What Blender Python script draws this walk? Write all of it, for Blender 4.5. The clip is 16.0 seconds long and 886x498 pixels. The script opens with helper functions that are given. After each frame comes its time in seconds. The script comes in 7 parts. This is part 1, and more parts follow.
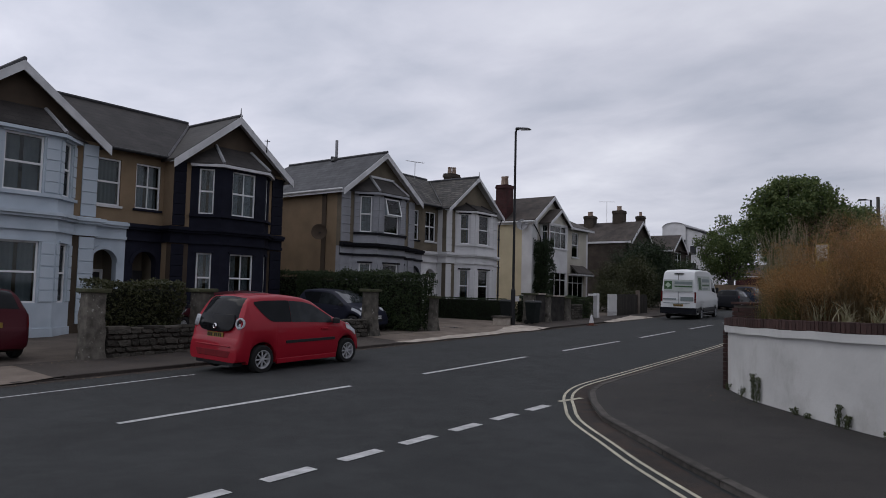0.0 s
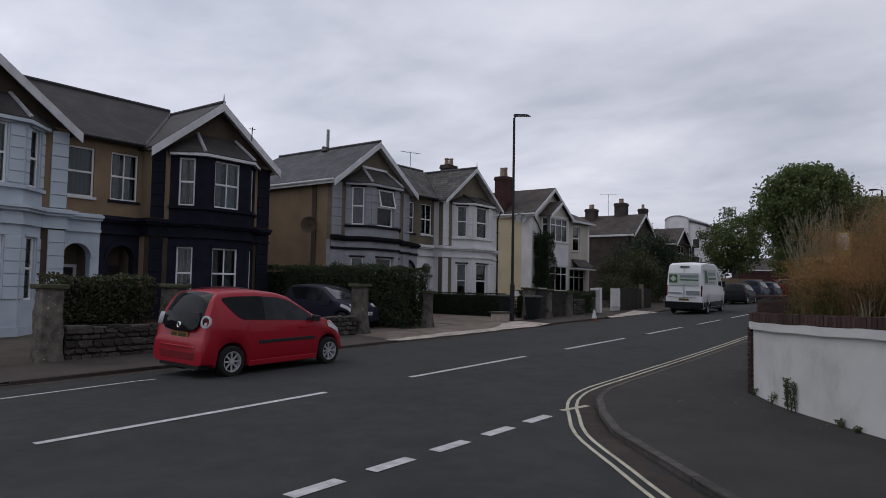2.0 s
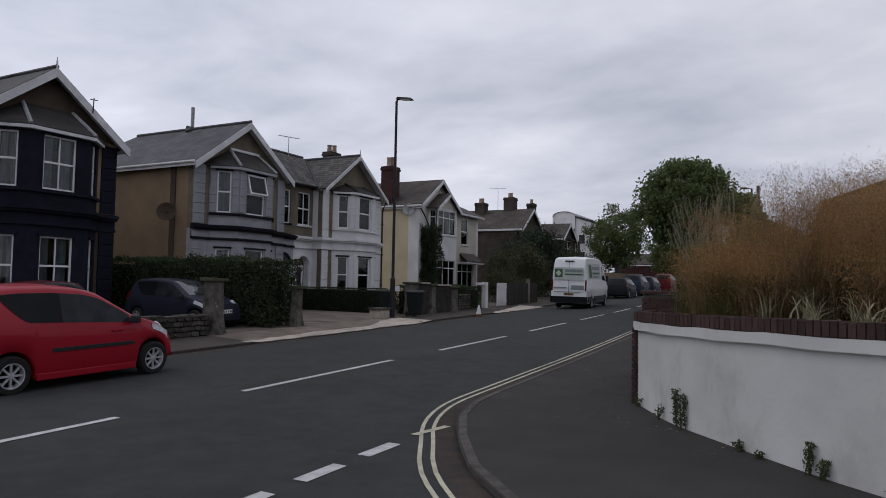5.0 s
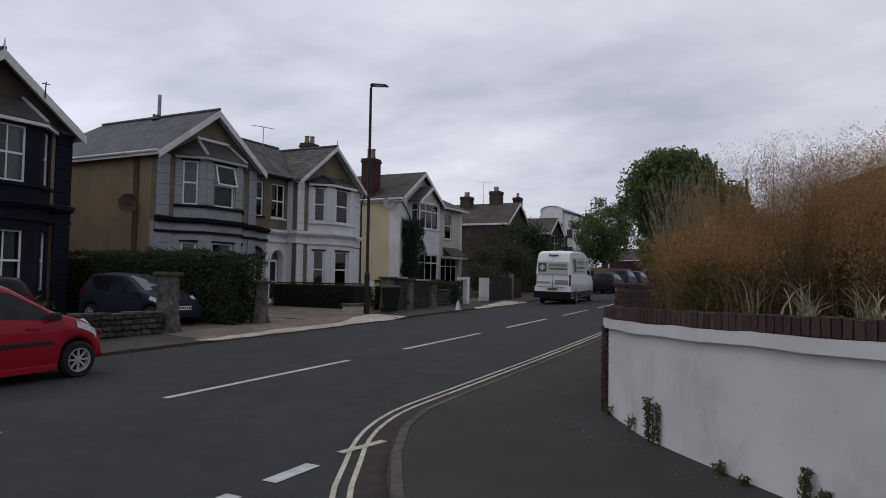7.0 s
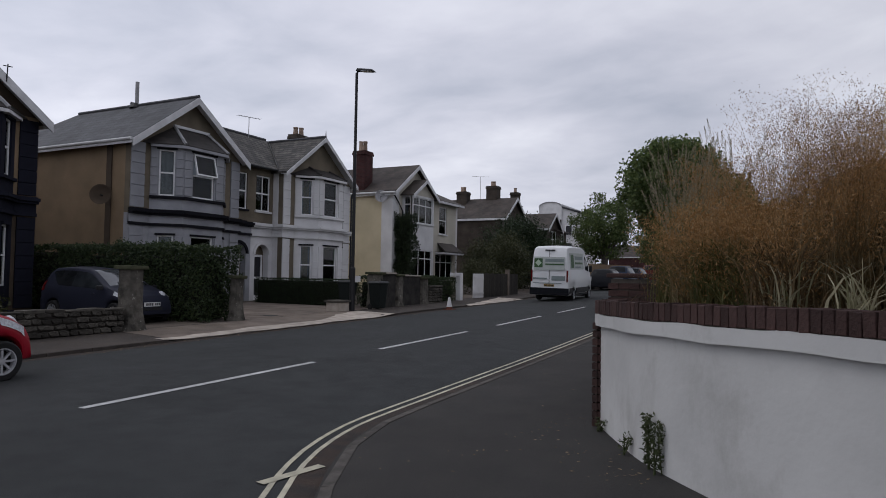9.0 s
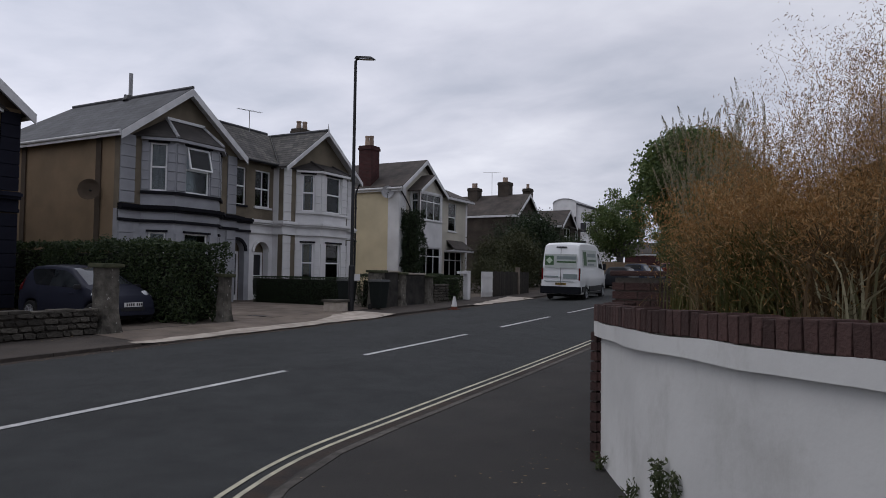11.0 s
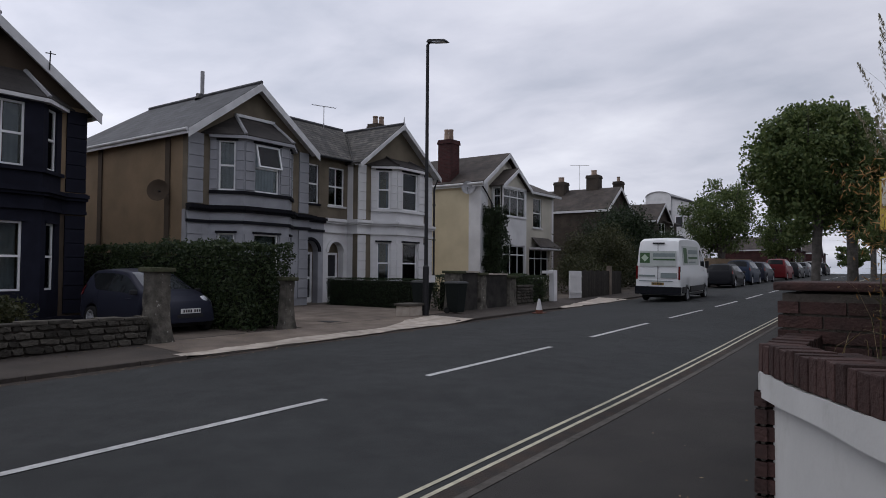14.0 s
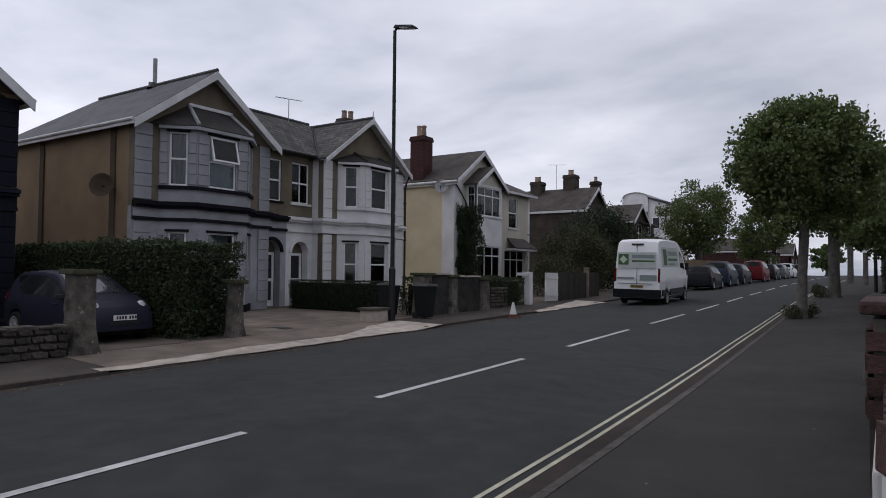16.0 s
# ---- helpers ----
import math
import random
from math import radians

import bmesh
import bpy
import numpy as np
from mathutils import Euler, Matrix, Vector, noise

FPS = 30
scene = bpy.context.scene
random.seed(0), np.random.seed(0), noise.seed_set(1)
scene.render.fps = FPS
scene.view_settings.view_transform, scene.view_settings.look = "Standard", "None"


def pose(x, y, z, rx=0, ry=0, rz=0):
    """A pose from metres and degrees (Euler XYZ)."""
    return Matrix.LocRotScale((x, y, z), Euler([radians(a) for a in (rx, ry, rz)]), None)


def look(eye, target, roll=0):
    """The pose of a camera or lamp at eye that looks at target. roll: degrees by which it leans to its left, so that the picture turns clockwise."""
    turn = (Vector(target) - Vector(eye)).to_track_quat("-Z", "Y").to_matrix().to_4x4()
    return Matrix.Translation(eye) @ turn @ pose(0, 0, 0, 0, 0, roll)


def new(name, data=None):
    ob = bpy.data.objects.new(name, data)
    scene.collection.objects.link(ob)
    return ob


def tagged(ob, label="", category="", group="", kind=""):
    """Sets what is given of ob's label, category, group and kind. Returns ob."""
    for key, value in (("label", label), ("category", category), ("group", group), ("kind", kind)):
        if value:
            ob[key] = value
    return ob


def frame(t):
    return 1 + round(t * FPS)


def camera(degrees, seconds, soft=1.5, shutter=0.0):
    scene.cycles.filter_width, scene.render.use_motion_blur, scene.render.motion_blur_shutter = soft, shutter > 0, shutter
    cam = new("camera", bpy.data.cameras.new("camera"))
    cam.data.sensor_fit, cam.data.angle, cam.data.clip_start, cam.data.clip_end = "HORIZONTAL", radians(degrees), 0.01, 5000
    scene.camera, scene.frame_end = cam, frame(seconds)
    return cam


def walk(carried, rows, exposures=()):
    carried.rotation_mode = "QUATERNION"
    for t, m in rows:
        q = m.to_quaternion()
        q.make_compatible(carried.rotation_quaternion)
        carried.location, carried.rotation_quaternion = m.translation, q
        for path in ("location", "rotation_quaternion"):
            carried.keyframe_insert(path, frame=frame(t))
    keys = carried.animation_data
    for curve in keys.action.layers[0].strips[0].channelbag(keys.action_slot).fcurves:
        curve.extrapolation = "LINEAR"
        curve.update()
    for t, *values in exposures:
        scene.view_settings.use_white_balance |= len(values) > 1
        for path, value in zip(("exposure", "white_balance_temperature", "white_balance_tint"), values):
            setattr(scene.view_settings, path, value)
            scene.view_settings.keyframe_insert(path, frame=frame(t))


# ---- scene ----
cam = camera(67.0, 16.0, soft=0.9)
PATH = [
    (0, (0.511, -1.19, 1.504), (-0.676, 0.416, 1.626), 1.3),
    (0.5, (0.363, -0.886, 1.496), (-0.821, 0.722, 1.613), 1.2),
    (1, (0.245, -0.655, 1.483), (-0.942, 0.951, 1.599), 1.1),
    (1.5, (0.007, -0.357, 1.495), (-1.18, 1.249, 1.606), 1.1),
    (2, (-0.117, 0.02, 1.471), (-1.305, 1.625, 1.58), 1.0),
    (2.5, (-0.194, 0.291, 1.476), (-1.38, 1.898, 1.583), 0.9),
    (3, (-0.362, 0.608, 1.491), (-1.535, 2.225, 1.595), 0.9),
    (3.5, (-0.357, 0.907, 1.473), (-1.47, 2.565, 1.579), 0.9),
    (4, (-0.39, 1.219, 1.484), (-1.427, 2.925, 1.59), 1.0),
    (4.5, (-0.549, 1.566, 1.483), (-1.497, 3.325, 1.589), 1.1),
    (7, (-0.591, 3.088, 1.442), (-1.49, 4.873, 1.528), 0.9),
    (7.5, (-0.645, 3.434, 1.411), (-1.545, 5.218, 1.495), 0.8),
    (8, (-0.686, 3.716, 1.383), (-1.588, 5.499, 1.465), 0.9),
    (8.5, (-0.687, 4.063, 1.38), (-1.588, 5.847, 1.462), 0.9),
    (9, (-0.811, 4.378, 1.359), (-1.71, 6.162, 1.438), 0.9),
    (11.3, (-1.032, 5.893, 1.364), (-1.994, 7.645, 1.434), 0.8),
    (11.5, (-1.072, 6.055, 1.361), (-2.065, 7.79, 1.431), 0.7),
    (12, (-1.233, 6.395, 1.342), (-2.287, 8.093, 1.409), 0.5),
    (12.5, (-1.371, 6.612, 1.38), (-2.465, 8.285, 1.448), 0.5),
    (13, (-1.476, 6.916, 1.388), (-2.586, 8.578, 1.454), 0.5),
    (13.5, (-1.569, 7.142, 1.428), (-2.709, 8.785, 1.493), 0.4),
    (14, (-1.79, 7.471, 1.458), (-2.951, 9.098, 1.522), 0.4),
    (14.5, (-1.925, 7.875, 1.468), (-3.086, 9.502, 1.53), 0.5),
    (15, (-1.993, 8.126, 1.491), (-3.155, 9.753, 1.553), 0.3),
    (15.5, (-2.199, 8.431, 1.538), (-3.359, 10.059, 1.6), 0.4),
    (16, (-2.348, 8.763, 1.496), (-3.454, 10.428, 1.563), 0.5),
]
walk(cam, [(t, look(eye, target, roll)) for t, eye, target, roll in PATH], [(0, -0.07), (4, -0.03), (8, 0.0), (12, 0.03), (16, 0.06)])

# ---- light: overcast sky, weak wide sun ----
world = bpy.data.worlds.new("overcast")
scene.world = world
world.use_nodes = True
_wn, _wl = world.node_tree.nodes, world.node_tree.links
_wn.clear()
w_out = _wn.new("ShaderNodeOutputWorld")
w_bg = _wn.new("ShaderNodeBackground")
w_sky = _wn.new("ShaderNodeTexSky")
w_sky.sky_type, w_sky.sun_disc = "NISHITA", False
w_sky.sun_elevation, w_sky.sun_rotation = radians(53), radians(245)
w_tc = _wn.new("ShaderNodeTexCoord")
w_sep = _wn.new("ShaderNodeSeparateXYZ")
_wl.new(w_tc.outputs["Generated"], w_sep.inputs[0])


def w_math(op, a, b=None, clamp=False):
    n = _wn.new("ShaderNodeMath")
    n.operation, n.use_clamp = op, clamp
    for i, v in enumerate((a, b)):
        if v is None:
            continue
        if isinstance(v, (int, float)):
            n.inputs[i].default_value = v
        else:
            _wl.new(v, n.inputs[i])
    return n.outputs[0]


w_h = w_math("ADD", w_math("MAXIMUM", w_sep.outputs[2], 0.0), 0.16)
w_cmb = _wn.new("ShaderNodeCombineXYZ")
_wl.new(w_math("DIVIDE", w_sep.outputs[0], w_h), w_cmb.inputs[0])
_wl.new(w_math("DIVIDE", w_sep.outputs[1], w_h), w_cmb.inputs[1])


def w_noise(scale, detail, rough, seed, dist=0.0):
    n = _wn.new("ShaderNodeTexNoise")
    n.inputs["Scale"].default_value, n.inputs["Detail"].default_value = scale, detail
    n.inputs["Roughness"].default_value, n.inputs["Distortion"].default_value = rough, dist
    m = _wn.new("ShaderNodeMapping")
    m.inputs["Location"].default_value = (seed, seed * 0.7, 0)
    m.inputs["Rotation"].default_value = (0, 0, radians(25))
    m.inputs["Scale"].default_value = (1.0, 1.25, 1.0)
    _wl.new(w_cmb.outputs[0], m.inputs[0])
    _wl.new(m.outputs[0], n.inputs["Vector"])
    return n.outputs["Fac"]


w_c1 = w_noise(0.6, 6.0, 0.48, 3.1, 0.3)
w_c2 = w_noise(2.3, 5.0, 0.55, 8.4, 0.3)
w_mix = w_math("ADD", w_math("MULTIPLY", w_c1, 0.76), w_math("MULTIPLY", w_c2, 0.24))
w_ramp = _wn.new("ShaderNodeValToRGB")
w_ramp.color_ramp.elements[0].position, w_ramp.color_ramp.elements[0].color = 0.35, (0.39, 0.42, 0.51, 1)
w_ramp.color_ramp.elements[1].position, w_ramp.color_ramp.elements[1].color = 0.64, (0.78, 0.79, 0.87, 1)
w_e = w_ramp.color_ramp.elements.new(0.5)
w_e.color = (0.59, 0.602, 0.693, 1)
_wl.new(w_mix, w_ramp.inputs[0])
w_add = _wn.new("ShaderNodeMix")
w_add.data_type, w_add.blend_type = "RGBA", "ADD"
w_add.inputs["Factor"].default_value = 1.0
w_skys = _wn.new("ShaderNodeVectorMath")
w_skys.operation = "SCALE"
w_skys.inputs["Scale"].default_value = 0.006
_wl.new(w_sky.outputs[0], w_skys.inputs[0])
w_dot = _wn.new("ShaderNodeVectorMath")
w_dot.operation = "DOT_PRODUCT"
w_dot.inputs[1].default_value = (-0.92, -0.4, 0.1)
_wl.new(w_tc.outputs["Generated"], w_dot.inputs[0])
w_glow = w_math("ADD", w_math("MULTIPLY", w_dot.outputs["Value"], 0.27), 1.03)
w_scl = _wn.new("ShaderNodeVectorMath")
w_scl.operation = "SCALE"
_wl.new(w_ramp.outputs[0], w_scl.inputs[0])
_wl.new(w_glow, w_scl.inputs["Scale"])
_wl.new(w_scl.outputs[0], w_add.inputs["A"])
_wl.new(w_skys.outputs[0], w_add.inputs["B"])
_wl.new(w_add.outputs["Result"], w_bg.inputs["Color"])
w_bg.inputs["Strength"].default_value = 1.0
_wl.new(w_bg.outputs[0], w_out.inputs[0])

sun = new("sun", bpy.data.lights.new("sun", "SUN"))
sun.data.energy, sun.data.angle, sun.data.color = 0.5, radians(40), (1.0, 0.97, 0.93)
sun.matrix_world = look((-30, -14, 45), (0, 0, 0))


# ---- materials ----
def mat(name, col, col2=None, scale=6.0, rough=0.75, bump=0.0, bscale=60.0, metal=0.0, vary=0.0, big=0.0, spec=0.25):
    """Two colours mixed by fine noise, a broad stain, fine relief; vary: brightness change from object to object."""
    m = bpy.data.materials.new(name)
    m.use_nodes = True
    nt = m.node_tree
    n, l = nt.nodes, nt.links
    b = n["Principled BSDF"]
    b.inputs["Roughness"].default_value, b.inputs["Metallic"].default_value = rough, metal
    b.inputs["Specular IOR Level"].default_value = spec
    c2 = col2 or tuple(min(1.0, c * 0.82) for c in col)
    tc = n.new("ShaderNodeTexCoord")
    t1 = n.new("ShaderNodeTexNoise")
    t1.inputs["Scale"].default_value, t1.inputs["Detail"].default_value = scale, 6.0
    l.new(tc.outputs["Object"], t1.inputs["Vector"])
    r = n.new("ShaderNodeMapRange")
    r.inputs[1].default_value, r.inputs[2].default_value = 0.35, 0.65
    l.new(t1.outputs["Fac"], r.inputs[0])
    mx = n.new("ShaderNodeMix")
    mx.data_type = "RGBA"
    mx.inputs["A"].default_value, mx.inputs["B"].default_value = (*col, 1), (*c2, 1)
    l.new(r.outputs[0], mx.inputs["Factor"])
    out = mx.outputs["Result"]
    if big:
        t2 = n.new("ShaderNodeTexNoise")
        t2.inputs["Scale"].default_value, t2.inputs["Detail"].default_value = 0.55, 4.0
        l.new(tc.outputs["Object"], t2.inputs["Vector"])
        r2 = n.new("ShaderNodeMapRange")
        r2.inputs[1].default_value, r2.inputs[2].default_value = 0.3, 0.7
        r2.inputs[3].default_value, r2.inputs[4].default_value = 1 - big, 1 + big
        l.new(t2.outputs["Fac"], r2.inputs[0])
        v2 = n.new("ShaderNodeVectorMath")
        v2.operation = "SCALE"
        l.new(out, v2.inputs[0])
        l.new(r2.outputs[0], v2.inputs["Scale"])
        out = v2.outputs[0]
    if vary:
        oi = n.new("ShaderNodeObjectInfo")
        r3 = n.new("ShaderNodeMapRange")
        r3.inputs[3].default_value, r3.inputs[4].default_value = 1 - vary, 1 + vary
        l.new(oi.outputs["Random"], r3.inputs[0])
        v3 = n.new("ShaderNodeVectorMath")
        v3.operation = "SCALE"
        l.new(out, v3.inputs[0])
        l.new(r3.outputs[0], v3.inputs["Scale"])
        out = v3.outputs[0]
    l.new(out, b.inputs["Base Color"])
    if bump:
        t3 = n.new("ShaderNodeTexNoise")
        t3.inputs["Scale"].default_value, t3.inputs["Detail"].default_value = bscale, 3.0
        l.new(tc.outputs["Object"], t3.inputs["Vector"])
        bp = n.new("ShaderNodeBump")
        bp.inputs["Strength"].default_value, bp.inputs["Distance"].default_value = bump, 0.02
        l.new(t3.outputs["Fac"], bp.inputs["Height"])
        l.new(bp.outputs[0], b.inputs["Normal"])
    return m


def course_mat(name, c1, c2, mortar, bw, bh, gap, rough=0.8, axis="z"):
    """Small courses (far bricks or roof slates) as colour and relief. axis z: courses up a wall; x: up a roof that falls along x; y: along y."""
    m = bpy.data.materials.new(name)
    m.use_nodes = True
    n, l = m.node_tree.nodes, m.node_tree.links
    b = n["Principled BSDF"]
    b.inputs["Roughness"].default_value = rough
    b.inputs["Specular IOR Level"].default_value = 0.2
    tc = n.new("ShaderNodeTexCoord")
    sp = n.new("ShaderNodeSeparateXYZ")
    l.new(tc.outputs["Object"], sp.inputs[0])
    cb = n.new("ShaderNodeCombineXYZ")
    if axis == "z":
        ad = n.new("ShaderNodeMath")
        l.new(sp.outputs[0], ad.inputs[0])
        l.new(sp.outputs[1], ad.inputs[1])
        l.new(ad.outputs[0], cb.inputs[0])
        l.new(sp.outputs[2], cb.inputs[1])
    else:
        l.new(sp.outputs[1 if axis == "x" else 0], cb.inputs[0])
        l.new(sp.outputs[2], cb.inputs[1])
    br = n.new("ShaderNodeTexBrick")
    br.inputs["Scale"].default_value = 1.0
    br.inputs["Brick Width"].default_value, br.inputs["Row Height"].default_value = bw, bh
    br.inputs["Mortar Size"].default_value = gap
    br.inputs["Color1"].default_value, br.inputs["Color2"].default_value = (*c1, 1), (*c2, 1)
    br.inputs["Mortar"].default_value = (*mortar, 1)
    l.new(cb.outputs[0], br.inputs["Vector"])
    tn = n.new("ShaderNodeTexNoise")
    tn.inputs["Scale"].default_value, tn.inputs["Detail"].default_value = 1.3, 6.0
    l.new(tc.outputs["Object"], tn.inputs["Vector"])
    mr = n.new("ShaderNodeMapRange")
    mr.inputs[1].default_value, mr.inputs[2].default_value, mr.inputs[3].default_value, mr.inputs[4].default_value = 0.3, 0.7, 0.7, 1.35
    l.new(tn.outputs["Fac"], mr.inputs[0])
    vm = n.new("ShaderNodeVectorMath")
    vm.operation = "SCALE"
    l.new(br.outputs["Color"], vm.inputs[0])
    l.new(mr.outputs[0], vm.inputs["Scale"])
    l.new(vm.outputs[0], b.inputs["Base Color"])
    bp = n.new("ShaderNodeBump")
    bp.inputs["Strength"].default_value, bp.inputs["Distance"].default_value = 0.5, 0.015
    bp.invert = True
    l.new(br.outputs["Fac"], bp.inputs["Height"])
    l.new(bp.outputs[0], b.inputs["Normal"])
    return m


def leaf_mat(name, c1, c2, c3, rough=0.55, trans=0.25):
    m = bpy.data.materials.new(name)
    m.use_nodes = True
    n, l = m.node_tree.nodes, m.node_tree.links
    b = n["Principled BSDF"]
    b.inputs["Roughness"].default_value = rough
    b.inputs["Specular IOR Level"].default_value = 0.3
    g = n.new("ShaderNodeNewGeometry")
    rp = n.new("ShaderNodeValToRGB")
    rp.color_ramp.elements[0].color, rp.color_ramp.elements[1].color = (*c1, 1), (*c3, 1)
    e = rp.color_ramp.elements.new(0.5)
    e.color = (*c2, 1)
    l.new(g.outputs["Random Per Island"], rp.inputs[0])
    l.new(rp.outputs[0], b.inputs["Base Color"])
    tr = n.new("ShaderNodeBsdfTranslucent")
    l.new(rp.outputs[0], tr.inputs["Color"])
    mx = n.new("ShaderNodeMixShader")
    mx.inputs[0].default_value = trans
    l.new(b.outputs[0], mx.inputs[1])
    l.new(tr.outputs[0], mx.inputs[2])
    l.new(mx.outputs[0], n["Material Output"].inputs[0])
    return m


def glass_mat(name, tint=(0.75, 0.8, 0.8), clear=0.75):
    m = bpy.data.materials.new(name)
    m.use_nodes = True
    n, l = m.node_tree.nodes, m.node_tree.links
    n.remove(n["Principled BSDF"])
    tr = n.new("ShaderNodeBsdfTransparent")
    tr.inputs["Color"].default_value = (*[c * clear for c in tint], 1)
    gl = n.new("ShaderNodeBsdfGlossy")
    gl.inputs["Roughness"].default_value = 0.03
    fr = n.new("ShaderNodeFresnel")
    fr.inputs["IOR"].default_value = 1.5
    mx = n.new("ShaderNodeMixShader")
    l.new(fr.outputs[0], mx.inputs[0])
    l.new(tr.outputs[0], mx.inputs[1])
    l.new(gl.outputs[0], mx.inputs[2])
    l.new(mx.outputs[0], n["Material Output"].inputs[0])
    return m


asphalt = mat("asphalt", (0.0275, 0.0298, 0.0305), (0.0365, 0.0388, 0.0395), 3.0, 0.92, 0.6, 140, big=0.14, spec=0.3)
asphalt_path = mat("footway_asphalt", (0.0415, 0.0385, 0.036), (0.031, 0.0295, 0.028), 2.2, 0.93, 0.6, 120, big=0.18, spec=0.3)
asphalt_old = mat("old_footway_asphalt", (0.050, 0.0425, 0.038), (0.066, 0.055, 0.047), 1.5, 0.93, 0.6, 110, big=0.25, spec=0.3)
concrete = mat("worn_concrete", (0.195, 0.16, 0.132), (0.13, 0.106, 0.088), 1.6, 0.9, 0.4, 60, big=0.25)
concrete_pale = mat("pale_concrete", (0.47, 0.415, 0.36), (0.32, 0.28, 0.24), 3.0, 0.9, 0.4, 60, big=0.2)
kerb_worn = mat("worn_grey_kerbstone", (0.088, 0.08, 0.072), (0.052, 0.047, 0.042), 9.0, 0.9, 0.5, 70, vary=0.22, big=0.2)
kerbstone = mat("kerbstone", (0.064, 0.053, 0.046), (0.042, 0.036, 0.032), 9.0, 0.9, 0.4, 70, vary=0.18)
drive_m = mat("drive_concrete", (0.12, 0.099, 0.083), (0.085, 0.07, 0.058), 1.4, 0.92, 0.4, 60, big=0.25)
earth = mat("earth", (0.06, 0.048, 0.035), (0.035, 0.03, 0.02), 5.0, 0.95, 0.8, 30, big=0.2)
field = mat("rough_ground", (0.07, 0.075, 0.05), (0.05, 0.055, 0.035), 0.6, 0.95, 0.3, 4, big=0.2)
line_white = mat("white_line_paint", (0.52, 0.52, 0.52), (0.36, 0.36, 0.36), 9.0, 0.7, 0.2, 90, big=0.12)
line_yellow = mat("faded_yellow_line_paint", (0.50, 0.47, 0.36), (0.34, 0.32, 0.25), 8.0, 0.7, 0.2, 90, big=0.15)
# slate_x is darker and browner than slate_y; some roofs use both.
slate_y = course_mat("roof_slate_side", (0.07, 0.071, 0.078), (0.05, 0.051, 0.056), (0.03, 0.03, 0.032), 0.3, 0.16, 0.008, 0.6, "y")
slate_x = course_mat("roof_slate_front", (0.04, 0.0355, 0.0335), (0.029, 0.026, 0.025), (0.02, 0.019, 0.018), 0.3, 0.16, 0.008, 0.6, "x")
slate_brown = course_mat("brown_roof_slate", (0.07, 0.058, 0.05), (0.052, 0.044, 0.04), (0.045, 0.04, 0.038), 0.3, 0.16, 0.008, 0.7, "x")
slate_brown_y = course_mat("brown_roof_slate_side", (0.07, 0.058, 0.05), (0.052, 0.044, 0.04), (0.045, 0.04, 0.038), 0.3, 0.16, 0.008, 0.7, "y")
slate_old_x = course_mat("old_mottled_slate_front", (0.105, 0.098, 0.088), (0.048, 0.046, 0.046), (0.022, 0.021, 0.021), 0.28, 0.145, 0.014, 0.75, "x")
slate_old_y = course_mat("old_mottled_slate_side", (0.105, 0.098, 0.088), (0.048, 0.046, 0.046), (0.022, 0.021, 0.021), 0.28, 0.145, 0.014, 0.75, "y")
lead = mat("lead_flashing", (0.33, 0.33, 0.34), (0.24, 0.24, 0.25), 5, 0.6, 0.1, 30)
tan = mat("tan_render", (0.25, 0.18, 0.115), (0.205, 0.148, 0.093), 1.2, 0.9, 0.5, 90, big=0.14)
brown_r = mat("brown_render", (0.075, 0.055, 0.04), (0.06, 0.045, 0.033), 2.0, 0.9, 0.5, 90, big=0.2)
olive = mat("olive_brown_render", (0.17, 0.142, 0.105), (0.125, 0.105, 0.078), 1.5, 0.9, 0.5, 90, big=0.15)
navy = mat("navy_paint", (0.0155, 0.0165, 0.0275), (0.0115, 0.012, 0.020), 3, 0.7, 0.15, 60, big=0.2, spec=0.08)
greyp = mat("grey_blue_paint", (0.31, 0.315, 0.34), (0.25, 0.254, 0.275), 2, 0.75, 0.15, 60, big=0.12)
# Grey house trim; also painted shadow lines over the white house windows.
greyd = mat("dark_trim_and_shade_paint", (0.011, 0.011, 0.015), (0.008, 0.008, 0.011), 3, 0.7, 0.1, 60, spec=0.08)
whitep = mat("white_masonry_paint", (0.66, 0.655, 0.66), (0.56, 0.555, 0.56), 1.2, 0.8, 0.15, 60, big=0.08)
bluep = mat("pale_blue_paint", (0.50, 0.56, 0.62), (0.42, 0.48, 0.54), 1.2, 0.8, 0.15, 60, big=0.1)
cream = mat("cream_render", (0.60, 0.52, 0.36), (0.52, 0.45, 0.31), 0.9, 0.88, 0.3, 80, big=0.08)
cream2 = mat("pale_cream_render", (0.50, 0.47, 0.40), (0.44, 0.41, 0.35), 0.9, 0.88, 0.3, 80, big=0.08)
upvc = mat("white_window_plastic", (0.75, 0.75, 0.76), (0.68, 0.68, 0.69), 3, 0.4)
boardw = mat("white_bargeboard_paint", (0.62, 0.62, 0.63), (0.50, 0.50, 0.51), 2.5, 0.6, 0.1, 40, big=0.12)
# Curtain cloth, lifted to pale blue-grey to carry the sky reflected in panes.
curtain_m = mat("net_curtain_and_sky_sheen", (0.52, 0.55, 0.60), (0.38, 0.41, 0.46), 4, 0.9)
blind_m = mat("pale_blind", (0.28, 0.33, 0.34), (0.25, 0.29, 0.30), 4, 0.9)
darkdoor = mat("dark_door_paint", (0.03, 0.03, 0.035), (0.022, 0.022, 0.026), 4, 0.5)
blackmetal = mat("black_painted_metal", (0.014, 0.014, 0.016), (0.02, 0.02, 0.022), 8, 0.5, 0.05, 60)
stone = mat("weathered_stone", (0.088, 0.08, 0.068), (0.045, 0.041, 0.035), 4.5, 0.92, 0.9, 22, vary=0.5, big=0.2)
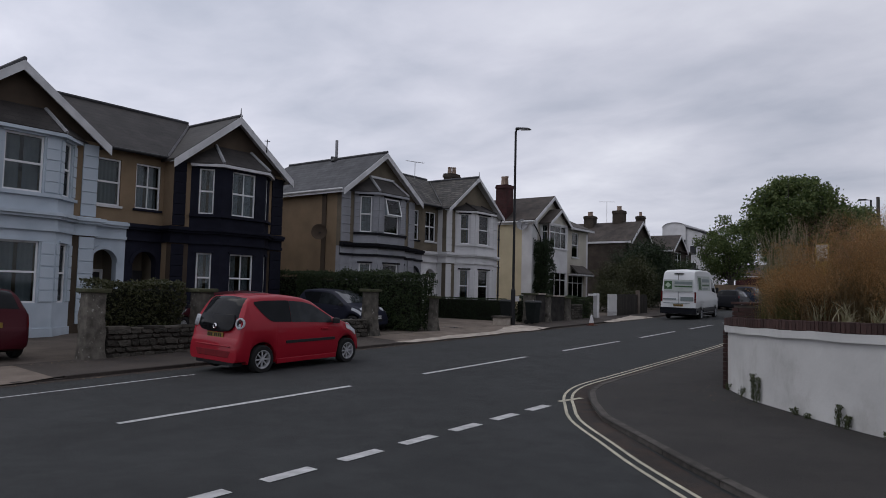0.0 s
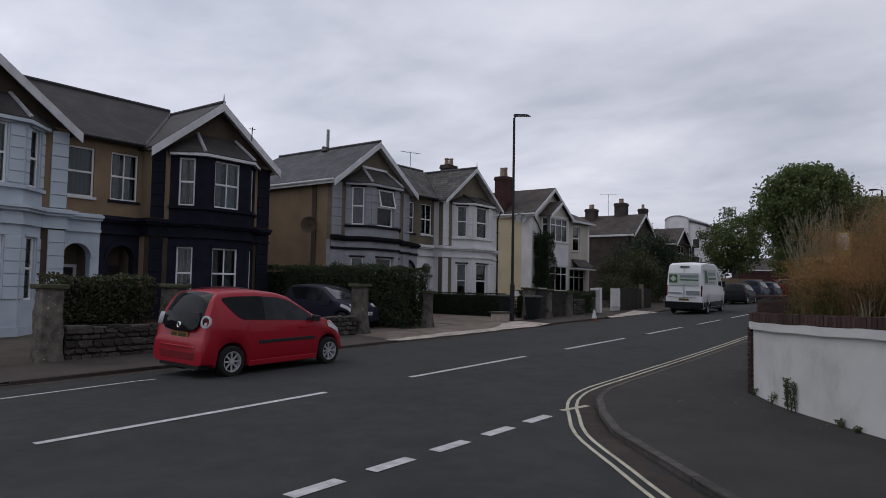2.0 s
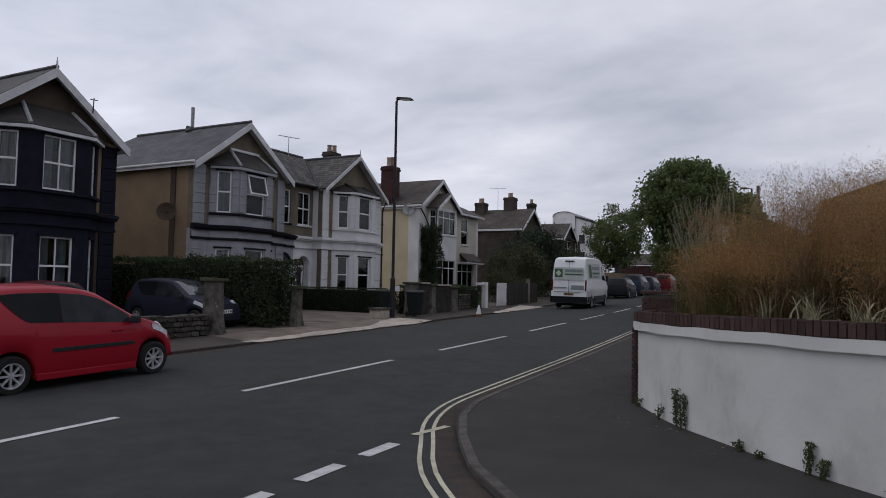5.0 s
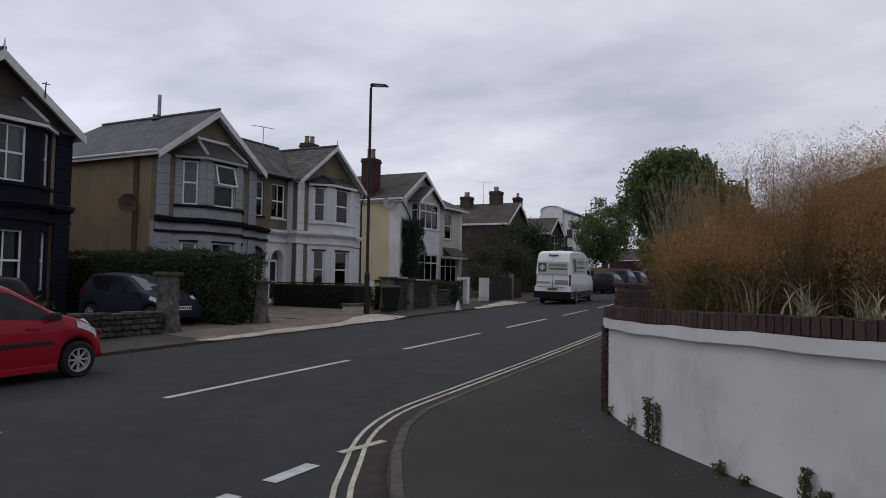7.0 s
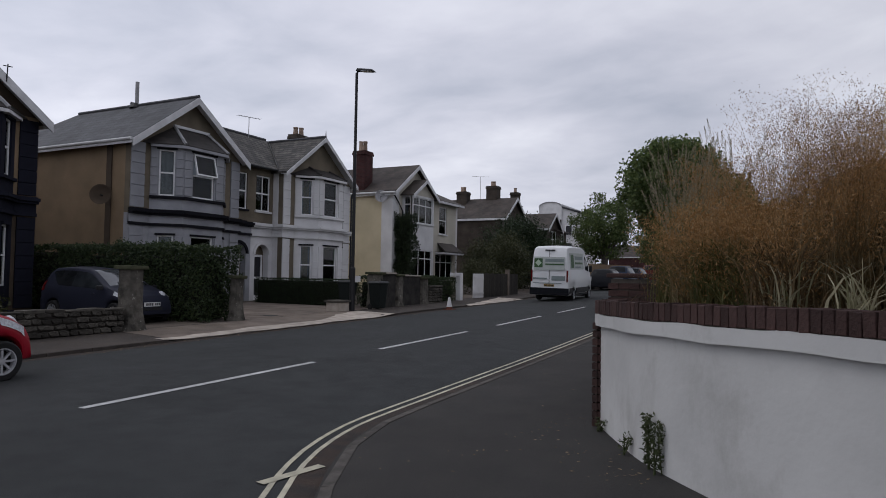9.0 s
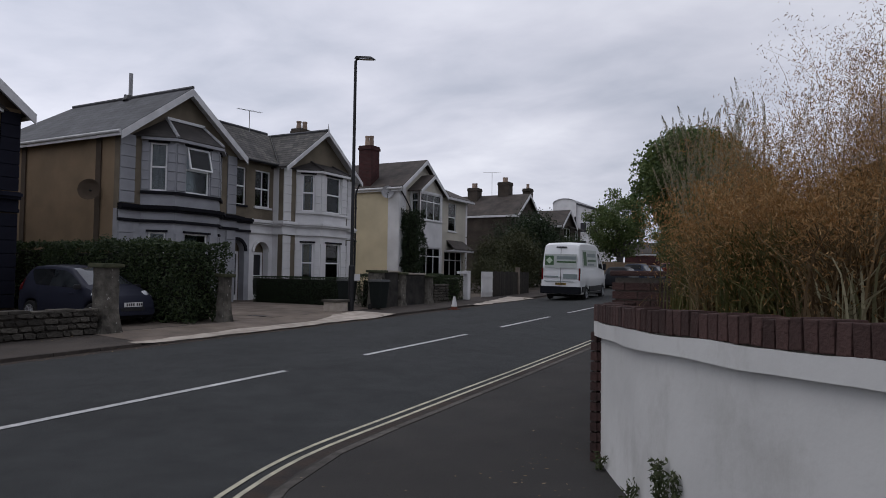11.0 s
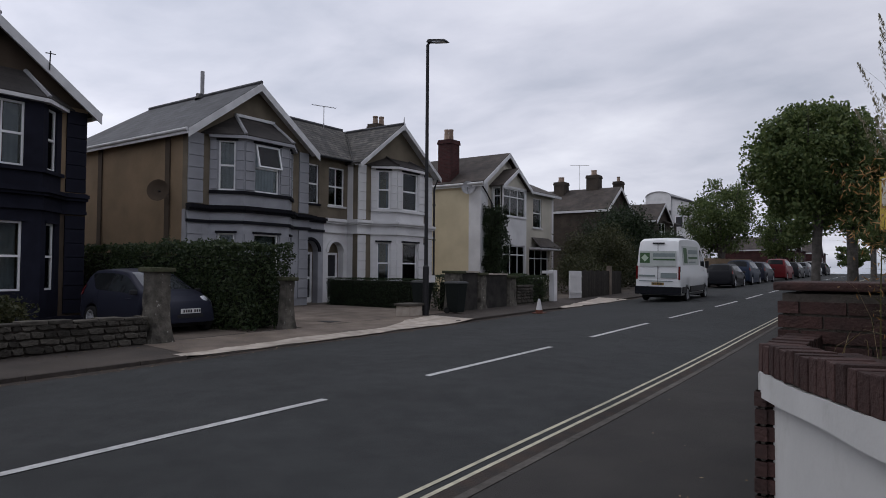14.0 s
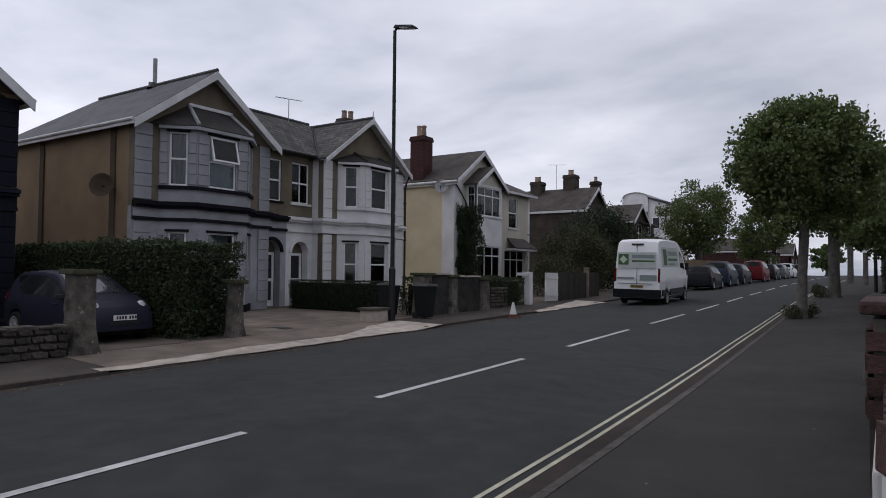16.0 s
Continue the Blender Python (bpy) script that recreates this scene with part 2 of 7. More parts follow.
stone_d = mat("dark_stone_core", (0.05, 0.045, 0.038), (0.035, 0.03, 0.026), 5, 0.95, 0.8, 25)
brick_red = mat("dark_red_brick", (0.062, 0.033, 0.029), (0.038, 0.024, 0.022), 7, 0.85, 0.5, 50, vary=0.3)
brick_far = course_mat("far_brick", (0.058, 0.044, 0.034), (0.045, 0.035, 0.028), (0.06, 0.054, 0.048), 0.225, 0.075, 0.01, 0.9, "z")
brick_chim = course_mat("chimney_brick", (0.062, 0.022, 0.022), (0.042, 0.016, 0.017), (0.05, 0.032, 0.03), 0.225, 0.075, 0.01, 0.9, "z")
mortar = mat("mortar", (0.12, 0.105, 0.09), (0.08, 0.07, 0.06), 9, 0.95, 0.5, 40)
pot_m = mat("clay_chimney_pot", (0.36, 0.27, 0.21), (0.26, 0.19, 0.15), 6, 0.85, 0.2, 40, vary=0.2)
rubber = mat("tyre_rubber", (0.012, 0.012, 0.012), (0.018, 0.018, 0.018), 20, 0.85)
alloy = mat("alloy_rim", (0.55, 0.55, 0.57), (0.42, 0.42, 0.44), 10, 0.35, metal=0.3)
plastic = mat("black_plastic", (0.018, 0.018, 0.02), (0.024, 0.024, 0.026), 12, 0.55)
under = mat("underbody", (0.008, 0.008, 0.008), (0.012, 0.012, 0.012), 8, 0.9)
chrome = mat("chrome", (0.7, 0.7, 0.72), (0.6, 0.6, 0.62), 8, 0.15, metal=1.0)
lampglass = mat("red_lamp_lens", (0.16, 0.012, 0.012), (0.08, 0.008, 0.008), 30, 0.15)
lampclear = mat("clear_lamp_lens", (0.55, 0.57, 0.6), (0.35, 0.36, 0.38), 30, 0.1)
plate_y = mat("yellow_number_plate", (0.26, 0.17, 0.04), (0.2, 0.13, 0.03), 20, 0.5)
plate_w = mat("white_number_plate", (0.7, 0.7, 0.7), (0.6, 0.6, 0.6), 20, 0.5)
glass = glass_mat("window_glass", clear=0.8)
carglass = glass_mat("tinted_car_glass", (0.5, 0.55, 0.56), 0.55)
bark = mat("tree_bark", (0.115, 0.105, 0.095), (0.068, 0.062, 0.056), 6, 0.95, 0.9, 18, big=0.25)
leaf_green = leaf_mat("broad_tree_leaf", (0.05, 0.08, 0.027), (0.09, 0.128, 0.042), (0.15, 0.18, 0.065), trans=0.4)
leaf_hedge = leaf_mat("hedge_leaf", (0.016, 0.029, 0.012), (0.03, 0.048, 0.018), (0.055, 0.074, 0.028))
leaf_trim = leaf_mat("clipped_hedge_leaf", (0.012, 0.024, 0.009), (0.018, 0.034, 0.012), (0.028, 0.045, 0.016))
leaf_ivy = leaf_mat("ivy_leaf", (0.012, 0.022, 0.010), (0.02, 0.034, 0.013), (0.032, 0.048, 0.018))
leaf_bush = leaf_mat("bush_leaf", (0.03, 0.036, 0.014), (0.045, 0.05, 0.02), (0.07, 0.07, 0.03))
# Near-black for the block inside hedges: shade between leaves put into its colour.
hedge_core = mat("shaded_hedge_twigs", (0.012, 0.014, 0.008), (0.008, 0.009, 0.006), 12, 0.95, 0.6, 30)
straw = leaf_mat("straw_grass", (0.11, 0.08, 0.04), (0.19, 0.135, 0.065), (0.32, 0.25, 0.15), 0.7, 0.3)
golden = leaf_mat("golden_oat_spikelet", (0.235, 0.122, 0.042), (0.345, 0.188, 0.07), (0.47, 0.31, 0.15), 0.7, 0.35)
rosy = leaf_mat("rosy_grass_haze", (0.18, 0.10, 0.065), (0.25, 0.15, 0.10), (0.36, 0.25, 0.18), 0.7, 0.35)
plume_m = leaf_mat("grey_green_plume", (0.18, 0.16, 0.10), (0.27, 0.24, 0.16), (0.40, 0.36, 0.26), 0.7, 0.35)
blade_g = leaf_mat("green_grass_blade", (0.07, 0.08, 0.025), (0.12, 0.12, 0.04), (0.19, 0.16, 0.07), 0.6, 0.3)
stem_g = leaf_mat("grey_green_stem", (0.10, 0.10, 0.055), (0.15, 0.145, 0.085), (0.22, 0.2, 0.13), 0.7, 0.3)
dry_leaf = leaf_mat("dry_brown_leaf", (0.08, 0.05, 0.025), (0.15, 0.10, 0.05), (0.26, 0.19, 0.10), 0.7, 0.3)
blade_v = leaf_mat("variegated_blade", (0.30, 0.275, 0.17), (0.42, 0.385, 0.26), (0.17, 0.17, 0.085), 0.5, 0.3)
weed_m = leaf_mat("weed_leaf", (0.035, 0.05, 0.018), (0.055, 0.07, 0.028), (0.08, 0.09, 0.04))


# ---- mesh helpers ----
class MB:
    """A list of points and faces that becomes one mesh."""

    def __init__(self):
        self.v, self.f = [], []

    def quad(self, *pts):
        i = len(self.v)
        self.v += [tuple(p) for p in pts]
        self.f.append(tuple(range(i, i + len(pts))))

    def box(self, x0, x1, y0, y1, z0, z1, m=None):
        i = len(self.v)
        p = [Vector((x, y, z)) for z in (z0, z1) for y in (y0, y1) for x in (x0, x1)]
        if m is not None:
            p = [m @ q for q in p]
        self.v += [tuple(q) for q in p]
        self.f += [tuple(i + k for k in q) for q in ((0, 2, 3, 1), (4, 5, 7, 6), (0, 1, 5, 4), (2, 6, 7, 3), (0, 4, 6, 2), (1, 3, 7, 5))]

    def hexa(self, lo, hi):
        """A solid between two loops of the same number of points."""
        n, i = len(lo), len(self.v)
        self.v += [tuple(p) for p in lo] + [tuple(p) for p in hi]
        self.f += [tuple(range(i + n - 1, i - 1, -1)), tuple(range(i + n, i + 2 * n))]
        self.f += [(i + k, i + (k + 1) % n, i + n + (k + 1) % n, i + n + k) for k in range(n)]

    def tube(self, pts, radii, n=8, cap=True):
        """A round tube along points."""
        i = len(self.v)
        pts = [Vector(p) for p in pts]
        if isinstance(radii, (int, float)):
            radii = [radii] * len(pts)
        for k, p in enumerate(pts):
            d = (pts[min(k + 1, len(pts) - 1)] - pts[max(k - 1, 0)]).normalized()
            a = d.orthogonal().normalized() if abs(d.z) > 0.95 else d.cross(Vector((0, 0, 1))).normalized()
            b = d.cross(a)
            for j in range(n):
                t = 2 * math.pi * j / n
                self.v.append(tuple(p + radii[k] * (math.cos(t) * a + math.sin(t) * b)))
        for k in range(len(pts) - 1):
            for j in range(n):
                self.f.append((i + k * n + j, i + k * n + (j + 1) % n, i + (k + 1) * n + (j + 1) % n, i + (k + 1) * n + j))
        if cap:
            self.f.append(tuple(i + j for j in range(n - 1, -1, -1)))
            self.f.append(tuple(i + (len(pts) - 1) * n + j for j in range(n)))

    def lathe(self, prof, m, n=24):
        """Turn a profile of (radius, height) round the z axis of m."""
        i = len(self.v)
        for r, h in prof:
            for j in range(n):
                t = 2 * math.pi * j / n
                self.v.append(tuple(m @ Vector((r * math.cos(t), r * math.sin(t), h))))
        for k in range(len(prof) - 1):
            for j in range(n):
                self.f.append((i + k * n + j, i + k * n + (j + 1) % n, i + (k + 1) * n + (j + 1) % n, i + (k + 1) * n + j))

    def mesh(self, name, material, smooth=None, fix=True, bevel=0.0):
        me = bpy.data.meshes.new(name)
        me.from_pydata(self.v, [], self.f)
        if fix or smooth is not None or bevel:
            bm = bmesh.new()
            bm.from_mesh(me)
            if fix:
                bmesh.ops.remove_doubles(bm, verts=bm.verts, dist=0.0004)
                bmesh.ops.recalc_face_normals(bm, faces=bm.faces)
            if bevel:
                bmesh.ops.bevel(bm, geom=[e for e in bm.edges if e.is_manifold and e.calc_face_angle(0) > 0.6], offset=bevel, segments=2, affect="EDGES", profile=0.6)
            if smooth is not None:
                for f in bm.faces:
                    f.smooth = True
                for e in bm.edges:
                    e.smooth = e.is_manifold and e.calc_face_angle(0) < radians(smooth)
            bm.to_mesh(me)
            bm.free()
        me.materials.append(material)
        return me


def part(name, mb, material, parent=None, label="", smooth=None, fix=True, bevel=0.0):
    ob = new(name, mb.mesh(name, material, smooth, fix, bevel) if isinstance(mb, MB) else mb)
    if parent is not None:
        ob.parent = parent
        if parent.type != "EMPTY" or parent.matrix_basis != Matrix():
            ob.matrix_parent_inverse = Matrix()
    if label:
        ob["label"] = label
    return ob


def thing(name, label, category, group="", kind="", at=None):
    ob = new(name)
    ob.empty_display_size = 0.2
    if at is not None:
        ob.matrix_basis = at
    return tagged(ob, label, category, group, kind)


def boxpart(name, b, material, parent, label="", bevel=0.0):
    mb = MB()
    mb.box(*b)
    return part(name, mb, material, parent, label, bevel=bevel)


# ---- lie of the land ----
CROWN = [(-60, -0.75), (-10, -0.34), (3, -0.2), (7.1, -0.154), (13.1, -0.06), (19.1, 0.015), (25.1, 0.10), (31.1, 0.175), (37.1, 0.265), (43.1, 0.40), (60, 0.74), (80, 1.08), (105, 1.36), (130, 1.44), (170, 1.2), (400, -9)]
MIDDLE = [(-60, -7.2), (-10, -7.45), (5, -7.49), (18, -7.49), (21, -7.6), (27, -7.72), (33, -7.88), (43, -8.1), (60, -8.2), (80, -8.0), (105, -7.6), (130, -7.2), (400, -7)]


def along(table, y):
    for (a, p), (b, q) in zip(table, table[1:]):
        if y <= b:
            return p + (q - p) * (y - a) / (b - a)
    return table[-1][1]


def crown(y):
    return sum(along(CROWN, y + d) for d in (-2, 0, 2)) / 3


def middle(y):
    return sum(along(MIDDLE, y + d) for d in (-3, 0, 3)) / 3


def step(a, b, t):
    t = min(1, max(0, (t - a) / (b - a)))
    return t * t * (3 - 2 * t)


def road_z(x, y):
    d = x - middle(y)
    if d < 0:
        return crown(y) + 0.028 * d
    z = crown(y) - 0.025 * min(d, 3.2)
    w = step(0, 3.3, d) * (1 - step(8.5, 13, y))
    return z * (1 - w) - 0.15 * w


LEFT_KERB = -5.1


def right_kerb(y):
    return 3.05 - 0.012 * min(25, max(0, y - 12))



def dip(y):
    """How far the kerb is dropped for a drive, 0 to 1."""
    return max(step(a, a + 1.0, y) * (1 - step(b - 1.0, b, y)) for a, b in ((-9, 5.0), (14.3, 24.3), (30.2, 38.0)))


def left_z(x, y):
    """The left footway and the gardens behind it."""
    xk = middle(y) + LEFT_KERB
    return -0.05 * dip(y) * max(0, 1 - max(0, xk - x) / 1.5) + crown(y) + 0.028 * LEFT_KERB + 0.07 + 0.025 * min(2.0, max(0, xk - x)) + 0.004 * max(0, xk - 2 - x)


# kerb line of the corner on the right, from the side road round to the main road
KERB = [(13.88, -9.12), (5.88, -1.72), (1.88, 2.16), (-1.05, 5.03), (-2.15, 6.21), (-3.05, 7.19), (-3.61, 8.12), (-3.95, 8.78), (-4.22, 9.52), (-4.39, 10.43), (-4.44, 12.0)]


def kerb_line():
    pts = []
    for k in range(len(KERB) - 1):
        p0, p1, p2, p3 = (Vector(KERB[min(max(j, 0), len(KERB) - 1)]) for j in (k - 1, k, k + 1, k + 2))
        n = max(2, int((p2 - p1).length / 0.3))
        for i in range(n):
            t = i / n
            pts.append(0.5 * (2 * p1 + (p2 - p0) * t + (2 * p0 - 5 * p1 + 4 * p2 - p3) * t * t + (3 * p1 - p0 - 3 * p2 + p3) * t ** 3))
    y = 12.0
    while y < 150:
        pts.append(Vector((middle(y) + right_kerb(y), y)))
        y += 0.6 if y < 40 else 3
    return pts


KP = kerb_line()


def right_z(x, y):
    d = min((Vector((x, y)) - p).length for p in KP[::3]) if y < 20 else x - middle(y) - right_kerb(y)
    k = min(KP, key=lambda p: (p.x - x) ** 2 + (p.y - y) ** 2)
    return road_z(k.x - 0.02, k.y) + 0.06 + 0.036 * min(d, 3)


def strip(mb, ys, cols, zf):
    """A sheet of quads: rows at ys, cols(y) gives the x values."""
    i, n = len(mb.v), None
    for y in ys:
        xs = cols(y)
        n = len(xs)
        mb.v += [(x, y, zf(x, y)) for x in xs]
    for a in range(len(ys) - 1):
        for b in range(n - 1):
            q = i + a * n + b
            mb.f.append((q, q + 1, q + n + 1, q + n))


def span(a, b, n):
    return [a + (b - a) * k / (n - 1) for k in range(n)]


YS = span(-60, 0, 21) + span(0.5, 30, 60) + span(31, 60, 30) + span(63, 165, 35) + span(180, 400, 12)
mb = MB()
strip(mb, YS, lambda y: span(middle(y) + LEFT_KERB, middle(y) + right_kerb(y) + 0.3, 36) + [middle(y) + right_kerb(y) + 0.3 + (0.45 if y < 12.6 else 0.001) * k for k in range(1, 60)], road_z)
tagged(part("road", mb, asphalt, smooth=60), "dark grey asphalt main road with a side road", "road", kind="structure")
mb = MB()
strip(mb, YS, lambda y: span(middle(y) + LEFT_KERB - 2.02, middle(y) + LEFT_KERB - 0.06, 8), left_z)
tagged(part("pavement_left", mb, asphalt_old, smooth=60), "worn brownish asphalt footway along the houses", "pavement", kind="structure")
mb = MB()
strip(mb, YS, lambda y: span(-60, middle(y) + LEFT_KERB - 2.02, 14), lambda x, y: left_z(x, y) - 0.012)
tagged(part("ground_left", mb, drive_m, smooth=60), "worn concrete drives and front gardens", "ground", kind="structure")
# footway on the right, inside the kerb line
mb = MB()
rows = []
for k, p in enumerate(KP):
    q = KP[min(k + 1, len(KP) - 1)] - KP[max(k - 1, 0)]
    nrm = Vector((q.y, -q.x)).normalized()
    w = 3.6
    rows.append([(p + nrm * w * s) for s in (0, 0.1, 0.3, 0.6, 1)])
for r in rows:
    base = road_z(r[0].x - 0.02, r[0].y) + 0.06
    mb.v += [(p.x, p.y, base + 0.036 * 3.6 * min(s, 0.84)) for p, s in zip(r, (0, 0.1, 0.3, 0.6, 1))]
for a in range(len(rows) - 1):
    for b in range(4):
        q = a * 5 + b
        mb.f.append((q, q + 1, q + 6, q + 5))
tagged(part("pavement_right", mb, asphalt_path, smooth=60), "dark asphalt footway curving round the corner", "pavement", kind="structure")
# the wide ground under and beyond everything
mb = MB()


def far_z(x, y):
    return min(crown(y) - 0.6, 0.9) - 0.0006 * max(0, abs(x) - 30)


GX = [-3000, -900, -300, -120, -60, -30, -16, 0, 16, 40, 120, 400, 1200, 3000]
GY = [-3000, -900, -300, -60, -20, 0, 20, 40, 60, 90, 130, 180, 260, 400, 900, 3000]
strip(mb, GY, lambda y: GX, lambda x, y: far_z(x, y) if abs(y) < 500 else -12)
tagged(part("ground", mb, field, smooth=60), "rough open ground reaching to the horizon", "ground", kind="structure")

# ---- road paint ----
def mark(name, pts, width, material, label, lift=0.006, zf=road_z, cut=0.5):
    """A painted band along a line in the plan."""
    mb = MB()
    fine = []
    for a, b in zip(pts, pts[1:]):
        a, b = Vector(a), Vector(b)
        n = max(1, int((b - a).length / cut))
        fine += [a.lerp(b, k / n) for k in range(n)]
    fine.append(Vector(pts[-1]))
    for k, p in enumerate(fine):
        d = fine[min(k + 1, len(fine) - 1)] - fine[max(k - 1, 0)]
        nrm = Vector((d.y, -d.x)).normalized() * width / 2
        for s in (-1, 1):
            q = p + nrm * s
            mb.v.append((q.x, q.y, zf(q.x, q.y) + lift))
        if k:
            i = 2 * k
            mb.f.append((i - 2, i - 1, i + 1, i))
    return tagged(part(name, mb, material, fix=False), label, "road marking", "road markings", "structure")


y = -8.9
while y < 120:
    mark("centre_line_dash", [(middle(y), y), (middle(y + 4), y + 4)], 0.11, line_white, "white painted centre line dash on asphalt")
    y += 6.0
for k in range(-14, 1):
    y0 = 7.16 + 0.915 * k
    mark("give_way_dash", [(-4.11, y0), (-4.11, y0 + 0.55)], 0.145, line_white, "white give-way dash across the side road")
mark("parking_line", [(-10.2, -14), (-11.04, 3.16), (-11.24, 6.29), (-11.19, 6.58)], 0.08, line_white, "thin white parking bay line on asphalt")


def offset_line(d, a, b, extra=0.1):
    out = []
    for k in range(a, b):
        q = KP[min(k + 1, len(KP) - 1)] - KP[max(k - 1, 0)]
        nrm = Vector((-q.y, q.x)).normalized()
        out.append(KP[k] + nrm * (d + extra * (1 - step(5.6, 8.2, KP[k].y))))
    return out


n_end = len([p for p in KP if p.y < 90])
for d in (0.248, 0.372):
    mark("yellow_line", offset_line(d, 12, n_end), 0.043, line_yellow, "faded pale yellow double line beside the kerb")
mark("yellow_line_tick", [(-4.13, 8.12), (-4.02, 8.70)], 0.09, line_yellow, "short pale yellow tick across the double line", lift=0.010)

gutter_dirt = mat("gutter_dirt", (0.050, 0.036, 0.029), (0.031, 0.028, 0.026), 5, 0.95, 0.8, 60, big=0.3)
mark("gutter_dirt_right", offset_line(0.09, 12, n_end), 0.3, gutter_dirt, "brown dirt and grit along the kerb", lift=0.003)
mark("gutter_dirt_left", [(middle(y) + LEFT_KERB + 0.12, y) for y in range(-8, 60)], 0.36, gutter_dirt, "brown dirt and grit along the kerb", lift=0.003)

# ---- kerbs ----
kerb_r = thing("kerb_right", "grey kerbstones round the corner footway", "kerb", kind="structure")
kerb_l = thing("kerb_left", "low worn grey kerbstones along the houses", "kerb", kind="structure")


def kerb_piece(parent, p, q, zf, width=0.12, drop=0.0, material=kerbstone):
    d = (q - p).normalized()
    nrm = Vector((d.y, -d.x)) * width
    g = d * 0.006
    a, b = p + g, q - g
    za, zb = zf(a), zf(b)
    mb = MB()
    mb.hexa([(a.x, a.y, za - 0.25), (a.x + nrm.x, a.y + nrm.y, za - 0.25), (b.x + nrm.x, b.y + nrm.y, zb - 0.25), (b.x, b.y, zb - 0.25)],
            [(a.x + nrm.x * .12, a.y + nrm.y * .12, za + 0.106 - drop), (a.x + nrm.x, a.y + nrm.y, za + 0.112 - drop), (b.x + nrm.x, b.y + nrm.y, zb + 0.112 - drop), (b.x + nrm.x * .12, b.y + nrm.y * .12, zb + 0.106 - drop)])
    part("kerbstone", mb, material, parent, fix=False)


last = KP[0]
for p in KP[1:]:
    if (p - last).length >= 0.85 and p.y < 70:
        kerb_piece(kerb_r, last, p, lambda s: road_z(s.x - 0.02, s.y), 0.1, 0.042, kerb_worn)
        last = p
y = -6.0
while y < 62:
    drop = 0.04 + 0.05 * dip(y + 0.45)
    kerb_piece(kerb_l, Vector((middle(y + 0.9) + LEFT_KERB, y + 0.9)), Vector((middle(y) + LEFT_KERB, y)), lambda s: road_z(s.x, s.y), 0.13, drop)
    y += 0.9

# pale concrete crossings over the left footway
def slab(name, pts, material, label, lift):
    """A thin cast patch on the left footway, cut into small quads along y."""
    mb = MB()
    ys = span(min(p[1] for p in pts), max(p[1] for p in pts), 24)
    lo = sorted((p[1], p[0]) for p in pts if p[2] == 0)
    hi = sorted((p[1], p[0]) for p in pts if p[2] == 1)
    for y in ys:
        a, b = along([(q[0], q[1]) for q in lo], y), along([(q[0], q[1]) for q in hi], y)
        for k in range(5):
            x = a + (b - a) * k / 4 + 0.11 * noise.noise((k * 3.1, y * 1.9, 0.5))
            mb.v.append((x, y, left_z(x, y) + lift))
    for a in range(len(ys) - 1):
        for b in range(4):
            q = a * 5 + b
            mb.f.append((q, q + 1, q + 6, q + 5))
    return tagged(part(name, mb, material, smooth=60), label, "pavement", kind="structure")


slab("crossing_apron", [(-12.66, 14.9, 0), (-12.66, 24.0, 0), (-14.5, 15.4, 1), (-14.5, 23.6, 1)], concrete, "worn beige concrete drive crossing over the footway", 0.006)
slab("front_drive", [(-14.5, 19.2, 0), (-14.5, 25.8, 0), (-20.2, 19.4, 1), (-20.6, 25.8, 1)], concrete, "worn beige concrete front drive", 0.006)
slab("crossing_edge", [(-12.66, 14.6, 0), (-12.70, 19, 0), (-12.68, 24.3, 0), (-12.95, 14.6, 1), (-13.25, 18, 1), (-13.2, 21, 1), (-13.9, 22.6, 1), (-14.2, 24.2, 1)], concrete_pale, "pale freshly laid concrete strip at the drive crossing", 0.012)
slab("crossing_edge", [(-12.85, 30.5, 0), (-12.85, 37.6, 0), (-13.1, 30.5, 1), (-13.6, 34, 1), (-14.2, 37.6, 1)], concrete_pale, "pale concrete strip at a drive crossing", 0.012)
slab("crossing_apron", [(-12.62, -8, 0), (-12.6, 4.6, 0), (-14.4, -8, 1), (-14.4, 4.2, 1)], concrete, "worn beige concrete drive crossing over the footway", 0.006)


# ---- building helpers ----
def wall_panel(mb, O, U, N, w, h, thick, holes=(), top=None):
    """A wall seen from N: O its lower start, U along it; holes (u0, u1, v0, v1) go through."""
    O, U, N, Z = Vector(O), Vector(U), Vector(N), Vector((0, 0, 1))
    us = sorted({0, w, *[a for q in holes for a in q[:2]]})
    vs = sorted({0, h, *[a for q in holes for a in q[2:]]})

    def P(u, v, d):
        return O + U * u + Z * v - N * d

    def solid(i, j):
        if not (0 <= i < len(us) - 1 and 0 <= j < len(vs) - 1):
            return False
        u, v = (us[i] + us[i + 1]) / 2, (vs[j] + vs[j + 1]) / 2
        return not any(q[0] < u < q[1] and q[2] < v < q[3] for q in holes)

    for i in range(len(us) - 1):
        for j in range(len(vs) - 1):
            if not solid(i, j):
                continue
            a, b, c, d = us[i], us[i + 1], vs[j], vs[j + 1]
            mb.quad(P(a, c, 0), P(b, c, 0), P(b, d, 0), P(a, d, 0))
            mb.quad(P(a, c, thick), P(a, d, thick), P(b, d, thick), P(b, c, thick))
            if not solid(i - 1, j):
                mb.quad(P(a, c, 0), P(a, d, 0), P(a, d, thick), P(a, c, thick))
            if not solid(i + 1, j):
                mb.quad(P(b, c, 0), P(b, c, thick), P(b, d, thick), P(b, d, 0))
            if not solid(i, j - 1):
                mb.quad(P(a, c, 0), P(a, c, thick), P(b, c, thick), P(b, c, 0))
            if not solid(i, j + 1):
                mb.quad(P(a, d, 0), P(b, d, 0), P(b, d, thick), P(a, d, thick))


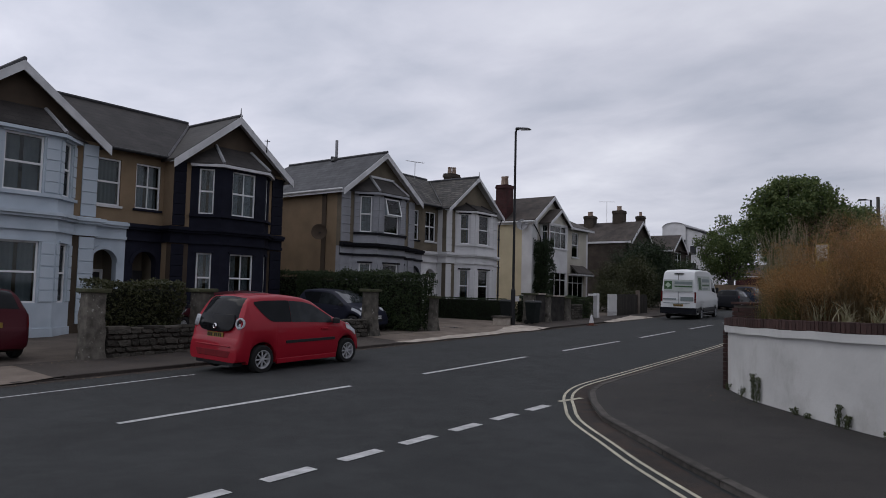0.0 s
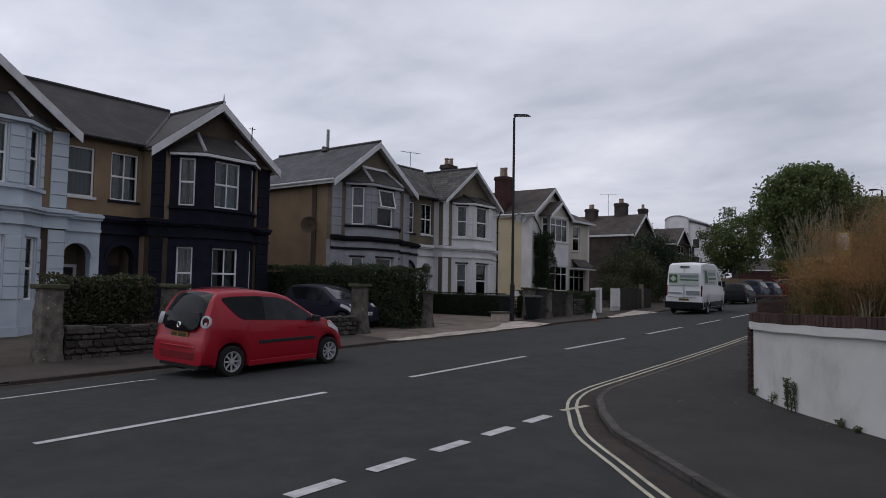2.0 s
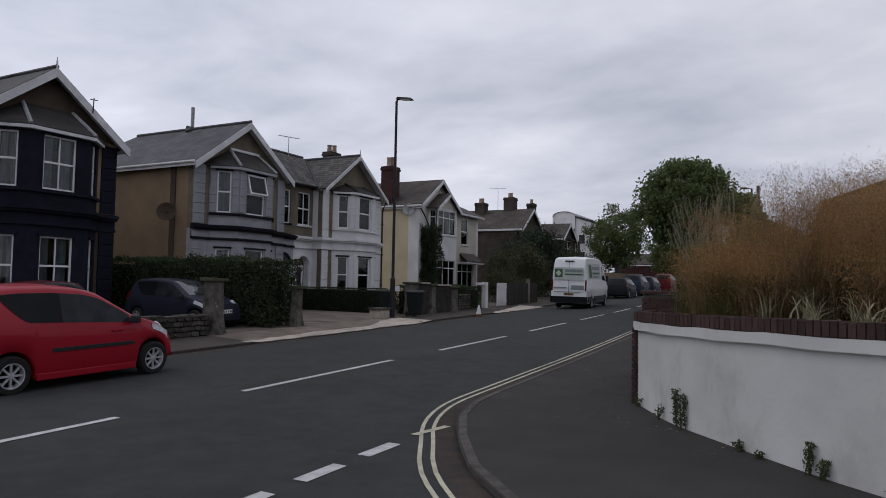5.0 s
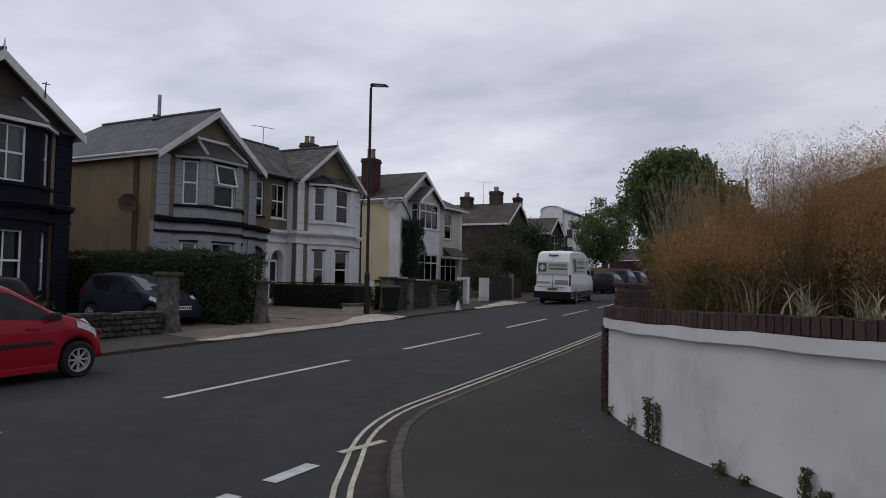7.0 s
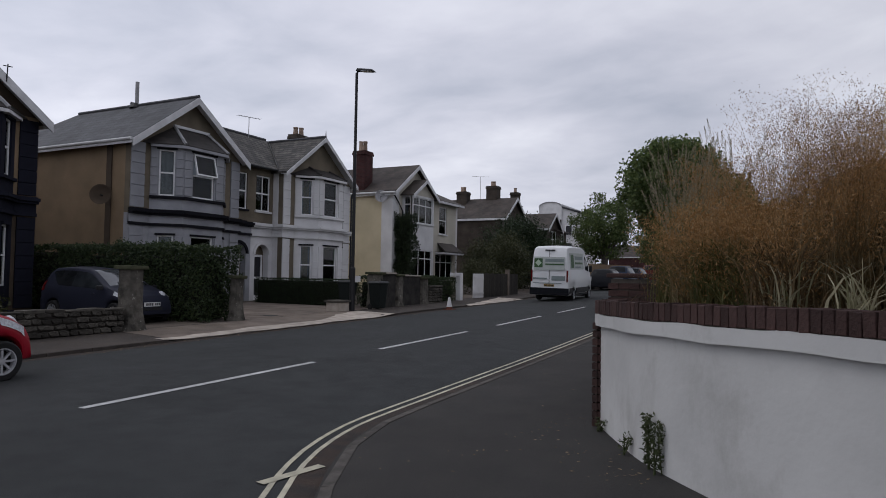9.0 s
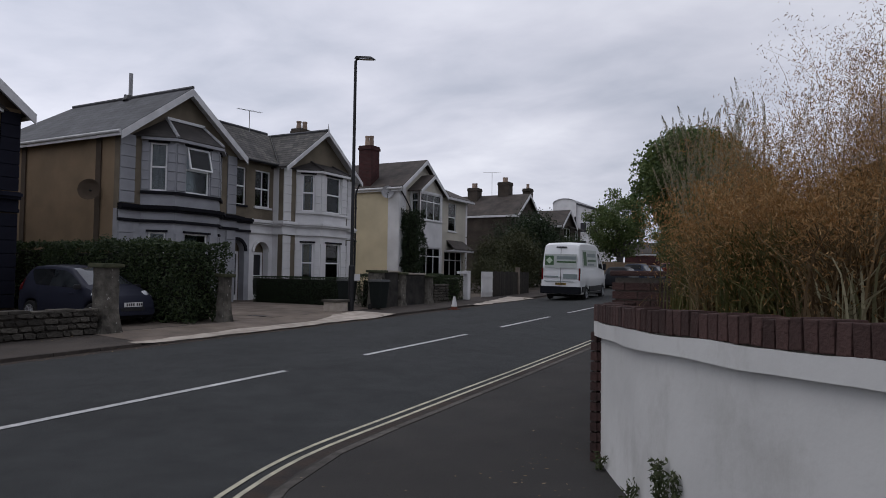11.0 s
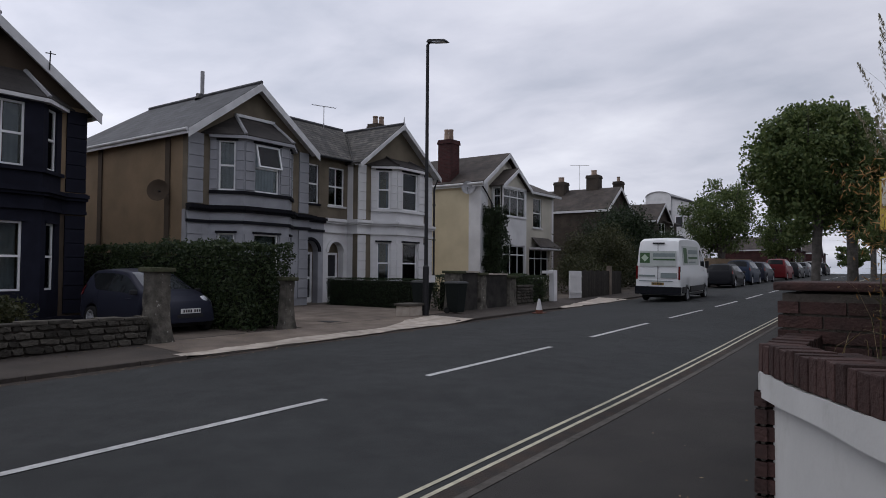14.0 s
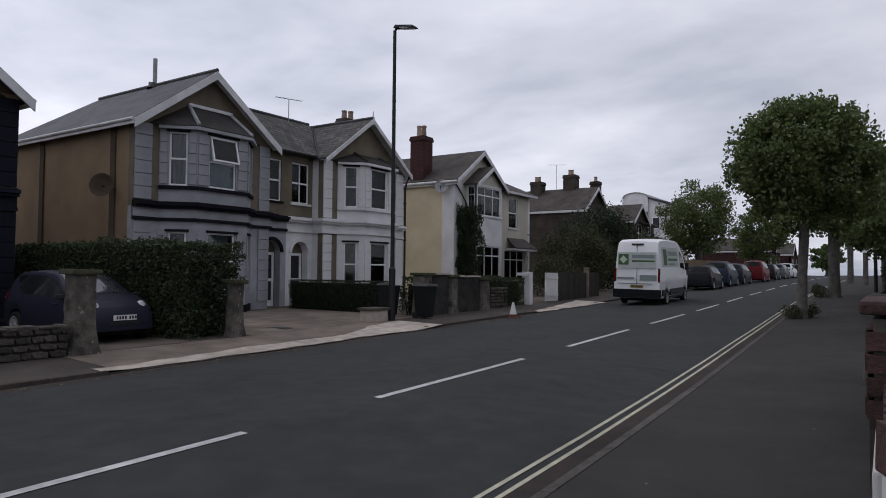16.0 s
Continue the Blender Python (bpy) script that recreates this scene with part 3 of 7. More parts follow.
def obox(mb, O, U, N, u0, u1, v0, v1, d0, d1):
    """A box in wall coordinates; d counts outwards."""
    O, U, N, Z = Vector(O), Vector(U), Vector(N), Vector((0, 0, 1))
    lo = [O + U * u + Z * v0 + N * d for u, d in ((u0, d0), (u1, d0), (u1, d1), (u0, d1))]
    hi = [p + Z * (v1 - v0) for p in lo]
    mb.hexa(lo, hi)


def window(parent, O, U, N, w, h, bars=0, split=0.5, sill=upvc, curtain=curtain_m, frame_m=upvc, open_top=False, sill_d=0.07, cover=0.55):
    """A sash or casement window in an opening: frame > pane, sill, curtain."""
    mb, f = MB(), 0.055
    d0, d1 = -0.13, -0.06
    for u0, u1, v0, v1 in ((0, f, 0, h), (w - f, w, 0, h), (f, w - f, 0, f), (f, w - f, h - f, h)):
        obox(mb, O, U, N, u0, u1, v0, v1, d0, d1)
    s = h * split
    if split:
        obox(mb, O, U, N, f, w - f, s - 0.03, s + 0.03, d0, d1 + 0.012)
    for k in range(bars):
        u = w * (k + 1) / (bars + 1)
        obox(mb, O, U, N, u - 0.016, u + 0.016, f, h - f, d0 + 0.01, d1)
    win = part("window", mb, frame_m, parent)
    mb = MB()
    obox(mb, O, U, N, f, w - f, f, (s - 0.03) if split else h - f, d0 + 0.03, d0 + 0.036)
    p = part("pane", mb, glass, win)
    p.visible_shadow = False
    if split and not open_top:
        mb = MB()
        obox(mb, O, U, N, f, w - f, s + 0.03, h - f, d0 + 0.03, d0 + 0.036)
        part("pane", mb, glass, win).visible_shadow = False
    if open_top:
        mb, OV = MB(), Vector(O) + Vector(N) * 0.0
        U_, N_, Z_ = Vector(U), Vector(N), Vector((0, 0, 1))
        hh = h - s - 0.03
        tilt = radians(14)
        up = Z_ * math.cos(tilt) - N_ * math.sin(tilt)
        out = N_ * math.cos(tilt) + Z_ * math.sin(tilt)
        base = OV + Z_ * (h - f) - up * hh - N_ * 0.03
        mp = MB()
        for u0, u1, v0, v1, tgt, e0, e1 in ((0.02, f + 0.02, 0, hh, mb, 0, .05), (w - f - 0.02, w - 0.02, 0, hh, mb, 0, .05), (f, w - f, 0, f, mb, 0, .05), (f, w - f, hh - f, hh, mb, 0, .05), (f, w - f, f, hh - f, mp, .02, .026)):
            lo = [base + U_ * u + up * v0 + out * e for u, e in ((u0, e0), (u1, e0), (u1, e1), (u0, e1))]
            tgt.hexa(lo, [q + up * (v1 - v0) for q in lo])
        sash = part("top_sash", mb, frame_m, win, "white top-hung sash standing open")
        part("sash_pane", mp, glass, win).visible_shadow = False
    if sill is not None:
        mb = MB()
        obox(mb, O, U, N, -0.07, w + 0.07, -0.08, 0.0, -0.13, sill_d)
        part("sill", mb, sill, win)
    if curtain is not None:
        mb = MB()
        for a, b in ((f, w * cover * 0.5), (w * (1 - cover * 0.5), w - f)) if cover < 1 else ((f, w - f),):
            n = max(6, int((b - a) / 0.04))
            O_, U_, N_ = Vector(O), Vector(U), Vector(N)
            for k in range(n + 1):
                u = a + (b - a) * k / n
                dd = -0.24 + 0.022 * math.sin(k * 1.9)
                q = O_ + U_ * u + N_ * dd
                mb.v += [tuple(q + Vector((0, 0, f))), tuple(q + Vector((0, 0, h - f)))]
                if k:
                    i = len(mb.v) - 4
                    mb.f.append((i, i + 2, i + 3, i + 1))
        part("curtain", mb, curtain, win, smooth=80)
    return win


def band(mb, pts, z0, z1, out, back=0.05):
    """A moulding that runs along a line of plan points; out is to the right of the way."""
    pts = [Vector(p) for p in pts]

    def off(k, d):
        ns = []
        for a, b in ((k - 1, k), (k, k + 1)):
            if 0 <= a and b < len(pts):
                e = (pts[b] - pts[a]).normalized()
                ns.append(Vector((e.y, -e.x)))
        m = sum(ns, Vector((0, 0))).normalized()
        return pts[k] + m * (d / max(0.4, m.dot(ns[0])))

    for k in range(len(pts) - 1):
        loop = [off(k, -back), off(k, out), off(k + 1, out), off(k + 1, -back)]
        mb.hexa([(p.x, p.y, z0) for p in loop], [(p.x, p.y, z1) for p in loop])


def plank(mb, a, b, up, thick, depth_dir):
    """A board from a to b, its height along up, its thickness along depth_dir."""
    a, b, up, dd = Vector(a), Vector(b), Vector(up), Vector(depth_dir) * thick
    mb.hexa([a, b, b + up, a + up], [p + dd for p in (a, b, b + up, a + up)])


def roof_slab(mb, pts, t=0.09):
    """A roof plane of given top points with thickness."""
    pts = [Vector(p) for p in pts]
    mb.hexa([p - Vector((0, 0, t)) for p in pts], pts)


def chimney(name, x, y, z0, z1, w, d, material, pots, label, pot_h=0.42):
    t = thing(name, label, "chimney")
    mb = MB()
    mb.box(x - d / 2, x + d / 2, y - w / 2, y + w / 2, z0, z1 - 0.25)
    part("chimney_body", mb, material, t)
    mb = MB()
    mb.box(x - d / 2 - .05, x + d / 2 + .05, y - w / 2 - .05, y + w / 2 + .05, z1 - 0.25, z1 - 0.12)
    mb.box(x - d / 2 - .02, x + d / 2 + .02, y - w / 2 - .02, y + w / 2 + .02, z1 - 0.12, z1)
    part("corbel", mb, material, t)
    for k in range(pots):
        yy = y - w / 2 + w * (k + 0.5) / pots
        h = pot_h * (1 + 0.3 * ((k * 7) % 3) / 2)
        mb = MB()
        mb.lathe([(0.0, 0), (0.15, 0), (0.12, h * .8), (0.14, h * .85), (0.14, h), (0.1, h), (0.09, 0.1)], pose(x, yy, z1 - 0.01), 14)
        part("chimney_pot", mb, pot_m, t, smooth=40)
    return t


def quoins(parent, O, U, N, w, z0, z1, material, pitch=0.37):
    """Raised blocks up a corner with open joints between them."""
    n = round((z1 - z0) / pitch)
    hgt = (z1 - z0) / n
    mb = MB()
    obox(mb, O, U, N, 0.004, w - 0.004, z0 + 0.01, z1 - 0.01, -0.02, 0.012)
    part("quoin_backing", mb, material, parent)
    me = None
    for k in range(n):
        if me is None:
            mb = MB()
            obox(mb, (0, 0, 0), U, N, 0, w, 0.016, hgt - 0.016, -0.01, 0.045)
            me = mb.mesh("quoin", material, bevel=0.008)
        q = new("quoin", me)
        q.parent = parent
        q.location = Vector(O) + Vector((0, 0, z0 + k * hgt))


def villa(c, xf, s, P, label):
    """One half of a two-storey pair with a canted bay under a gable; c: the party wall's y, s: side (-1 or 1)."""
    H = thing("semi_detached_house", label, "house", "bay-fronted villas")
    ap, hw, ov, eav, rid, mid = P["ap"], P["hw"], P["ov"], 6.05, 8.05, xf - 0.58
    N, U = Vector((1, 0, 0)), Vector((0, 1, 0))
    G = left_z(xf + 1, c) - 0.1

    def Y(u):
        return c + s * u

    def rng(a, b):
        return (Y(a), Y(b)) if s > 0 else (Y(b), Y(a))

    # front under the gable, lower and upper storey
    y0, y1 = rng(ap - hw, ap + hw)
    ya = Y(ap)
    for z0, z1, m, hz in ((G, 3.4, P["strip"], (0.7, 2.75)), (3.4, eav, P["up"], (3.95, 5.85))):
        mb = MB()
        wall_panel(mb, (xf, y0, z0), U, N, y1 - y0, z1 - z0, 0.25, [(ya - 1.5 - y0, ya + 1.5 - y0, hz[0] - z0, hz[1] - z0)])
        part("front_wall", mb, m, H)
    mb = MB()
    mb.hexa([(xf - .25, y0, eav), (xf - .25, y1, eav), (xf - .25, ya, rid - .1)], [(xf, y0, eav), (xf, y1, eav), (xf, ya, rid - .1)])
    part("gable_wall", mb, P["gable"], H)
    # side, back and return walls
    ys = Y(ap + hw)
    mb = MB()
    mb.box(xf - 8.6, xf - .252, min(ys, ys - s * .25), max(ys, ys - s * .25), G, eav)
    part("side_wall", mb, P["side"], H)
    for xs in (xf - 1.05, xf - 5.4):
        mb = MB()
        mb.box(xs - .13, xs + .13, min(ys, ys + s * .05), max(ys, ys + s * .05), G, eav - .05)
        part("render_strip", mb, brown_r, H)
    mb = MB()
    ym = Y(ap - hw)
    mb.box(mid - .1, xf - .252, min(ym, ym + s * .2), max(ym, ym + s * .2), G, eav)
    part("return_wall", mb, P["side2"], H)
    a, b = rng(0, ap + hw)
    mb = MB()
    mb.box(xf - 8.85, xf - 8.6, a, b, G, eav)
    part("back_wall", mb, P["side"], H)
    # recessed middle with an arched porch below and one window above
    a, b = rng(0, ap - hw)
    wa, wb = rng(0.27, 1.2)
    mb = MB()
    wall_panel(mb, (mid, a, 3.4), U, N, b - a, 2.75, 0.22, [(wa - a, wb - a, 0.72, 2.32)])
    part("front_wall", mb, P["mid"], H)
    window(H, (mid, wa, 4.12), U, N, wb - wa, 1.6, P["bars_mid"], 0.5, P["sill"], P["cur_mid"], cover=P["cov_mid"])
    da, db = rng(0.28, 1.16)
    mb = MB()
    wall_panel(mb, (mid, a, G), U, N, b - a, 3.4 - G, 0.3, [(da - a, db - a, -0.0, 2.62 - G)])
    dm, rad, zs = (da + db) / 2, (db - da) / 2, 2.62 - (db - da) / 2
    for sg in (-1, 1):
        arc = [(dm + sg * rad * math.cos(t), zs + rad * math.sin(t)) for t in span(0, math.pi / 2, 9)]
        for (p, q), (p2, q2) in zip(arc, arc[1:]):
            mb.hexa([(mid - .3, p, q), (mid - .3, p2, q2), (mid - .3, p2, 2.63), (mid - .3, p, 2.63)], [(mid - .001, p, q), (mid - .001, p2, q2), (mid - .001, p2, 2.63), (mid - .001, p, 2.63)])
    part("porch_wall", mb, P["low"], H)
    mb = MB()
    ring = [(dm + r * math.cos(t), zs + r * math.sin(t)) for r in (rad, rad + .13) for t in span(0, math.pi, 15)]
    for k in range(14):
        q = [ring[k], ring[k + 1], ring[k + 16], ring[k + 15]]
        mb.hexa([(mid, p[0], p[1]) for p in q], [(mid + .06, p[0], p[1]) for p in q])
    part("arch_moulding", mb, P["trim"], H)
    mb = MB()
    dd = P["door_d"]
    mb.box(mid - dd - .06, mid - dd - .01, da - .1, db + .1, G, 2.75)
    mb.box(mid - dd, mid - .3, da - .1, da, G, 2.75)
    mb.box(mid - dd, mid - .3, db, db + .1, G, 2.75)
    part("porch_lining", mb, olive, H)
    mb = MB()
    for q in ((0, .1, 0, 2.05), (.78, .88, 0, 2.05), (.1, .78, 1.95, 2.05), (.1, .78, 0, .22), (.1, .78, .95, 1.05)):
        mb.box(mid - dd, mid - dd + .06, da + q[0], da + q[1], G + q[2] + .1, G + q[3] + .1)
    door = part("door", mb, P["door"], H)
    mb = MB()
    mb.box(mid - dd + .01, mid - dd + .03, da + .1, da + .78, G + .3, G + 2.05)
    part("door_panel", mb, P["doorpanel"], door)
    # canted bay
    bd = 0.76
    pts = [(xf, Y(ap - 1.8)), (xf + bd, Y(ap - .98)), (xf + bd, Y(ap + .98)), (xf, Y(ap + 1.8))]
    if s < 0:
        pts = pts[::-1]
    pv = [Vector(p) for p in pts]
    for z0, z1, w0, w1, m in ((G, 3.4, 0.85, 2.66, P["bay_low"]), (3.4, 5.97, 4.1, 5.78, P["bay"])):
        for k in range(3):
            a2, b2 = pv[k], pv[k + 1]
            L = (b2 - a2).length
            u2 = ((b2 - a2) / L).to_3d()
            n2 = Vector((u2.y, -u2.x, 0))
            ww = 1.06 if k == 1 else 0.54
            u0 = (L - ww) / 2
            mb = MB()
            wall_panel(mb, (a2.x, a2.y, z0), u2, n2, L, z1 - z0, 0.2, [(u0, u0 + ww, w0 - z0, w1 - z0)])
            part("bay_wall", mb, m, H)
            Ow = Vector((a2.x, a2.y, w0)) + u2 * u0
            window(H, Ow, u2, n2, ww, w1 - w0, (P["bars"] if k == 1 else 0), 0.5, None, P["cur"], open_top=(P["open"] and k == 1 and z0 > 3), cover=P["cov"])
            if P["rust"]:
                for e0, e1 in ((0.03, u0 - 0.05), (u0 + ww + 0.05, L - 0.03)):
                    if e1 - e0 > 0.12:
                        quoins(H, Vector((a2.x, a2.y, 0)) + u2 * e0, u2, n2, e1 - e0, w0 + .02, w1 - .02, P["quoin"] if z0 > 3 else P["quoin_low"], 0.36)
            # Bar over each window; on the white house a shadow line in dark colour.
            mb = MB()
            obox(mb, Ow + Vector((0, 0, w1 - w0)), u2, n2, -0.08, ww + .08, 0.0, 0.07, -.02, .07)
            part("lintel", mb, P["head_shade"] or P["hood"], H)
    run = [Vector((mid, Y(0))), Vector((mid, Y(ap - hw))), Vector((xf, Y(ap - hw))), Vector((xf, Y(ap - 1.8))), Vector((xf + bd, Y(ap - .98))), Vector((xf + bd, Y(ap + .98))), Vector((xf, Y(ap + 1.8))), Vector((xf, Y(ap + hw)))]
    if s < 0:
        run = run[::-1]
    run2 = run[3:] if s > 0 else run[:5]
    for z0, z1, o, m in ((3.36, 3.44, .17, P["course"]), (3.44, 3.54, .25, P["course"]), (3.54, 3.58, .12, P["course"]), (2.98, 3.08, .09, P["course2"]), (3.08, 3.36, .035, P["frieze"])):
        mb = MB()
        band(mb, run, z0, z1, o)
        part("string_course", mb, m, H)
    for z0, z1, o in ((3.98, 4.08, .1), (5.84, 5.94, .19)):
        mb = MB()
        band(mb, pts, z0, z1, o)
        part("bay_sill_band", mb, P["hood"] if z0 < 5 else P["cornice"], H)
    # bay roof with lead hips
    e = [(xf, Y(ap - 2.15)), (xf + bd + .17, Y(ap - 1.05)), (xf + bd + .17, Y(ap + 1.05)), (xf, Y(ap + 2.15))]
    bz = 6.78 if P["hips"] else 6.45
    t0, t1 = (xf + .02, Y(ap - .8), bz), (xf + .02, Y(ap + .8), bz)
    ez = 5.98
    mb = MB()
    E3 = [(p[0], p[1], ez) for p in e]
    for q in ((E3[0], E3[1], t0), (E3[1], E3[2], t1, t0), (E3[2], E3[3], t1)):
        roof_slab(mb, q, .05)
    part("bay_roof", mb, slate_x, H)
    for a3, b3 in ((E3[1], t0), (E3[2], t1)):
        mb = MB()
        mb.tube([Vector(a3) + Vector((0, 0, .01)), Vector(b3) + Vector((0, 0, .01))], 0.065, 6)
        part("lead_hip", mb, lead if P["hips"] else slate_x, H)
    if P["flash"]:
        mb = MB()
        mb.box(xf, xf + .12, min(t0[1], t1[1]) - .05, max(t0[1], t1[1]) + .05, 6.74, 6.84)
        part("lead_flashing", mb, boardw, H)
    # main gable roof, valley, middle roof
    xo, xb = xf + .36, xf - 8.9
    k = (rid - 5.98) / ov
    for sg in (-1, 1):
        mb = MB()
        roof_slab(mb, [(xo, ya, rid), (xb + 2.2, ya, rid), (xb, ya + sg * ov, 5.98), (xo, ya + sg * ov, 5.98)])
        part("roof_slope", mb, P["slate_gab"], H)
        mb = MB()
        bb = Vector((0, 0, P["bb"]))
        plank(mb, Vector((xo + .002, ya, rid - .02)) - bb, Vector((xo + .002, ya + sg * (ov + .04), rid - .02 - k * (ov + .04))) - bb, bb, .045, (1, 0, 0))
        part("bargeboard", mb, P["barge"], H)
        mb = MB()
        plank(mb, (xf, ya, rid - .12), (xf, ya + sg * (ov - .01), rid - .12 - k * (ov - .01)), (0, 0, .02), .32, (1, 0, 0))
        part("soffit", mb, P["barge"], H)
    mb = MB()
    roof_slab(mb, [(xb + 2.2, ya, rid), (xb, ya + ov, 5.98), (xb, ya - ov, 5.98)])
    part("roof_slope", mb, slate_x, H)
    mb = MB()
    mb.tube([(xo + .02, ya, rid + .02), (xb + 2.2, ya, rid + .02)], 0.07, 8)
    part("ridge_tiles", mb, P["ridge"], H)
    xe, zr = mid + .28, rid - .02 + P["mid_up"]
    xr = mid - 2.9
    a, b = rng(0, 4.0)
    mb = MB()
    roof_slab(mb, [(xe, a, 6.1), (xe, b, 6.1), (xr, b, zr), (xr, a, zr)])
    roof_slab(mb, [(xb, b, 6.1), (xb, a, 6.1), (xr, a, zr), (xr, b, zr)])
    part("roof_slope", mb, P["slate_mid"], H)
    mb = MB()
    mb.tube([(xr, a, zr + .02), (xr, b, zr + .02)], 0.07, 8)
    part("ridge_tiles", mb, P["ridge"], H)
    mb = MB()
    xv = xe + (xr - xe) * (rid - 6.1) / (zr - 6.1)
    v0, v1 = Vector((xe, Y(ap - (rid - 6.1) / k), 6.13)), Vector((xv, Y(ap), rid + .03))
    sd = Vector((0.07, s * -0.085, 0.012))
    mb.hexa([v0 - sd - Vector((0, 0, .03)), v0 + sd - Vector((0, 0, .03)), v1 + sd - Vector((0, 0, .03)), v1 - sd - Vector((0, 0, .03))], [v0 - sd + Vector((0, 0, .03)), v0 + sd + Vector((0, 0, .03)), v1 + sd + Vector((0, 0, .03)), v1 - sd + Vector((0, 0, .03))])
    part("lead_valley", mb, lead, H)
    # gutters and downpipe
    mb = MB()
    a, b = rng(0, ap - hw - .1)
    mb.tube([(xe + .06, a, 6.03), (xe + .06, b, 6.03)], .06, 8)
    part("gutter", mb, P["gutter"], H)
    mb = MB()
    yg = Y(ap + ov + .05)
    mb.tube([(xo - .05, yg, 5.93), (xb, yg, 5.93)], .06, 8)
    mb.box(xb, xo - .02, min(yg, yg - s * .05), max(yg, yg - s * .05), 5.78, 5.9)
    part("gutter", mb, boardw, H)
    if P["finial"]:
        mb = MB()
        mb.tube([(xo, ya, rid - .3), (xo, ya, rid + .02), (xo, ya, rid + .32)], [.05, .04, .012], 6)
        part("finial", mb, P["barge"], H)
    # corner blocks
    for u0, u1, z0, z1, m, xx in ((ap + hw - .58, ap + hw - .02, 3.6, eav - .1, "quoin", xf), (ap + hw - .58, ap + hw - .02, G + .35, 2.95, "quoin_low", xf), (ap - hw + .02, ap - hw + .5, 3.6, eav - .1, "quoin", xf), (ap - hw + .02, ap - hw + .5, G + .35, 2.95, "quoin_low", xf)):
        q0, q1 = rng(u0, u1)
        quoins(H, (xx, q0, 0), U, N, q1 - q0, z0, z1, P[m], 0.39)
    # plinth
    mb = MB()
    band(mb, run2, G, G + .3, .06)
    part("plinth", mb, P["course"], H)
    return H


base = dict(head_shade=None, bb=.3, hips=True, ap=4.03, hw=2.64, ov=2.82, door_d=.4, flash=False, rust=True, bars=0, bars_mid=0, open=False, finial=False, cur=curtain_m, cov=0.9, cur_mid=curtain_m, cov_mid=0.9, sill=whitep, door=upvc, doorpanel=darkdoor, barge=boardw, ridge=slate_y, gutter=blackmetal, slate_mid=slate_x, slate_gab=slate_y, mid_up=0.0)
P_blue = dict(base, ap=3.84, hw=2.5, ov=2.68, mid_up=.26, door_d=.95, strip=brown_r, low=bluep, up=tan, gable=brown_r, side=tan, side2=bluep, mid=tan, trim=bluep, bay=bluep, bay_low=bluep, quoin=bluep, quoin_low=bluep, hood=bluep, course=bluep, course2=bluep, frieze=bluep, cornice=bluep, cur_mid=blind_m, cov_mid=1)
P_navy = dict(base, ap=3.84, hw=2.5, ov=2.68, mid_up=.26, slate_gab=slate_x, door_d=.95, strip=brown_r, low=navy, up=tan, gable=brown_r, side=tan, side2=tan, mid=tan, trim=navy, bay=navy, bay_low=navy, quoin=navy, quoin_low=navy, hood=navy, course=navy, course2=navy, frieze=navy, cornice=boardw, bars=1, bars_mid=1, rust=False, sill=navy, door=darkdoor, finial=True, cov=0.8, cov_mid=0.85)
P_grey = dict(base, bb=.27, mid_up=.16, slate_mid=slate_old_x, strip=greyp, flash=True, low=greyp, up=olive, gable=olive, side=tan, side2=greyp, mid=olive, trim=greyd, bay=greyp, bay_low=greyp, quoin=greyp, quoin_low=greyp, hood=greyd, course=greyd, course2=greyd, frieze=greyp, cornice=greyp, open=True, sill=greyd, cov=1, cov_mid=1)
# Dark bars above these windows stand for the shadow at their heads.
P_white = dict(base, bb=.2, hips=False, head_shade=greyd, mid_up=.16, slate_mid=slate_old_x, slate_gab=slate_old_y, strip=olive, low=whitep, up=olive, gable=olive, side=cream, side2=whitep, mid=olive, trim=whitep, bay=whitep, bay_low=whitep, quoin=whitep, quoin_low=whitep, hood=whitep, course=whitep, course2=whitep, frieze=whitep, cornice=whitep, bars_mid=1, finial=True, cov=0.5, cov_mid=0.5)

villa(10.87, -21.5, -1, P_blue, "two-storey bay-fronted house in pale blue paint and tan render")
villa(10.87, -21.5, 1, P_navy, "two-storey bay-fronted house in navy paint and tan render")
villa(26.88, -21.08, -1, P_grey, "two-storey bay-fronted house in grey-blue paint and tan render")
villa(26.88, -21.08, 1, P_white, "two-storey bay-fronted house in white paint, slate roof")

t = thing("wire_bracket", "small dark wire bracket on a white bargeboard", "bracket")
mb = MB()
mb.tube([(-21.08, 15.95, 6.85), (-21.08, 15.97, 7.38)], .018, 6)
mb.tube([(-21.08, 15.84, 7.3), (-21.08, 16.1, 7.32)], .014, 6)
part("bracket_arm", mb, blackmetal, t)
t = thing("rain_pipe", "black rainwater pipe down a house corner", "pipe")
mb = MB()
mb.tube([(-20.85, 33.72, 5.85), (-20.98, 33.64, 5.5), (-21.0, 33.62, 5.3), (-21.0, 33.62, .1)], .05, 8)
part("pipe", mb, blackmetal, t, smooth=50)
for z_ in (1.2, 2.9, 4.6):
    boxpart("pipe_clip", (-21.06, -20.94, 33.56, 33.68, z_, z_ + .06), blackmetal, t)
chimney("chimney", -24.7, 33.7, 6.0, 9.0, 0.95, 0.6, brick_far, 2, "low brick chimney with two clay pots on slate roof")
t = thing("flue_pipe", "straight grey metal flue through a slate roof", "flue")
mb = MB()
mb.tube([(-24.2, 22.86, 7.7), (-24.2, 22.86, 9.05)], 0.075, 12)
part("pipe", mb, lead, t)
mb = MB()
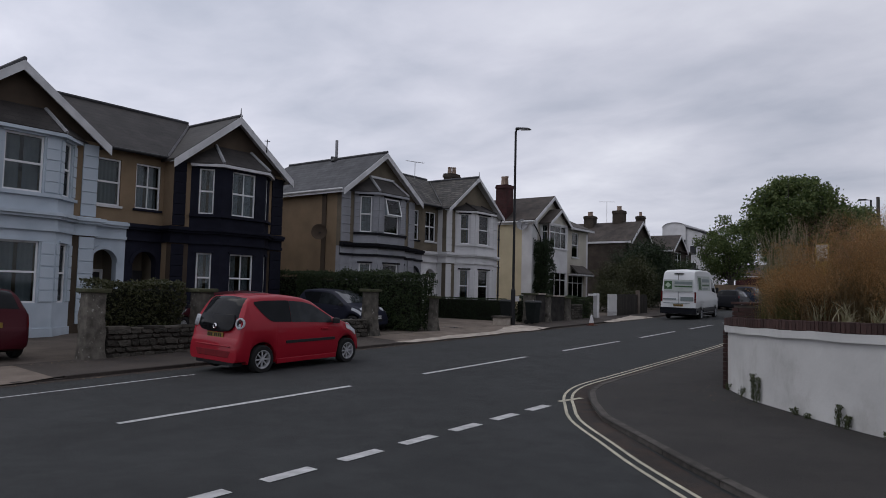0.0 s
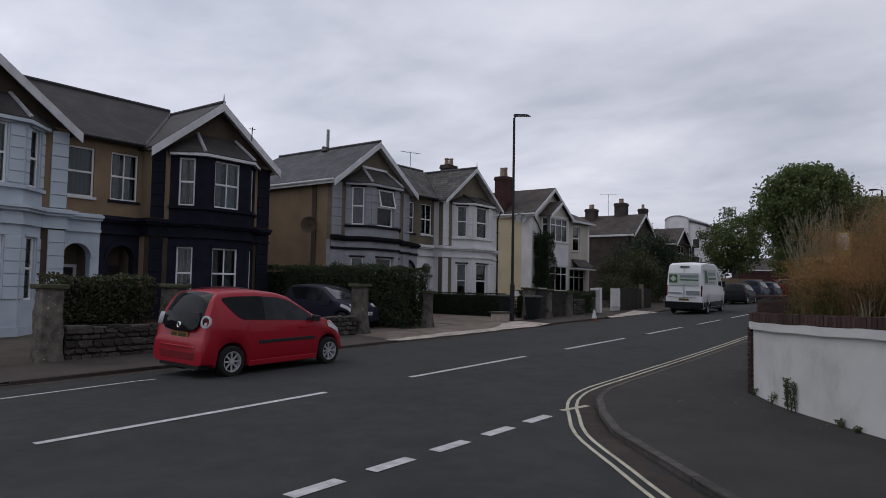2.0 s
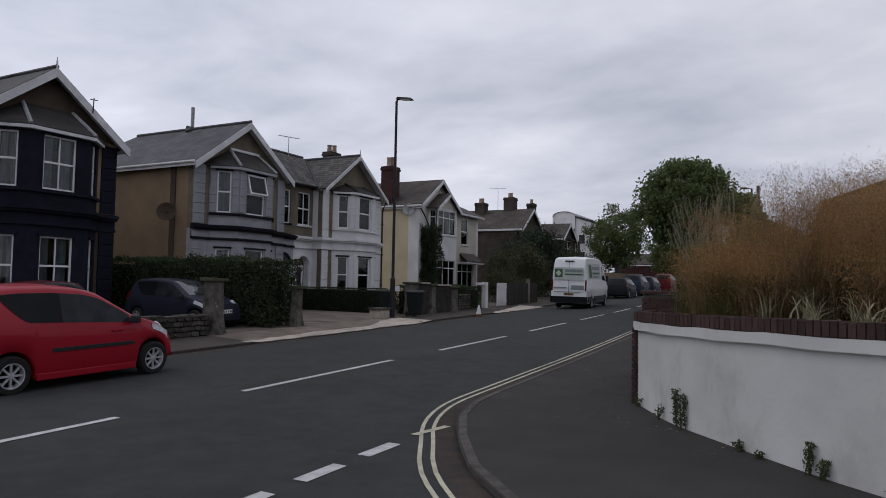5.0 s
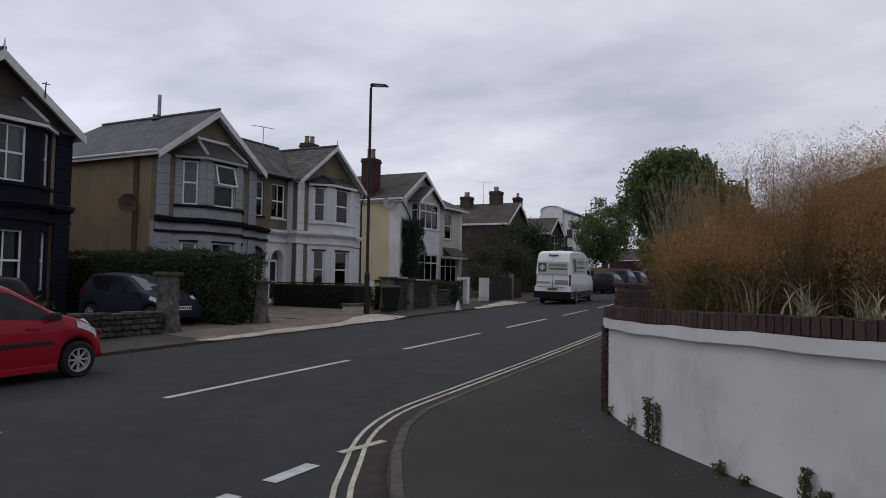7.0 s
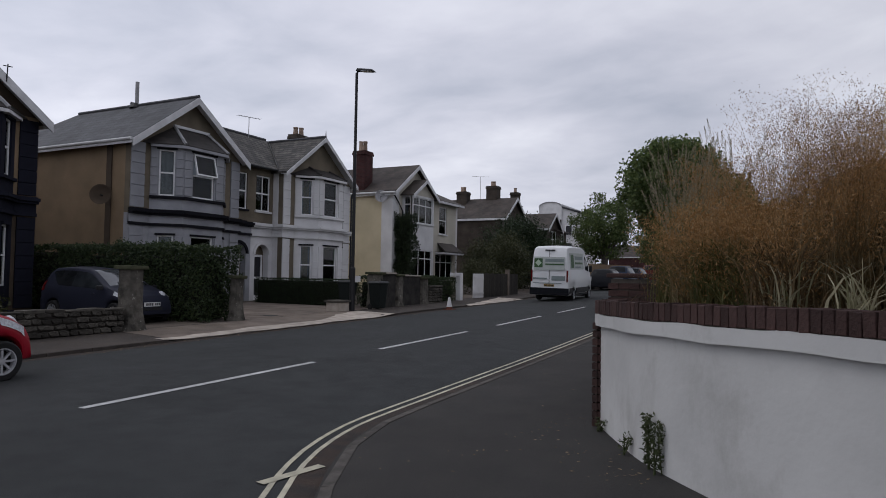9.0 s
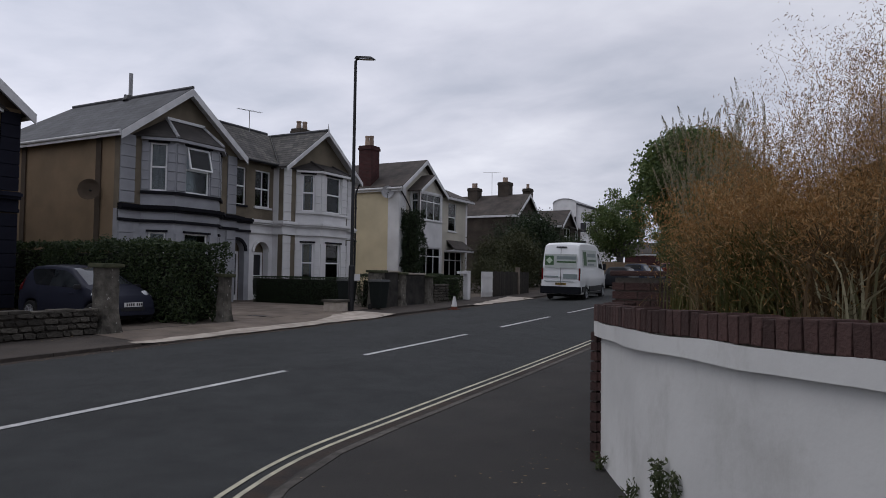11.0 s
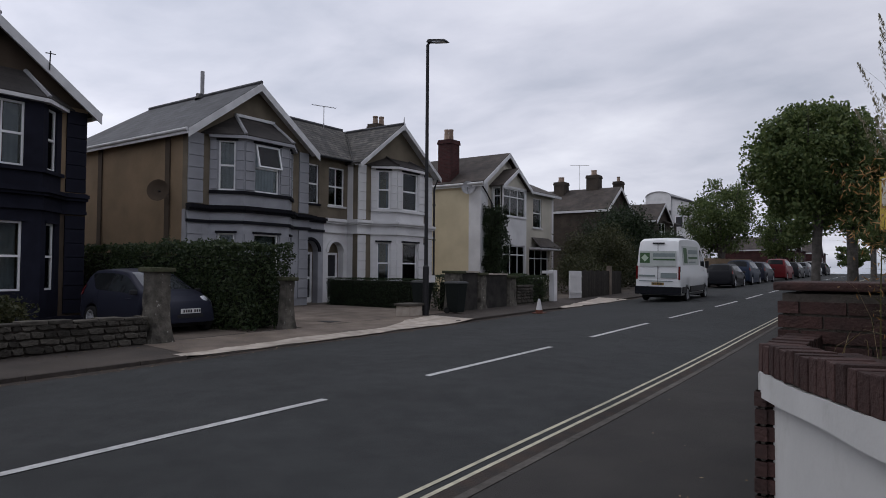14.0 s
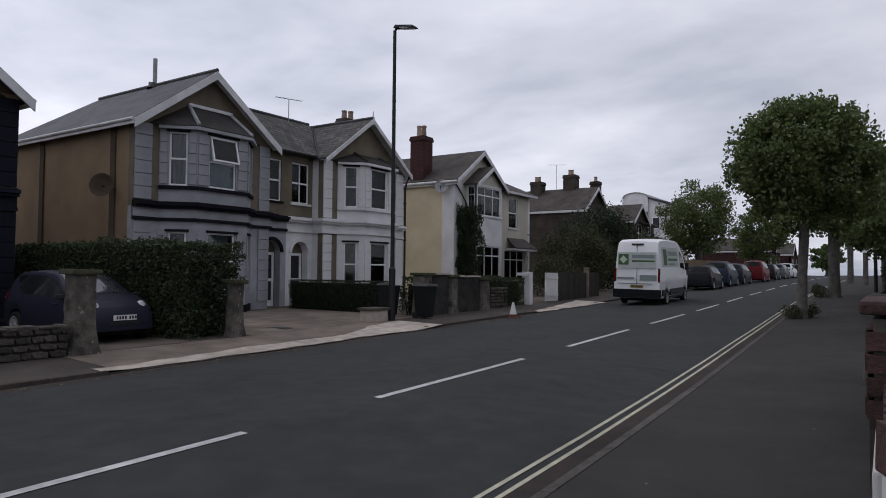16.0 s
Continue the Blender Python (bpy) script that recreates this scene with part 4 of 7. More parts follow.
mb.lathe([(0.24, 0.0), (0.22, 0.05), (0.1, 0.2), (0.08, 0.22)], pose(-24.2, 22.8, 7.95), 12)
part("collar", mb, blackmetal, t)


def aerial(x, y, z0, h, L, yaw, label):
    t = thing("tv_aerial", label, "aerial", "roof aerials")
    mb = MB()
    mb.tube([(x, y, z0), (x, y, z0 + h)], 0.018, 6)
    part("mast", mb, lead, t)
    d = Vector((math.cos(yaw), math.sin(yaw), 0))
    q = Vector((-d.y, d.x, 0))
    mb = MB()
    c0 = Vector((x, y, z0 + h))
    mb.tube([c0 - d * L * .5, c0 + d * L * .5], 0.014, 6)
    for k in range(9):
        p = c0 + d * L * (k / 8 - .5)
        mb.tube([p - q * .13, p + q * .13], 0.007, 5)
    part("boom", mb, lead, t)
    return t


aerial(-24.3, 29.4, 7.6, 1.45, 1.2, radians(70), "thin grey television aerial above a slate roof")

# ---- cream house with square bay ----
ch = thing("cream_house", "two-storey cream rendered house with square bay and slate roof", "house")
cg = left_z(-20, 42) - 0.1
XF, Y0, Y1 = -21.3, 38.3, 47.2
U, N = Vector((0, 1, 0)), Vector((1, 0, 0))
mb = MB()
wall_panel(mb, (XF, Y0, cg), U, N, Y1 - Y0, 6.35 - cg, 0.25, [(1.2, 3.8, 4.6 - cg, 6.1 - cg), (1.2, 3.8, 1.0 - cg, 2.9 - cg), (6.1, 7.25, 4.15 - cg, 6.0 - cg), (5.6, 8.2, 1.05 - cg, 2.8 - cg)])
part("front_wall", mb, cream2, ch)
boxpart("side_wall", (XF - 8, XF - .002, Y0, Y0 + .25, cg, 6.35), cream, ch)
boxpart("corner_strip", (XF - .75, XF + .012, Y0 - .012, Y0, cg, 6.3), whitep, ch)
boxpart("corner_strip", (XF, XF + .012, Y0, Y0 + .75, cg, 6.3), whitep, ch)
boxpart("corner_strip", (XF, XF + .012, Y1 - .25, Y1, cg, 6.3), whitep, ch)
boxpart("far_wall", (XF - 8, XF - .002, Y1 - .25, Y1, cg, 6.35), cream, ch)
boxpart("back_wall", (XF - 8.25, XF - 8, Y0, Y1, cg, 6.35), cream, ch)
window(ch, (XF, Y0 + 6.1, 4.15), U, N, 1.15, 1.85, 0, .5, whitep)
window(ch, (XF, Y0 + 5.6, 1.05), U, N, 2.6, 1.75, 2, .68, whitep)
# bay
bx, b0, b1 = XF + .7, 39.45, 42.25
mb = MB()
wall_panel(mb, (bx, b0, cg), U, N, b1 - b0, 6.25 - cg, .15, [(.12, b1 - b0 - .12, 4.55 - cg, 6.12 - cg), (.12, b1 - b0 - .12, 1.15 - cg, 2.9 - cg)])
part("bay_wall", mb, whitep, ch)
mb = MB()
wall_panel(mb, (XF, b0, cg), N, -U, bx - XF - .002, 6.25 - cg, .15, [(.1, .6, 4.55 - cg, 6.12 - cg), (.1, .6, 1.15 - cg, 2.9 - cg)])
part("bay_wall", mb, whitep, ch)
boxpart("bay_wall", (XF, bx - .002, b1 - .15, b1, cg, 6.25), whitep, ch)
for z, h in ((4.55, 1.57), (1.15, 1.75)):
    window(ch, (bx, b0 + .12, z), U, N, b1 - b0 - .24, h, 2, .7, whitep if z > 3 else None, cover=.6)
    window(ch, (XF + .1, b0, z), N, -U, .5, h, 0, .7, None, cover=.6)
# bay pediment
mb = MB()
pa = (b0 + b1) / 2
mb.hexa([(XF + .1, b0, 6.25), (XF + .1, b1, 6.25), (XF + .1, pa, 7.15)], [(bx, b0, 6.25), (bx, b1, 6.25), (bx, pa, 7.15)])
part("bay_gable", mb, cream2, ch)
for sg in (-1, 1):
    mb = MB()
    roof_slab(mb, [(bx + .25, pa, 7.3), (XF - 1, pa, 7.3), (XF - 1, pa + sg * 1.65, 6.22), (bx + .25, pa + sg * 1.65, 6.22)], .07)
    part("bay_roof", mb, slate_brown_y, ch)
    mb = MB()
    plank(mb, (bx + .252, pa, 7.06), (bx + .252, pa + sg * 1.68, 5.98), (0, 0, .22), .04, (1, 0, 0))
    part("bargeboard", mb, boardw, ch)
# main roof: gable over the bay end, then a plain slope
ga, gh = 40.9, 2.75
mb = MB()
mb.hexa([(XF - .2, ga - 2.6, 6.35), (XF - .2, ga + 2.6, 6.35), (XF - .2, ga, 8.1)], [(XF - .004, ga - 2.6, 6.35), (XF - .004, ga + 2.6, 6.35), (XF - .004, ga, 8.1)])
part("gable_wall", mb, cream2, ch)
for sg in (-1, 1):
    mb = MB()
    roof_slab(mb, [(XF + .35, ga, 8.25), (XF - 8.4, ga, 8.25), (XF - 8.4, ga + sg * gh, 6.35), (XF + .35, ga + sg * gh, 6.35)])
    part("roof_slope", mb, slate_brown_y, ch)
    mb = MB()
    plank(mb, (XF + .352, ga, 7.97), (XF + .352, ga + sg * (gh + .05), 6.06), (0, 0, .25), .04, (1, 0, 0))
    part("bargeboard", mb, boardw, ch)
mb = MB()
roof_slab(mb, [(XF + .4, 41, 6.33), (XF + .4, Y1 + .35, 6.33), (XF - 3.6, Y1 - 1.6, 8.2), (XF - 3.6, 41, 8.2)])
roof_slab(mb, [(XF - 8.4, 41, 6.33), (XF - 8.4, Y1 + .35, 6.33), (XF - 3.6, Y1 - 1.6, 8.2), (XF - 3.6, 41, 8.2)])
part("roof_slope", mb, slate_brown, ch)
mb = MB()
roof_slab(mb, [(XF + .4, Y1 + .35, 6.33), (XF - 8.4, Y1 + .35, 6.33), (XF - 3.6, Y1 - 1.6, 8.2)])
part("roof_slope", mb, slate_brown_y, ch)
mb = MB()
mb.box(XF + .3, XF + .42, ga + gh, Y1 + .35, 6.16, 6.3)
part("gutter", mb, boardw, ch)
mb = MB()
mb.tube([(XF - 8.3, Y0 - .22, 6.22), (XF + .3, Y0 - .22, 6.22)], .07, 8)
mb.box(XF - 8.3, XF + .3, Y0 - .17, Y0 - .13, 6.06, 6.26)
part("gutter", mb, boardw, ch)
mb = MB()
mb.tube([(XF + .1, Y0 - .1, 6.2), (XF + .12, Y0 + .5, 5.7), (XF + .1, b0 - .1, 5.2), (XF + .1, b0 - .1, cg)], .045, 8)
part("downpipe", mb, blackmetal, ch)
# porch hood
mb = MB()
roof_slab(mb, [(XF + .75, 43.9, 2.95), (XF + .75, 46.8, 2.95), (XF, 46.5, 3.55), (XF, 44.2, 3.55)], .08)
part("porch_roof", mb, slate_brown, ch)
mb = MB()
mb.box(XF, XF + .75, 43.9, 46.8, 2.78, 2.9)
part("porch_fascia", mb, boardw, ch)
chimney("chimney", -23.75, 38.75, 6.4, 8.9, 0.9, 0.86, brick_chim, 2, "broad dark red brick chimney with two pots", .6)
t = thing("satellite_dish", "round grey satellite dish on cream wall", "satellite dish")
mb = MB()
m = look((-21.9, 38.0, 6.0), (-14, 22, 9))
mb.lathe([(0.0, 0.06), (0.16, 0.05), (0.28, 0.02), (0.36, -0.04), (0.37, -0.04), (0.29, 0.035), (0, 0.075)], m, 20)
part("dish", mb, lead, t, smooth=50)
mb = MB()
mb.tube([(-21.9, 38.05, 5.98), (-21.9, 38.3, 5.9)], .025, 6)
mb.tube([m @ Vector((0, -.34, -.02)), m @ Vector((0, -.1, -.4))], .015, 6)
part("bracket", mb, blackmetal, t)

t = thing("satellite_dish", "round dark satellite dish on tan side wall", "satellite dish")
mb = MB()
m = look((-21.95, 19.75, 4.0), (-12, 6, 6))
mb.lathe([(0.0, 0.06), (0.16, 0.05), (0.28, 0.02), (0.35, -0.04), (0.36, -0.04), (0.29, 0.035), (0, 0.075)], m, 20)
part("dish", mb, brown_r, t, smooth=50)
mb = MB()
mb.tube([(-21.95, 19.75, 3.98), (-21.95, 20.1, 3.9)], .025, 6)
part("bracket", mb, blackmetal, t)

# ---- brick house and those beyond ----
def plain_house(name, label, xf, y0, y1, ga, gh, eav, rid, wallm, front, depth=8, wins=(), right=True):
    h = thing(name, label, "house")
    g = left_z(xf + 1, y0) - .1
    mb = MB()
    wall_panel(mb, (xf, y0, g), U, N, y1 - y0, eav - g, .25, [(a - y0, b - y0, c - g, d - g) for a, b, c, d in wins])
    part("front_wall", mb, front, h)
    for q in ((xf - depth, xf - .002, y0, y0 + .25), (xf - depth, xf - .002, y1 - .25, y1), (xf - depth - .25, xf - depth, y0, y1)):
        boxpart("wall", (*q, g, eav), wallm, h)
    for a, b, c, d in wins:
        window(h, (xf, a, c), U, N, b - a, d - c, 1 if b - a > 1.2 else 0, .5, whitep, cover=.7)
    mb = MB()
    mb.hexa([(xf - .2, ga - gh + .1, eav), (xf - .2, ga + gh - .1, eav), (xf - .2, ga, rid - .12)], [(xf, ga - gh + .1, eav), (xf, ga + gh - .1, eav), (xf, ga, rid - .12)])
    part("gable_wall", mb, front, h)
    for sg in (-1, 1):
        mb = MB()
        roof_slab(mb, [(xf + .3, ga, rid), (xf - depth - .3, ga, rid), (xf - depth - .3, ga + sg * (gh + .2), eav - .1), (xf + .3, ga + sg * (gh + .2), eav - .1)])
        part("roof_slope", mb, slate_brown_y, h)
        mb = MB()
        plank(mb, (xf + .302, ga, rid - .28), (xf + .302, ga + sg * (gh + .2), eav - .38), (0, 0, .26), .04, (1, 0, 0))
        part("bargeboard", mb, boardw, h)
    if ga + gh < y1 - .5:
        mb = MB()
        roof_slab(mb, [(xf + .3, ga, eav - .05), (xf + .3, y1 + .2, eav - .05), (xf - depth / 2, y1 + .2, rid - .1), (xf - depth / 2, ga, rid - .1)])
        roof_slab(mb, [(xf - depth - .3, ga, eav - .05), (xf - depth - .3, y1 + .2, eav - .05), (xf - depth / 2, y1 + .2, rid - .1), (xf - depth / 2, ga, rid - .1)])
        part("roof_slope", mb, slate_brown, h)
    mb = MB()
    mb.box(xf - depth, xf + .28, y0 - .3, y0 - .2, eav - .25, eav - .08)
    part("gutter", mb, boardw, h)
    return h


plain_house("brick_house", "dark brown brick house with slate roof and white windows", -21.5, 56.4, 65.2, 59.2, 2.7, 6.3, 8.25, brick_far, brick_far, 9, [(58.4, 60.2, 4.4, 6.1), (62.6, 63.8, 4.4, 5.9), (58.2, 60.2, 1.4, 3.2), (62.6, 63.8, 1.4, 3.2)])
plain_house("brick_house", "dark brick house with white bay window beyond the first", -20.9, 66.2, 73.0, 68.6, 2.2, 6.1, 7.7, brick_far, brick_far, 9, [(67.6, 69.6, 4.3, 5.9), (71, 72.2, 4.3, 5.8), (67.6, 69.6, 1.6, 3.2)])
chimney("chimney", -26.3, 58.9, 6.5, 8.9, 1.0, .9, brick_far, 2, "dark brick chimney with two clay pots")
chimney("chimney", -23.6, 59.4, 6.5, 9.35, .9, 1.0, brick_far, 2, "tall dark brick chimney on slate roof")
chimney("chimney", -22.2, 61.2, 6.5, 8.95, .7, .7, brick_far, 1, "brick chimney with one pot")
aerial(-24.6, 58.8, 8.2, 2.0, 1.5, radians(30), "tall thin television aerial beside a chimney")

# white building far up the road with a curved gable
wb = thing("white_building", "tall white rendered building with a curved gable top", "building")
GX0, GX1, GZ = -28.30, -25.31, 10.22
mb = MB()
arc = [(GX0, 1.0), (GX1, 1.0), (GX1, GZ)] + [(GX0 + (GX1 - GX0) * (1 + math.cos(t)) / 2, GZ + 0.63 * math.sin(t)) for t in span(0.15, math.pi - .15, 15)] + [(GX0, GZ)]
mb.hexa([(p[0], 86.0, p[1]) for p in arc], [(p[0], 96.0, p[1]) for p in arc])
part("wall", mb, whitep, wb)
mb = MB()
rim = arc[2:]
for p, q in zip(rim, rim[1:]):
    mb.hexa([(p[0], 85.9, p[1]), (q[0], 85.9, q[1]), (q[0], 85.9, q[1] + .07), (p[0], 85.9, p[1] + .07)], [(p[0], 96.1, p[1]), (q[0], 96.1, q[1]), (q[0], 96.1, q[1] + .07), (p[0], 96.1, p[1] + .07)])
part("parapet", mb, lead, wb, "weathered grey parapet capping")
mb = MB()
wing = [(GX1 + .02, 1.0), (-23.28, 1.0), (-23.28, 9.43), (GX1 + .02, 10.09)]
mb.hexa([(p[0], 86.2, p[1]) for p in wing], [(p[0], 95.5, p[1]) for p in wing])
part("wing_wall", mb, whitep, wb)
mb = MB()
a_, b_ = wing[3], wing[2]
mb.hexa([(a_[0], 86.0, a_[1]), (b_[0] + .3, 86.0, b_[1]), (b_[0] + .3, 86.0, b_[1] + .2), (a_[0], 86.0, a_[1] + .2)], [(a_[0], 96, a_[1]), (b_[0] + .3, 96, b_[1]), (b_[0] + .3, 96, b_[1] + .2), (a_[0], 96, a_[1] + .2)])
part("roof", mb, slate_y, wb)
for x_, z_ in ((GX0 + .5, 6.0), (GX0 + 2.2, 6.0), (GX1 + .5, 6.6), (GX1 + .5, 4.4)):
    mb = MB()
    mb.box(x_, x_ + .9, 85.93, 85.998, z_, z_ + 1.3)
    w_ = part("window", mb, upvc, wb)
    mb = MB()
    mb.box(x_ + .08, x_ + .82, 85.91, 85.929, z_ + .08, z_ + 1.22)
    part("pane", mb, darkdoor, w_)
mb = MB()
mb.tube([(GX1 - .1, 85.9, 1), (GX1 - .1, 85.9, 8.6)], .09, 8)
part("downpipe", mb, blackmetal, wb)
# low red brick houses at the top of the road
for yy, xx, lab in ((104, -15.2, "low red brick house at the top of the road"), (122, -14.5, "small red brick house far up the road")):
    plain_house("far_house", lab, xx, yy, yy + 12, yy + 3, 2.6, 4.6, 6.3, brick_chim, brick_chim, 8, [(yy + 2, yy + 4, 2.2, 3.8), (yy + 7, yy + 9, 2.2, 3.8)])

# ---- lamp post ----
lp = thing("street_lamp", "tall black lamp post with flat lantern", "street lamp")
lx, ly = -14.45, 24.3
lz = left_z(lx, ly)
mb = MB()
mb.tube([(lx, ly, lz - .1), (lx, ly, lz + 1.5)], .10, 14)
mb.tube([(lx, ly, lz + 1.5), (lx, ly, lz + 1.56)], [.10, .062], 14)
part("base_column", mb, blackmetal, lp, smooth=40)
mb = MB()
mb.tube([(lx, ly, lz + 1.5), (lx, ly, 8.62)], [.062, .05], 12)
part("pole", mb, blackmetal, lp, smooth=40)
mb = MB()
mb.tube([(lx, ly, 8.58), (lx + .03, ly + .02, 8.68), (lx + .14, ly + .05, 8.72)], .04, 8)
part("arm", mb, blackmetal, lp, smooth=40)
mb = MB()
mb.hexa([(lx + .0, ly - .1, 8.68), (lx + .62, ly - .16 + .2, 8.66), (lx + .62, ly + .16 + .2, 8.66), (lx + .0, ly + .1, 8.68)], [(lx + .05, ly - .07, 8.78), (lx + .55, ly - .09 + .2, 8.74), (lx + .55, ly + .09 + .2, 8.74), (lx + .05, ly + .07, 8.78)])
boxpart("notice_plate", (lx + .09, lx + .1, ly + .03, ly + .36, lz + 1.02, lz + 1.24), whitep, lp, "small white notice plate")
lan = part("lantern", mb, blackmetal, lp, bevel=.015)
mb = MB()
mb.hexa([(lx + .2, ly - .06, 8.655), (lx + .56, ly + .07, 8.645), (lx + .56, ly + .3, 8.645), (lx + .2, ly + .14, 8.655)], [(lx + .2, ly - .06, 8.675), (lx + .56, ly + .07, 8.665), (lx + .56, ly + .3, 8.665), (lx + .2, ly + .14, 8.675)])
part("lens", mb, lampclear, lan)


# ---- leaves, hedges, trees ----
def leaf_mesh(name, centers, size, material, rng, shape=0.55, normals=None, droop=0.0):
    """Many small pointed leaves at the given centres, each an island of two triangles folded along the midrib."""
    n = len(centers)
    c = np.asarray(centers, dtype=float)
    a = rng.normal(size=(n, 3))
    a[:, 2] -= droop
    a /= np.linalg.norm(a, axis=1)[:, None]
    b = rng.normal(size=(n, 3)) if normals is None else np.cross(a, np.asarray(normals) + 0.5 * rng.normal(size=(n, 3)))
    b -= a * (a * b).sum(1)[:, None]
    b /= np.linalg.norm(b, axis=1)[:, None] + 1e-9
    s = size * rng.uniform(0.65, 1.3, n)[:, None]
    up = np.cross(a, b) * s * 0.12
    v = np.stack([c - a * s * .5, c + b * s * shape * .5 + up, c + a * s * .5, c - b * s * shape * .5 + up], 1).reshape(-1, 3)
    me = bpy.data.meshes.new(name)
    me.vertices.add(4 * n)
    me.vertices.foreach_set("co", v.ravel())
    idx = np.arange(n)[:, None] * 4 + np.array([0, 1, 2, 0, 2, 3])
    me.loops.add(6 * n)
    me.loops.foreach_set("vertex_index", idx.ravel().astype(np.int32))
    me.polygons.add(2 * n)
    me.polygons.foreach_set("loop_start", (np.arange(2 * n) * 3).astype(np.int32))
    me.update(calc_edges=True)
    me.materials.append(material)
    return me


def hedge(name, x0, x1, y0, y1, z0, z1, n, size, material, label, rough=0.12, seed=1, category="hedge"):
    """A hedge: solid near-black core painted as shaded twigs, and a rough skin of leaves."""
    r = np.random.default_rng(seed)
    t = thing(name, label, category)
    mb = MB()
    k = rough + 0.05
    nx, ny, nz = max(2, int((x1 - x0) / .4)), max(2, int((y1 - y0) / .4)), max(2, int((z1 - z0) / .4))
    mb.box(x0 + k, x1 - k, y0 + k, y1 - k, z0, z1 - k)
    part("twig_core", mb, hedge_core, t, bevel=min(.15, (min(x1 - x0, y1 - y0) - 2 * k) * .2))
    ax, ay, at = (y1 - y0) * (z1 - z0), (x1 - x0) * (z1 - z0), (x1 - x0) * (y1 - y0)
    pick = r.choice(5, n, p=np.array([ax, ax, ay, ay, at]) / (2 * ax + 2 * ay + at))
    u = r.uniform(0, 1, (n, 3))
    p = np.array([x0, y0, z0]) + u * np.array([x1 - x0, y1 - y0, z1 - z0])
    p[pick == 0, 0], p[pick == 1, 0] = x0, x1
    p[pick == 2, 1], p[pick == 3, 1], p[pick == 4, 2] = y0, y1, z1
    cen = np.array([(x0 + x1) / 2, (y0 + y1) / 2, (z0 + z1) / 2])
    lump = np.array([noise.noise((q[0] * 1.6 + seed, q[1] * 1.6, q[2] * 1.6)) + .5 * noise.noise((q[0] * 4, q[1] * 4 + seed, q[2] * 4)) for q in p])
    d = p - cen
    d /= np.linalg.norm(d, axis=1)[:, None] + 1e-6
    p += d * (rough * (lump * 1.4 - .2) + r.normal(0, rough * .35, n))[:, None]
    part("leaves", leaf_mesh("leaves", p, size, material, r), None, t)
    return t


def bush(name, x, y, z, rx, ry, h, n, size, material, label, seed=1, category="bush"):
    """A loose shrub: several stems and clumps of leaves."""
    r = np.random.default_rng(seed)
    t = thing(name, label, category)
    mb = MB()
    for k in range(7):
        a = k * 0.9 + r.uniform(0, .5)
        mb.tube([(x, y, z - .1), (x + rx * .4 * math.cos(a), y + ry * .4 * math.sin(a), z + h * .45), (x + rx * .7 * math.cos(a), y + ry * .7 * math.sin(a), z + h * .8)], [.04, .025, .01], 6)
    part("stems", mb, bark, t)
    pts = []
    m = 60
    for k in range(m):
        w = r.normal(size=3)
        w /= np.linalg.norm(w)
        f = r.uniform(.35, 1) ** .6
        cc = np.array([x + rx * w[0] * f, y + ry * w[1] * f, z + h * (.5 + .48 * w[2] * f)])
        pts.append(cc + r.normal(0, 1, (n // m, 3)) * np.array([rx, ry, h * .5]) * .17)
    p = np.vstack(pts)
    p = p[p[:, 2] > z]
    part("leaves", leaf_mesh("leaves", p, size, material, r), None, t)
    return t


